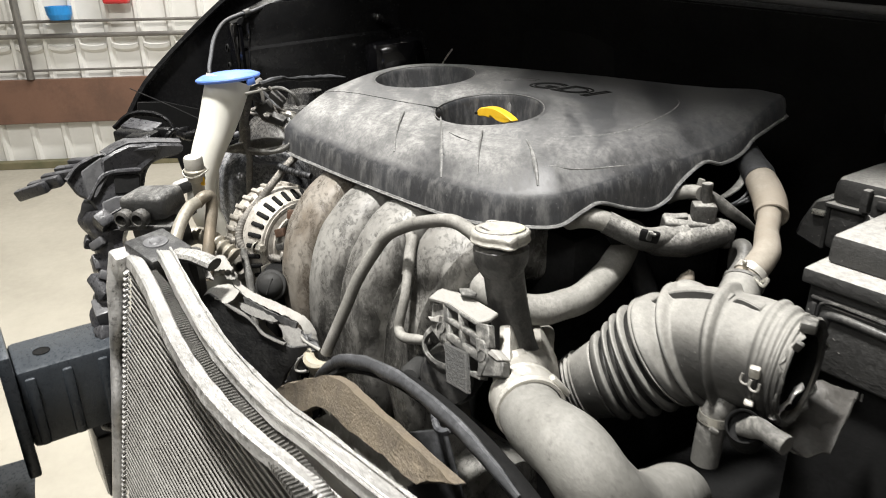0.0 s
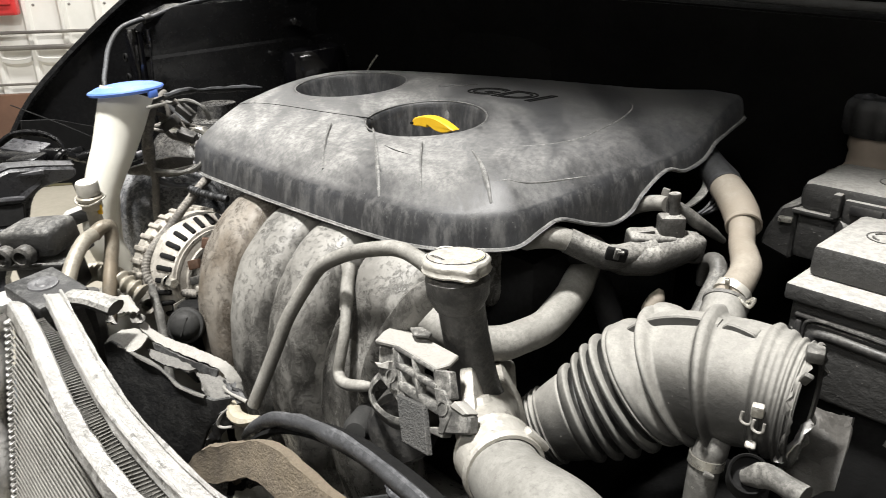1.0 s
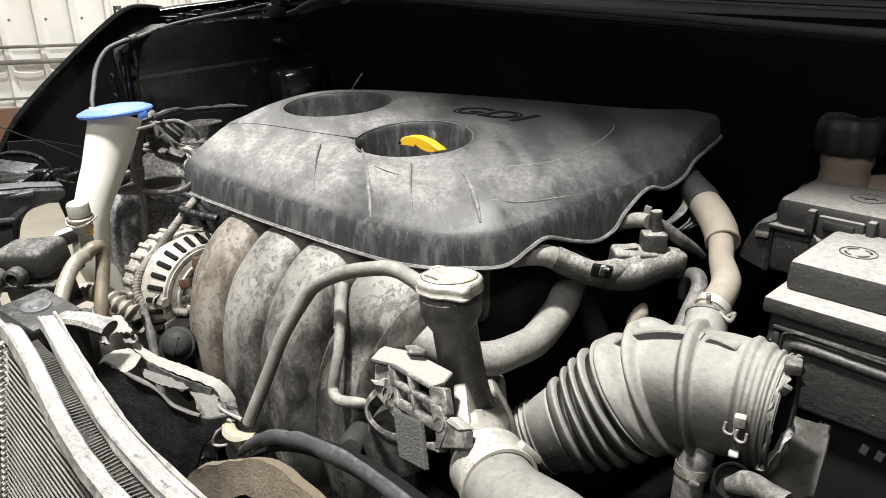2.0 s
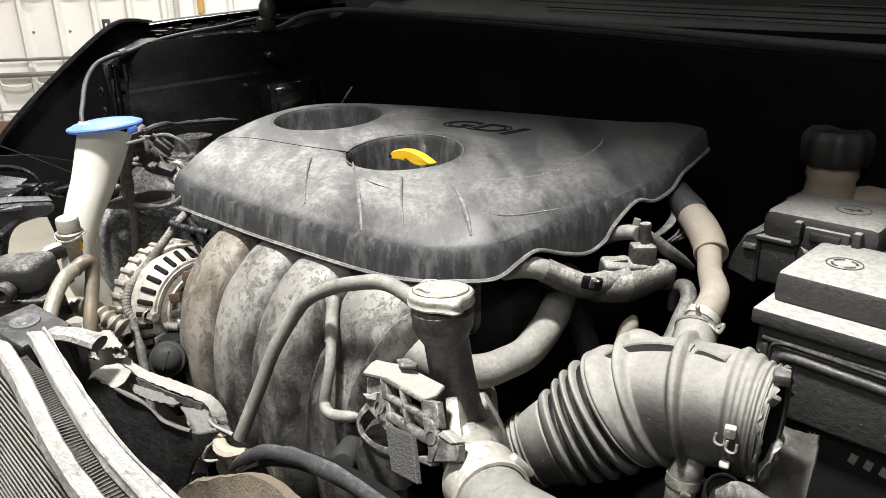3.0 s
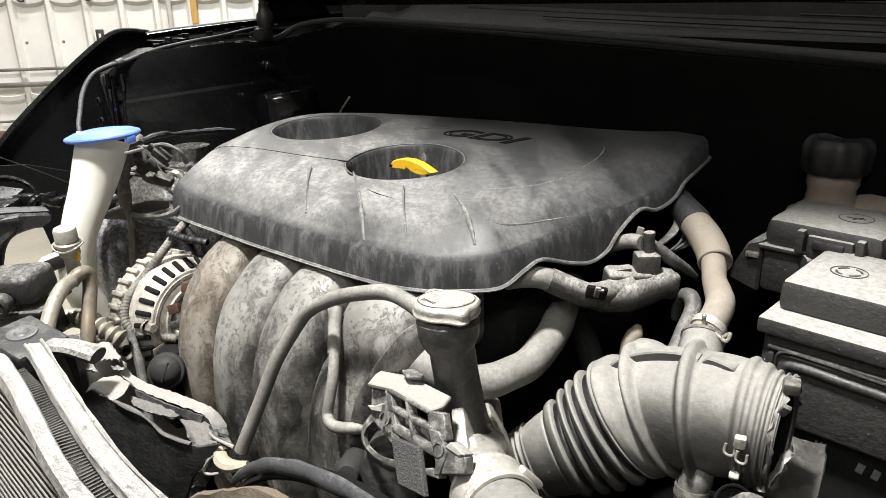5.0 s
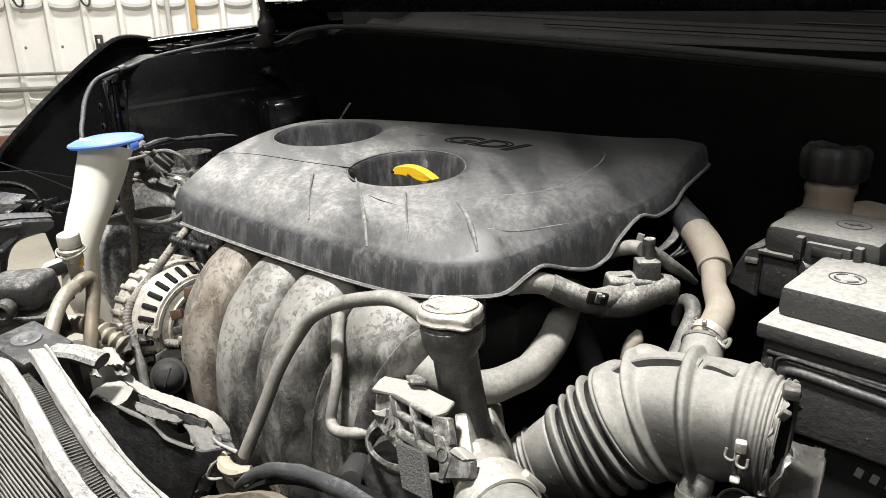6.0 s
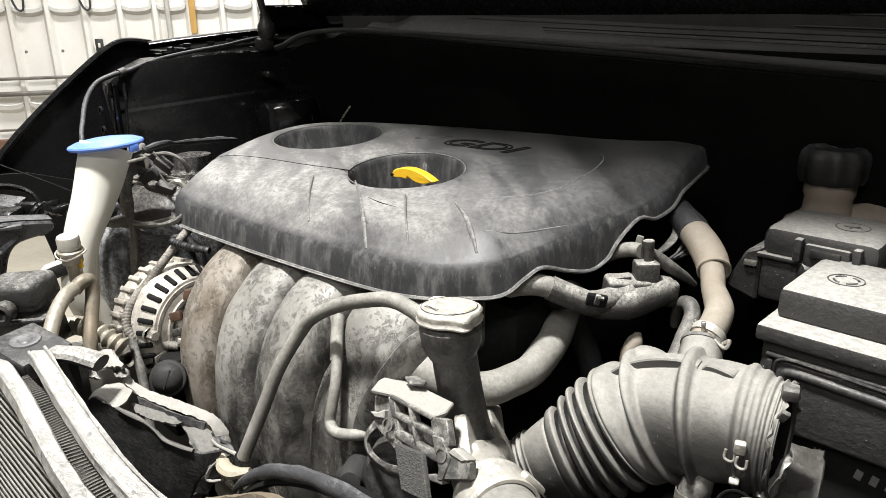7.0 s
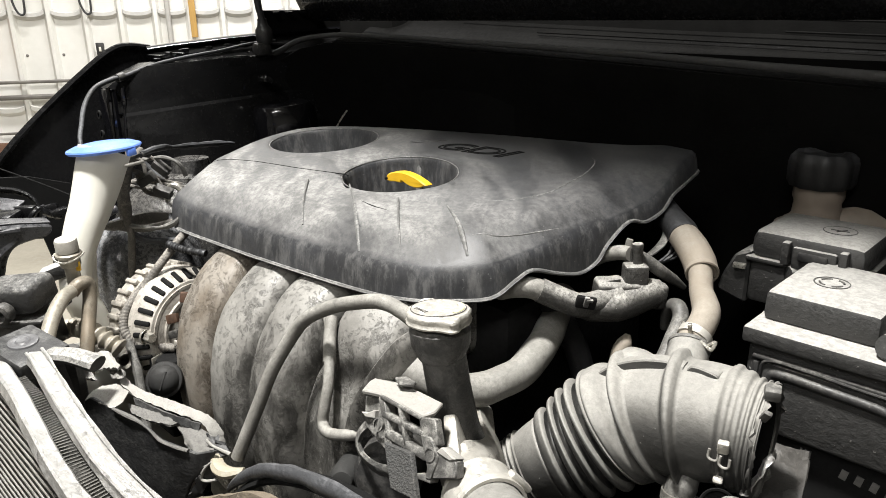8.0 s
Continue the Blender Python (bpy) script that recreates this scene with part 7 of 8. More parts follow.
def build_duct():
    duct = thing("air_intake_duct", (-0.22, 0.50, 0.80), "dusty grey rubber bellows duct torn open at its end", "air duct")
    # stations along the duct: middle, the way the ring faces, crest radius
    stations = [((-0.3594, 0.5048, 0.7782), (0.66, 0.55, 0.51), 0.0340), ((-0.3408, 0.5046, 0.7943), (0.68, 0.53, 0.50), 0.0380), ((-0.3159, 0.5150, 0.8150), (0.69, 0.535, 0.48), 0.0460),
                ((-0.3012, 0.5154, 0.8290), (0.68, 0.53, 0.50), 0.0500), ((-0.2889, 0.5156, 0.8413), (0.66, 0.52, 0.54), 0.0525), ((-0.2766, 0.5191, 0.8536), (0.65, 0.46, 0.60), 0.0545),
                ((-0.2639, 0.5269, 0.8649), (0.68, 0.35, 0.64), 0.0555), ((-0.2440, 0.5405, 0.8760), (0.80, 0.26, 0.54), 0.0562), ((-0.2079, 0.5415, 0.8882), (0.953, 0.20, 0.23), 0.0545),
                ((-0.1719, 0.5410, 0.8966), (0.981, 0.19, 0.06), 0.0512), ((-0.1492, 0.5360, 0.8982), (0.987, 0.155, 0.02), 0.0466), ((-0.1400, 0.5345, 0.8990), (0.99, 0.14, 0.01), 0.0462)]
    per = 26
    mids = spline([q[0] for q in stations], per)
    faces_to = [q.normalized() for q in spline([q[1] for q in stations], per)]
    crest = list(np.interp(np.linspace(0, len(stations) - 1, len(mids)), range(len(stations)), [q[2] for q in stations]))

    def profile(u):
        """How far the skin lies under the crest radius at station u."""
        if u < 1.0:      # thin ribs at the narrow end
            return -0.0032 * (1 - math.exp(-((u * 3 - round(u * 3)) / 0.26) ** 4))
        if u < 1.75:
            return -0.0030
        if u < 6.0:      # deep folds
            return -0.0135 * (1 - math.exp(-((u - round(u)) / 0.30) ** 4))
        for at, wide, drop in ((6.25, 0.36, 0.0), (7.0, 0.13, 0.0040), (8.0, 0.11, 0.0040), (9.10, 0.10, -0.0006), (9.50, 0.13, -0.0008), (9.90, 0.10, -0.0004), (10.35, 0.12, 0.0), (10.9, 0.12, 0.0006)):
            if abs(u - at) < wide * 1.45:
                low = -0.0080 if u < 7.0 else (-0.0042 if u < 8.95 else -0.0028)
                return drop + (low - drop) * (1 - math.exp(-((u - at) / wide) ** 4))
        return -0.0080 if u < 7.0 else (-0.0042 if u < 8.95 else -0.0028)

    bm, rings, deep, seg = bmesh.new(), [], [], 72
    for i, (q, n, r) in enumerate(zip(mids, faces_to, crest)):
        u = i / per
        side = n.cross(Vector((0, 0, 1))).normalized()
        over = side.cross(n)
        ring = []
        for k in range(seg):
            a = 2 * math.pi * k / seg
            w = 0.0007 * noise.noise(Vector((math.cos(a) * 2, math.sin(a) * 2, u * 2)))
            p = q + (side * math.cos(a) + over * math.sin(a)) * (r + profile(u) + w)
            if i == len(mids) - 1:
                p += n * (0.009 * noise.noise(Vector((k * 0.28, 3.1, 0))) + 0.003 * noise.noise(Vector((k * 0.9, 7.7, 0))))
            ring.append(bm.verts.new(p))
        rings.append(ring)
        # deep parts of the folds take the darker rubber, their shade in its colour
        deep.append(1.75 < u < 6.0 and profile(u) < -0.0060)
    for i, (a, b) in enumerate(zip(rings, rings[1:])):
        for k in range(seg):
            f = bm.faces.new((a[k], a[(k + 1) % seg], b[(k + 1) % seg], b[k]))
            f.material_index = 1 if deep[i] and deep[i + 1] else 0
    bmesh.ops.recalc_face_normals(bm, faces=bm.faces)
    bm.normal_update()
    bmesh.ops.solidify(bm, geom=bm.faces[:], thickness=0.0022)
    bell = part("bellows", bm, M_DUCT, duct, angle=60)
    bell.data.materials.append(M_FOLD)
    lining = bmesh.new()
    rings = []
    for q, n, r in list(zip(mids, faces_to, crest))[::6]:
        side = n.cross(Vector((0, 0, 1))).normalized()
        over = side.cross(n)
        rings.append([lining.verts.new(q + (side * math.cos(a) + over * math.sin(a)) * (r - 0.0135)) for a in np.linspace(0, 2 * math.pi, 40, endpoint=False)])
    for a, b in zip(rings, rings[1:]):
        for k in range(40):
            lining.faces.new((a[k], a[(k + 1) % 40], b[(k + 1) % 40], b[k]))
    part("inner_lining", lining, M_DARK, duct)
    # flat rib along the top, broken at the second ring
    part("spine", rib_sweep([(-0.286, 0.523, 0.899), (-0.276, 0.526, 0.911), (-0.262, 0.529, 0.922), (-0.239, 0.532, 0.932), (-0.210, 0.535, 0.938)], 0.011, 0.006), M_DUCT, duct)
    part("spine", rib_sweep([(-0.206, 0.535, 0.9375), (-0.197, 0.535, 0.939), (-0.186, 0.533, 0.9395), (-0.179, 0.533, 0.938)], 0.011, 0.005), M_DUCT, duct)
    part("hump", lathe([(0.0255, -0.022), (0.0250, -0.008), (0.0225, 0.001), (0.0175, 0.008), (0.010, 0.0115), (0, 0.0125)], pose(-0.261, 0.555, 0.9135, -8, 14, 0), 32), M_DUCT, duct)
    part("spigot", tube([(-0.222, 0.558, 0.904), (-0.226, 0.570, 0.918), (-0.2295, 0.580, 0.9265), (-0.2310, 0.585, 0.930)], [0.022, 0.0195, 0.0180, 0.0178], 28, 6), M_DUCT, duct)
    part("spigot_lip", tube([(-0.2308, 0.5845, 0.9296), (-0.2316, 0.5870, 0.9312)], 0.0188, 28, 3), M_RUBG, duct)
    # strap blocks and hooks on the cuff
    part("cuff_clip", block(pose(-0.1545, 0.4885, 0.910, 12, 0, 20), (0.0085, 0.006, 0.0105), 0.0018), M_CAP, duct, "pale plastic clip")
    part("cuff_clip", block(pose(*CUFF_LOW, 50, 0, 20), (0.0075, 0.006, 0.0085), 0.0018), M_CAP, duct, "pale plastic clip")
    for q in ((-0.1610, 0.4890, 0.9010), (-0.1510, 0.4855, 0.9010)):
        part("cuff_hook", tube([Vector(q) + Vector(d) for d in ((-0.0035, 0, 0.003), (-0.0035, -0.0015, -0.003), (0.0, -0.002, -0.0045), (0.0035, -0.0015, -0.003), (0.0035, 0, 0.003))], 0.0011, 8, 5), M_HOSE, duct)
    part("cuff_tab", block(pose(-0.1365, 0.522, 0.948, 10, 0, 20), (0.012, 0.012, 0.010), 0.0025), M_RUBG, duct)
    part("cuff_tooth", block(pose(-0.134, 0.505, 0.937, 30, 20, 20), (0.006, 0.004, 0.012), 0.0012), M_RUBG, duct)
    foil = []
    for q, r in zip(spline(FOIL[0], 5), spline(FOIL[1], 5)):
        foil.append([tuple(q.lerp(r, k / 5) + noise.noise_vector(q.lerp(r, k / 5) * 160) * 0.004) for k in range(6)])
    part("torn_foil", sheet(foil, 0.0008), M_ALU, duct, "bright torn foil")
    lp = thing("lower_pipe", (-0.19, 0.50, 0.75), "small dusty rubber pipe with a worm clamp under the duct", "pipe")
    part("pipe", tube([(-0.188, 0.512, 0.858), (-0.190, 0.508, 0.850), (-0.192, 0.505, 0.838), (-0.192, 0.502, 0.822), (-0.191, 0.499, 0.795)], [0.010, 0.0125, 0.0120, 0.0120, 0.0120], 18, 5), M_RUBG, lp)
    part("clamp", lathe([(0.0122, -0.004), (0.0136, -0.004), (0.0136, 0.004), (0.0122, 0.004)], along((-0.192, 0.505, 0.839), (-0.192, 0.502, 0.822)), 28), M_STEEL, lp, "slotted worm clamp")
    part("clamp_screw", block(pose(-0.183, 0.492, 0.836, 0, 20, 30), (0.008, 0.004, 0.005), 0.0015), M_RUBG, lp)
    har = thing("torn_harness", (-0.1260, 0.4600, 0.8850), "torn dusty harness and bent pipe under the air duct", "cable")
    part("sheath", tube([(-0.1490, 0.4700, 0.8670), (-0.1390, 0.4680, 0.8750), (-0.1290, 0.4660, 0.8800), (-0.1190, 0.4640, 0.8810), (-0.1070, 0.4600, 0.8810)], [0.006, 0.008, 0.007, 0.007, 0.007], 12, 8, squash=0.7, wobble=0.006), M_RUBG, har)
    part("socket", lathe([(0.0118, -0.03), (0.0118, 0.001), (0.0130, 0.002), (0.0140, 0.0), (0.0140, -0.05)], along((-0.146, 0.470, 0.872), (-0.127, 0.425, 0.917)), 28), M_DARK, har, "black socket ring")
    part("socket_hole", lathe([(0, -0.006), (0.0119, -0.006), (0.0119, -0.010)], along((-0.146, 0.470, 0.872), (-0.127, 0.425, 0.917)), 28), M_DARK, har)


build_filler()
build_bracket()
build_hoses()
build_duct()


# ---- battery and fuse boxes ----
def symbol(name, m, r, parent, material, arcs=False):
    bm = lathe([(r * 0.93, 0), (r, 0), (r, 0.0010), (r * 0.93, 0.0010)], m, 32)
    ring = part(name, bm, material, parent)
    if arcs:      # four short arcs that chase one another
        for k in range(4):
            line = [m @ Vector((r * 0.66 * math.cos(a), r * 0.66 * math.sin(a), 0.0004)) for a in np.linspace(k * math.pi / 2 + 0.25, k * math.pi / 2 + 1.25, 6)]
            part("symbol_arc", tube(line, r * 0.07, 6, 2), material, parent)
        return ring
    part("symbol_bar", block(m @ pose(0, 0, 0.0005), (r * 1.1, r * 0.10, 0.0010), 0), material, parent)
    part("symbol_bar", block(m @ pose(r * 0.1, 0, 0.0006, 0, 0, 60), (r * 0.8, r * 0.09, 0.0010), 0), material, parent)
    return ring


def build_battery():
    bat = thing("battery_box", (-0.08, 0.75, 0.74), "dusty black battery box with a raised lid", "battery box")
    part("body", crate((-0.207, 0.657, 0.832), (0.12, 0.84, 0.922), 0.006), M_BOX, bat)
    part("front_panel", crate((-0.192, 0.652, 0.838), (0.12, 0.6565, 0.905), 0.002), M_BOX, bat)
    part("panel_bead", tube([(-0.19, 0.653, 0.84), (-0.191, 0.652, 0.89), (-0.185, 0.651, 0.908), (-0.15, 0.651, 0.909), (-0.1, 0.651, 0.907), (0.0, 0.651, 0.905), (0.12, 0.651, 0.90)], 0.0017, 8, 6), M_PLASTIC, bat)
    part("front_bead", crate((-0.200, 0.6505, 0.9070), (0.12, 0.6575, 0.9110), 0.0018), M_PLASTIC, bat)
    part("front_bead", crate((-0.1985, 0.6500, 0.838), (-0.1925, 0.6575, 0.905), 0.0025), M_PLASTIC, bat)
    part("front_emboss", tube([(-0.182, 0.6535, 0.850), (-0.182, 0.6535, 0.888), (-0.174, 0.6530, 0.897), (-0.13, 0.6530, 0.896), (-0.09, 0.6530, 0.894), (-0.078, 0.6535, 0.888)], [0.003, 0.0045, 0.005, 0.005, 0.005, 0.004], 12, 6), M_PLASTIC, bat)
    part("flange", crate((-0.211, 0.649, 0.921), (0.12, 0.845, 0.9365), 0.003), M_BOX, bat)
    lid = part("lid_block", crate((-0.205, 0.676, 0.936), (-0.106, 0.80, 0.9655), 0.006, taper=0.985), M_BOX, bat)
    symbol("moulded_ring", pose(-0.165, 0.735, 0.9652), 0.016, lid, M_PLASTIC, True)
    lid2 = part("lid_block", crate((-0.092, 0.672, 0.936), (0.06, 0.80, 0.963), 0.005, taper=0.985), M_BOX, bat)
    part("terminal", lathe([(0, 0.012), (0.010, 0.012), (0.014, 0.004), (0.014, -0.004)], pose(-0.092, 0.668, 0.945, 70, 0, -30), 20), M_BOX, bat)
    symbol("moulded_ring", pose(-0.070, 0.735, 0.963), 0.016, lid2, M_PLASTIC, True)
    case = thing("battery_case", (-0.08, 0.72, 0.60), "black battery case with grey lettering bars under its box", "battery")
    part("case", crate((-0.200, 0.668, 0.60), (0.12, 0.83, 0.831), 0.004), M_DARK, case)
    for k in range(8):
        part("print_bar", block(pose(-0.112 + 0.0125 * k, 0.6672, 0.813 - 0.0006 * k, 0, 12, 0), (0.0060, 0.0012, 0.0095), 0), M_PRINT, case)
    for k in range(3):
        part("print_bar", block(pose(-0.150 + 0.004 * k, 0.6672, 0.820), (0.0016, 0.0012, 0.008), 0), M_PRINT, case)
    wrap = thing("insulation_flap", (-0.14, 0.60, 0.76), "creased black insulation flap below the battery box", "flap")
    cross = [spline(r, 6) for r in ([(-0.1730, 0.6000, 0.8310), (-0.1600, 0.6200, 0.8360), (-0.1360, 0.6400, 0.8340)], [(-0.1620, 0.5700, 0.8230), (-0.1450, 0.5850, 0.8240), (-0.1250, 0.6000, 0.8370)], [(-0.1530, 0.5400, 0.8120), (-0.1320, 0.5500, 0.8120), (-0.1180, 0.5650, 0.8140)])]
    rows = []
    for line in zip(*cross):
        rows.append([tuple(q + Vector((0, 0, 0.022 * abs(noise.noise(q * 30)) + 0.006 * abs(noise.noise(q * 80))))) for q in spline(list(line), 8)])
    part("sheet", sheet(rows, 0.002), M_CREASE, wrap)

    fuse = thing("fuse_box", (-0.21, 0.83, 0.90), "dusty black fuse box with a latched lid", "fuse box")
    part("body", crate((-0.268, 0.80, 0.90), (-0.155, 0.90, 0.952), 0.006), M_BOX, fuse)
    lid = part("lid", crate((-0.270, 0.797, 0.952), (-0.152, 0.905, 0.985), 0.011, taper=0.97), M_BOX, fuse)
    part("lid_bead", crate((-0.272, 0.795, 0.949), (-0.15, 0.907, 0.954), 0.002), M_BOX, lid)
    symbol("moulded_ring", pose(-0.195, 0.85, 0.9845), 0.017, lid, M_PLASTIC)
    latch = part("latch", crate((-0.222, 0.789, 0.952), (-0.178, 0.796, 0.976), 0.003), M_BOX, fuse)
    part("latch_grip", crate((-0.215, 0.785, 0.963), (-0.186, 0.790, 0.972), 0.0015), M_PLASTIC, latch)
    for x in (-0.228, -0.172):
        part("latch_lug", crate((x - 0.004, 0.786, 0.955), (x + 0.004, 0.797, 0.98), 0.002), M_BOX, fuse)
    wing = [(-0.302, 0.905), (-0.268, 0.895), (-0.268, 0.96), (-0.285, 0.952), (-0.297, 0.925)]
    part("wing", slab([(x, z) for x, z in wing], 0.08, Matrix(((1, 0, 0, 0), (0, 0, 1, 0.80), (0, 1, 0, 0), (0, 0, 0, 1))), 0.003), M_BOX, fuse)
    part("clip", block(pose(-0.277, 0.797, 0.940, 0, 0, 10), (0.014, 0.006, 0.006), 0.001), M_STEEL, fuse)
    part("nub", lathe([(0, 0.014), (0.008, 0.012), (0.009, 0)], pose(-0.215, 0.80, 0.945, 90, 0, -40), 16), M_BOX, fuse)

    res = thing("brake_reservoir", (-0.235, 0.96, 0.88), "milky brake fluid reservoir with a black screw cap", "reservoir")
    c = (-0.250, 0.945, 0.9605)
    part("tank", lathe([(0, 0.0), (0.045, 0.0), (0.05, -0.02), (0.05, -0.08)], pose(*c), 32), M_AMBER, res)
    part("neck", lathe([(0.036, 0.0), (0.036, 0.006), (0.031, 0.009), (0.0275, 0.014), (0.0265, 0.030), (0.029, 0.036), (0.0285, 0.05), (0, 0.05)], pose(*c), 32), M_AMBER, res)
    part("tank", tube([(-0.235, 0.955, 0.955), (-0.20, 0.975, 0.962), (-0.16, 0.99, 0.95)], [0.024, 0.024, 0.022], 16, 4), M_AMBER, res)
    part("cap", lathe([(0.0, 0.086), (0.020, 0.086), (0.024, 0.090), (0.031, 0.090), (0.036, 0.085), (0.0375, 0.078), (0.037, 0.056), (0.033, 0.049), (0, 0.049)], pose(*c), 48,
                      wave=lambda a, z: 1 + 0.045 * math.sin(9 * a)), M_RUBBER, res, "black screw cap")


M_CREASE = surface("creased_insulation", (0.06, 0.057, 0.052), (0.035, 0.033, 0.03), 0.6, dust=0.6, side_dust=0.2, dust_colour=(0.20, 0.19, 0.175), big=20, bump=0.4)
build_battery()


# ---- washer filler and air-conditioning lines ----
def build_washer():
    w = thing("washer_reservoir", (-0.93, 0.33, 0.55), "milky white washer filler neck with a blue flip cap", "washer reservoir")
    top = Vector((-0.968, 0.384, 1.046))
    line = [top, (-0.966, 0.369, 1.010), (-0.961, 0.353, 0.978), (-0.955, 0.338, 0.954), (-0.949, 0.325, 0.930), (-0.945, 0.316, 0.906), (-0.943, 0.312, 0.87), (-0.945, 0.325, 0.82), (-0.945, 0.335, 0.72)]
    part("neck", tube(line, [0.0325, 0.0300, 0.0265, 0.0240, 0.0218, 0.0205, 0.0200, 0.022, 0.026], 36, 8), M_WHITE, w)
    part("tank", crate((-1.0, 0.27, 0.50), (-0.87, 0.42, 0.79), 0.03), M_WHITE, w)
    part("moulded_rib", tube([(-0.963, 0.350, 0.945), (-0.961, 0.340, 0.910), (-0.956, 0.331, 0.880), (-0.950, 0.326, 0.850), (-0.950, 0.330, 0.80)], [0.003, 0.0085, 0.0120, 0.0135, 0.014], 14, 6), M_WHITE, w)
    ax = Vector((-0.075, -0.045, 1)).normalized()
    m = Matrix.Translation(top) @ ax.to_track_quat("Z", "Y").to_matrix().to_4x4()
    cap = part("cap", lathe([(0, 0.012), (0.02, 0.0115), (0.036, 0.009), (0.046, 0.005), (0.047, 0.003), (0.045, 0.0), (0.041, -0.001), (0, -0.001)], m, 48,
                            wave=lambda a, z: 1 + 0.10 * max(math.cos(a - 4.4), 0) ** 4 + 0.10 * max(math.cos(a - 1.25), 0) ** 6), M_BLUE, w, "blue flip cap")
    part("hinge", block(m @ pose(0.010, 0.048, -0.003, 0, 0, -15), (0.014, 0.005, 0.010), 0.002), M_BLUE, cap)
    part("hinge_tab", block(m @ pose(0.014, 0.052, -0.018, 15, 0, -15), (0.028, 0.006, 0.004), 0.0015), M_HOSE, w)
    ac = thing("air_conditioning_line", (-0.85, 0.27, 0.80), "dull metal air-conditioning pipes with a capped service port", "pipe")
    m = pose(-0.892, 0.294, 0.936, 4, 6, 0)
    part("port", lathe([(0.0085, -0.045), (0.0085, -0.012), (0.012, -0.010), (0.012, 0.002), (0.015, 0.003), (0.015, 0.006), (0.0125, 0.008), (0, 0.008)], m, 24), M_PIPEM, ac)
    part("port_cap", lathe([(0.0115, 0.008), (0.0130, 0.009), (0.0130, 0.022), (0.0118, 0.0245), (0, 0.0245)], m, 24), M_CAP, ac, "pale port cap")
    part("pipe", tube([(-0.867, 0.283, 0.902), (-0.855, 0.268, 0.900), (-0.838, 0.251, 0.890), (-0.822, 0.238, 0.878), (-0.808, 0.228, 0.862), (-0.80, 0.225, 0.82)], 0.0084, 16, 6), M_PIPEM, ac)
    part("pipe", tube([(-0.868, 0.282, 0.899), (-0.868, 0.292, 0.907), (-0.871, 0.303, 0.905), (-0.868, 0.302, 0.888), (-0.858, 0.293, 0.865), (-0.843, 0.282, 0.84), (-0.83, 0.27, 0.80)], 0.0084, 16, 6), M_PIPEB, ac)
    loop = [m @ Vector((0.0170 * math.cos(a), 0.0170 * math.sin(a), 0.002 + 0.002 * math.sin(2 * a))) for a in np.linspace(0, 2 * math.pi, 25)]
    part("wire_clip", tube(loop, 0.0011, 6, 1, caps=False), M_STEEL, ac, "thin wire clip")
    part("tag", block(pose(-0.884, 0.300, 0.925, 0, 0, 40), (0.006, 0.003, 0.012), 0.001), M_YELLOW, ac, "yellow tag")
    cor = thing("corrugated_conduit", (-0.85, 0.30, 0.84), "short corrugated plastic conduit behind the pipes", "cable")
    part("conduit", tube([(-0.940, 0.272, 0.822), (-0.925, 0.280, 0.832), (-0.905, 0.286, 0.841), (-0.880, 0.291, 0.845), (-0.856, 0.296, 0.845), (-0.840, 0.303, 0.838), (-0.826, 0.312, 0.828)], 0.0105, 16, 24, shape=lambda s, a: 0.0022 * math.sin(s * 640)), M_PIPEM, cor)
    hose = thing("washer_hose", (-1.15, 0.5, 1.0), "thin black washer hose looped over the fender apron", "hose")
    part("hose", tube([(-1.03, 0.385, 0.98), (-1.08, 0.393, 1.037), (-1.11, 0.409, 1.064), (-1.14, 0.429, 1.089), (-1.17, 0.458, 1.109), (-1.193, 0.494, 1.118), (-1.203, 0.524, 1.122), (-1.21, 0.560, 1.132), (-1.212, 0.599, 1.140), (-1.214, 0.651, 1.147), (-1.216, 0.707, 1.153), (-1.22, 0.766, 1.162), (-1.225, 0.828, 1.166)],
                      [0.0034, 0.0034, 0.0036, 0.0038, 0.0040, 0.0040, 0.0040, 0.0036, 0.0034, 0.0034, 0.0032, 0.003, 0.003], 12, 6), M_RUBBER, hose)
    part("clip", lathe([(0.0045, -0.006), (0.0068, -0.006), (0.0068, 0.006), (0.0045, 0.006)], along((-1.200, 0.512, 1.1205), (-1.208, 0.548, 1.129)), 16), M_PLASTIC, hose)
    hs = thing("apron_harness", (-1.05, 0.47, 0.88), "dusty wiring harness clipped to the strut tower", "cable")
    part("drop_cable", tube([(-1.028, 0.44, 1.029), (-1.021, 0.43, 1.008), (-1.019, 0.42, 0.986), (-1.011, 0.41, 0.964), (-0.993, 0.405, 0.943), (-0.967, 0.4, 0.936)], 0.0050, 10, 12, shape=lambda s, a: 0.0004 * math.sin(s * 1400 + 2 * a), wobble=0.002), M_HARN, hs, "tape-wrapped sandy branch")
    part("branch", tube([(-0.967, 0.4, 0.938), (-0.938, 0.41, 0.939), (-0.911, 0.42, 0.942), (-0.886, 0.43, 0.952), (-0.88, 0.44, 0.964)], 0.0036, 8, 10, wobble=0.002), M_RUBG, hs)
    part("branch", tube([(-1.048, 0.45, 1.02), (-1.023, 0.46, 1.015), (-0.988, 0.47, 1.021), (-0.962, 0.48, 1.015), (-0.964, 0.49, 0.995)], 0.0030, 8, 10, wobble=0.002), M_RUBG, hs)
    part("branch", tube([(-1.078, 0.47, 1.015), (-1.063, 0.48, 0.995), (-1.037, 0.49, 0.974), (-1.013, 0.5, 0.964)], 0.0026, 8, 10, wobble=0.002), M_RUBBER, hs)
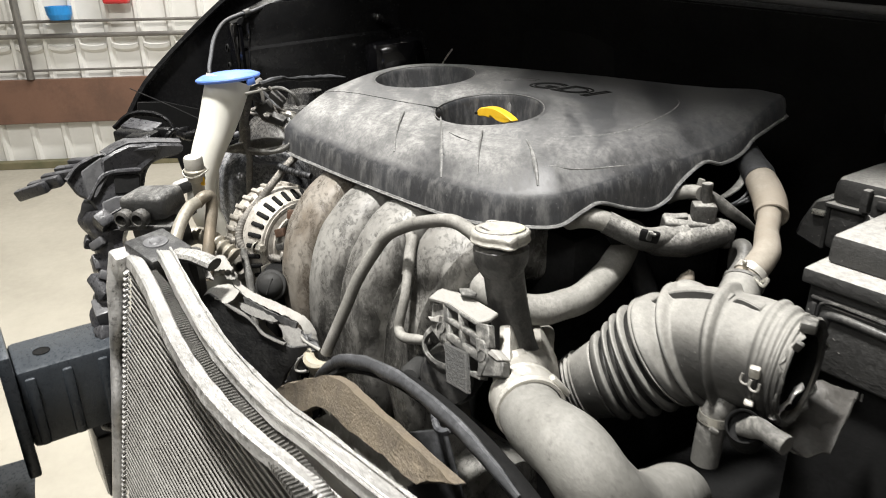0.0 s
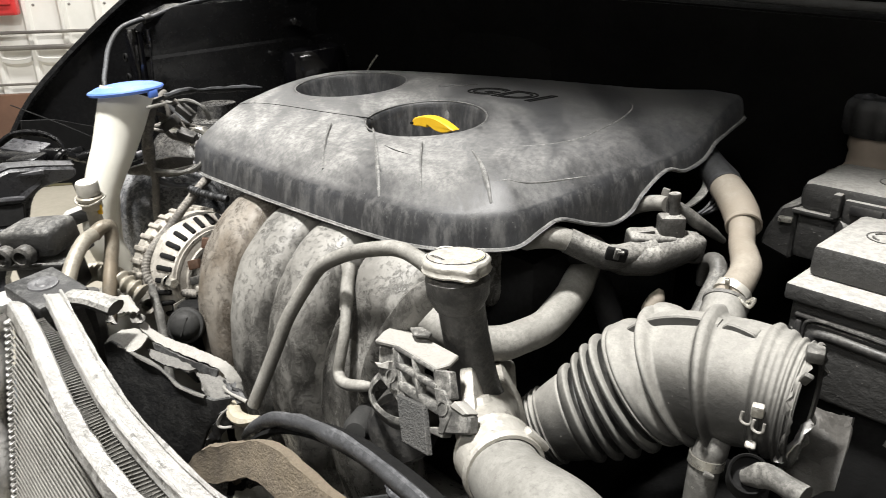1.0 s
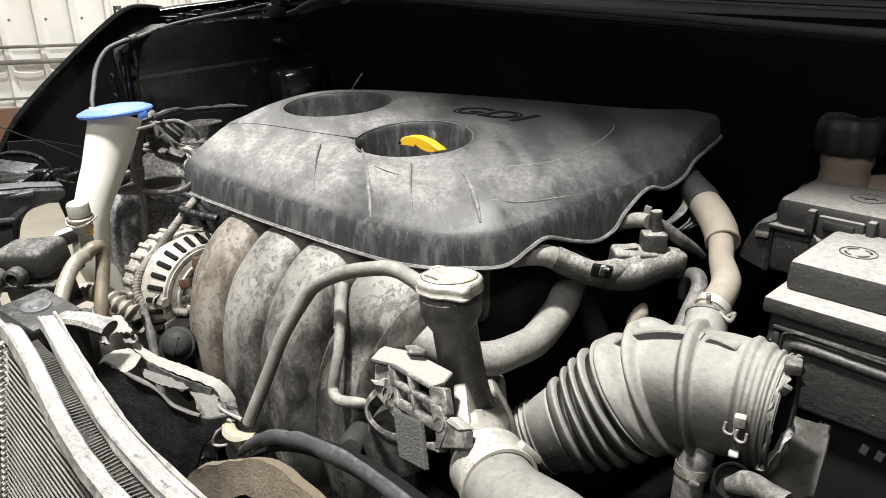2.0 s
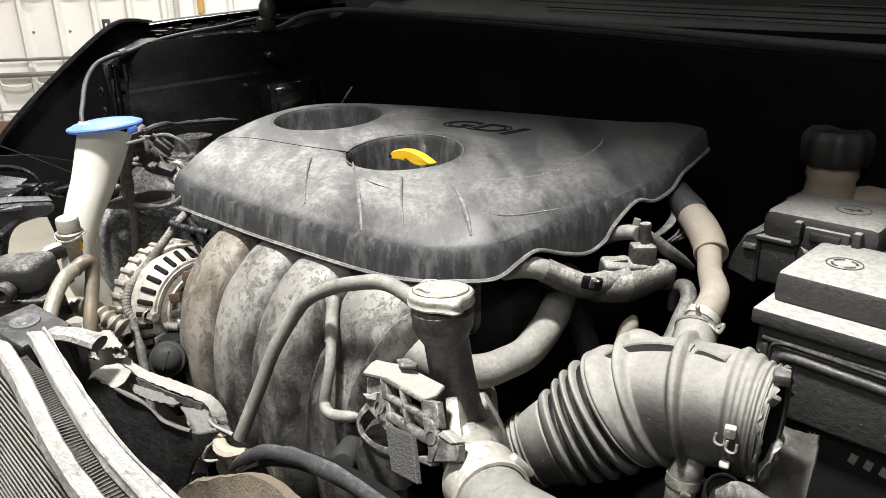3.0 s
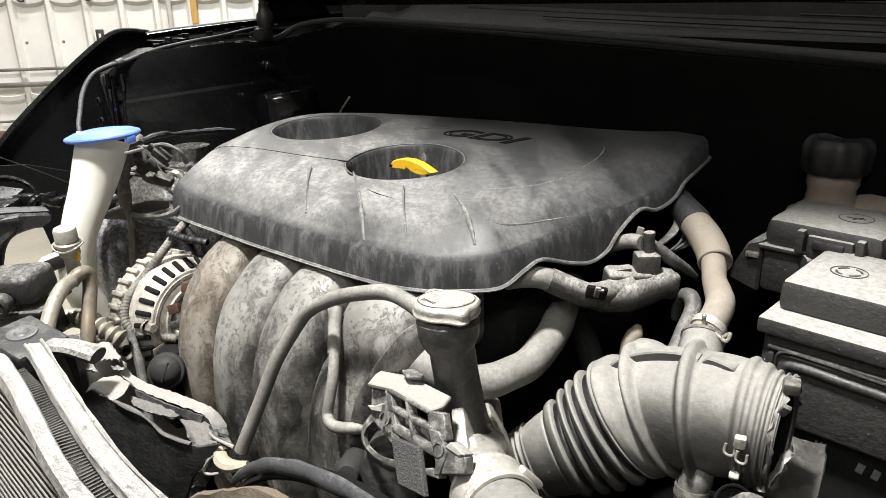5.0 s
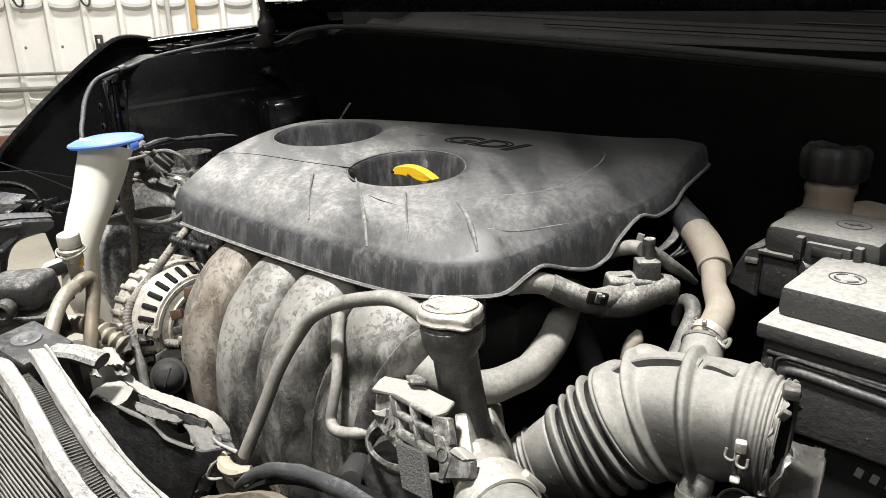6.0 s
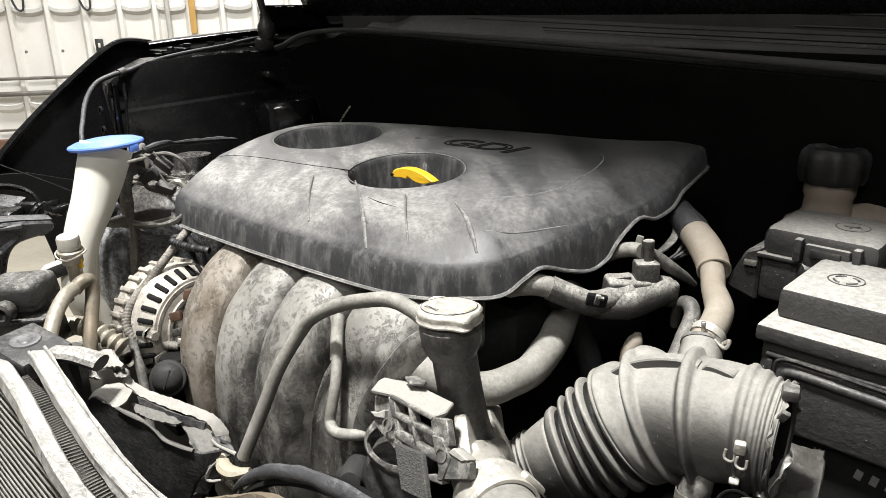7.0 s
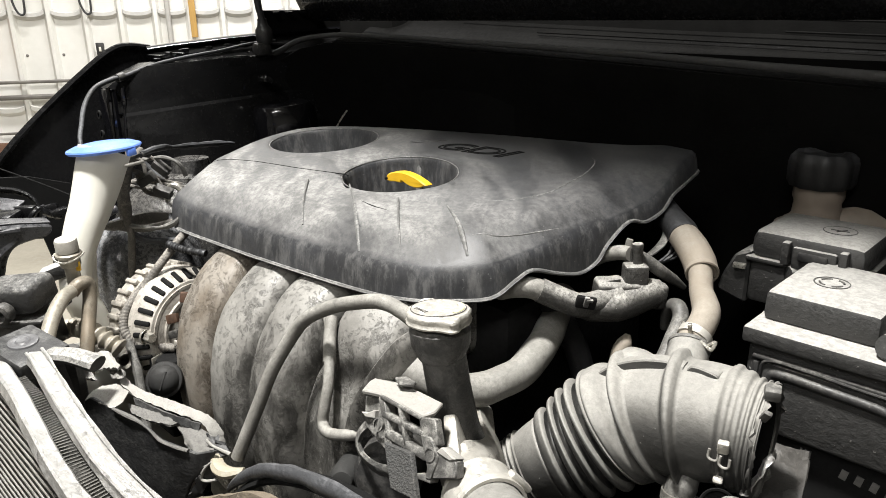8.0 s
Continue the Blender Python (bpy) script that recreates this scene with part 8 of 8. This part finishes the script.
    part("trunk", tube([(-1.0130, 0.4510, 1.0320), (-0.9980, 0.4300, 1.0220), (-0.9890, 0.4150, 1.0030), (-0.9820, 0.4060, 0.9810), (-0.9730, 0.4010, 0.9600), (-0.9680, 0.4000, 0.9390), (-0.9670, 0.4000, 0.9170), (-0.9730, 0.3980, 0.8820), (-0.9790, 0.3940, 0.8300)], [0.005, 0.0062, 0.0064, 0.0062, 0.0060, 0.0058, 0.005, 0.005, 0.005], 12, 7, wobble=0.003), M_HARN, hs)
    part("trunk", tube([(-1.0040, 0.4430, 1.0260), (-1.0230, 0.4780, 1.0280), (-1.0640, 0.5320, 1.0190), (-1.0980, 0.5970, 1.0100), (-1.1120, 0.6550, 1.0030)], [0.006, 0.005, 0.0045, 0.004, 0.003], 10, 10, wobble=0.004), M_RUBBER, hs)
    part("branch", tube([(-0.9720, 0.4000, 0.9340), (-0.9670, 0.4230, 0.9290), (-0.9570, 0.4500, 0.9320), (-0.9480, 0.4720, 0.9360)], 0.0055, 10, 6), M_HARN, hs)
    part("branch", tube([(-0.9740, 0.4040, 0.9270), (-0.9680, 0.4130, 0.9170), (-0.9590, 0.4310, 0.9100), (-0.9430, 0.4650, 0.9080)], 0.0045, 10, 6), M_RUBBER, hs)
    for line in ([(-0.9970, 0.4340, 1.0270), (-0.9920, 0.4420, 1.0160), (-0.9890, 0.4410, 1.0020), (-0.9920, 0.4310, 0.9970)], [(-0.9970, 0.4250, 1.0100), (-0.9920, 0.4360, 1.0040), (-0.9860, 0.4430, 0.9930), (-0.9790, 0.4560, 0.9850)], [(-0.9930, 0.4290, 0.9990), (-0.9880, 0.4430, 0.9990), (-0.9820, 0.4540, 0.9930), (-0.9730, 0.4630, 0.9700)], [(-0.9900, 0.4330, 0.9910), (-0.9850, 0.4380, 0.9770), (-0.9780, 0.4510, 0.9710), (-0.9720, 0.4620, 0.9670)], [(-1.0070, 0.4600, 1.0210), (-1.0010, 0.4690, 1.0110), (-0.9970, 0.4720, 0.9960), (-0.9940, 0.4760, 0.9880)]):
        part("wire", tube(line, 0.0032, 8, 5, wobble=0.001), M_HARN, hs)
    for q, turn in (((-0.999, 0.471, 1.004), 40), ((-0.983, 0.44, 0.995), -30), ((-0.967, 0.455, 0.977), 20)):
        part("connector", block(pose(*q, 20, turn, 40), (0.026, 0.014, 0.013), 0.002), M_PLASTIC, hs)
    part("tape", block(pose(*(-0.983, 0.428, 1.028), 0, -20, 40), (0.028, 0.006, 0.005), 0.0015), M_RUBG, hs)
    rng = random.Random(9)
    for k in range(7):
        a = Vector((-1.05, 0.43 + 0.02 * k / 3, 0.98))
        b = Vector((-1.03 + 0.02 * rng.random(), 0.47 + 0.06 * rng.random(), 0.955 + 0.02 * rng.random()))
        part("wire", tube([a, (a + b) / 2 + Vector((0.02 * rng.random(), 0, 0.02 * rng.random())), b], 0.0026, 8, 5), M_HARN, hs)
    part("clip", block(pose(-1.03, 0.40, 0.925, 0, 0, 30), (0.022, 0.018, 0.010), 0.002), M_HARN, hs)
    eye = thing("lifting_eye", (-0.96, 0.48, 0.94), "bare metal lifting eye beside the engine cover", "bracket")
    c = Vector((-0.975, 0.475, 0.965))
    ring = [c + Vector((0.012 * math.cos(a) * 0.7, 0.012 * math.cos(a) * 0.7, 0.016 * math.sin(a))) for a in np.linspace(-0.6, 3.6, 14)]
    part("ring", tube(ring, 0.0045, 8, 2), M_STEEL, eye)


M_PIPEM = surface("dull_pipe_metal", (0.36, 0.33, 0.27), (0.24, 0.22, 0.18), 0.45, metal=0.3, dust=0.6, side_dust=0.3, dust_colour=(0.52, 0.49, 0.42), big=30)
M_PIPEB = surface("brown_pipe_metal", (0.22, 0.18, 0.13), (0.14, 0.12, 0.09), 0.5, metal=0.2, dust=0.5, side_dust=0.2, dust_colour=(0.42, 0.38, 0.31), big=30)
build_washer()
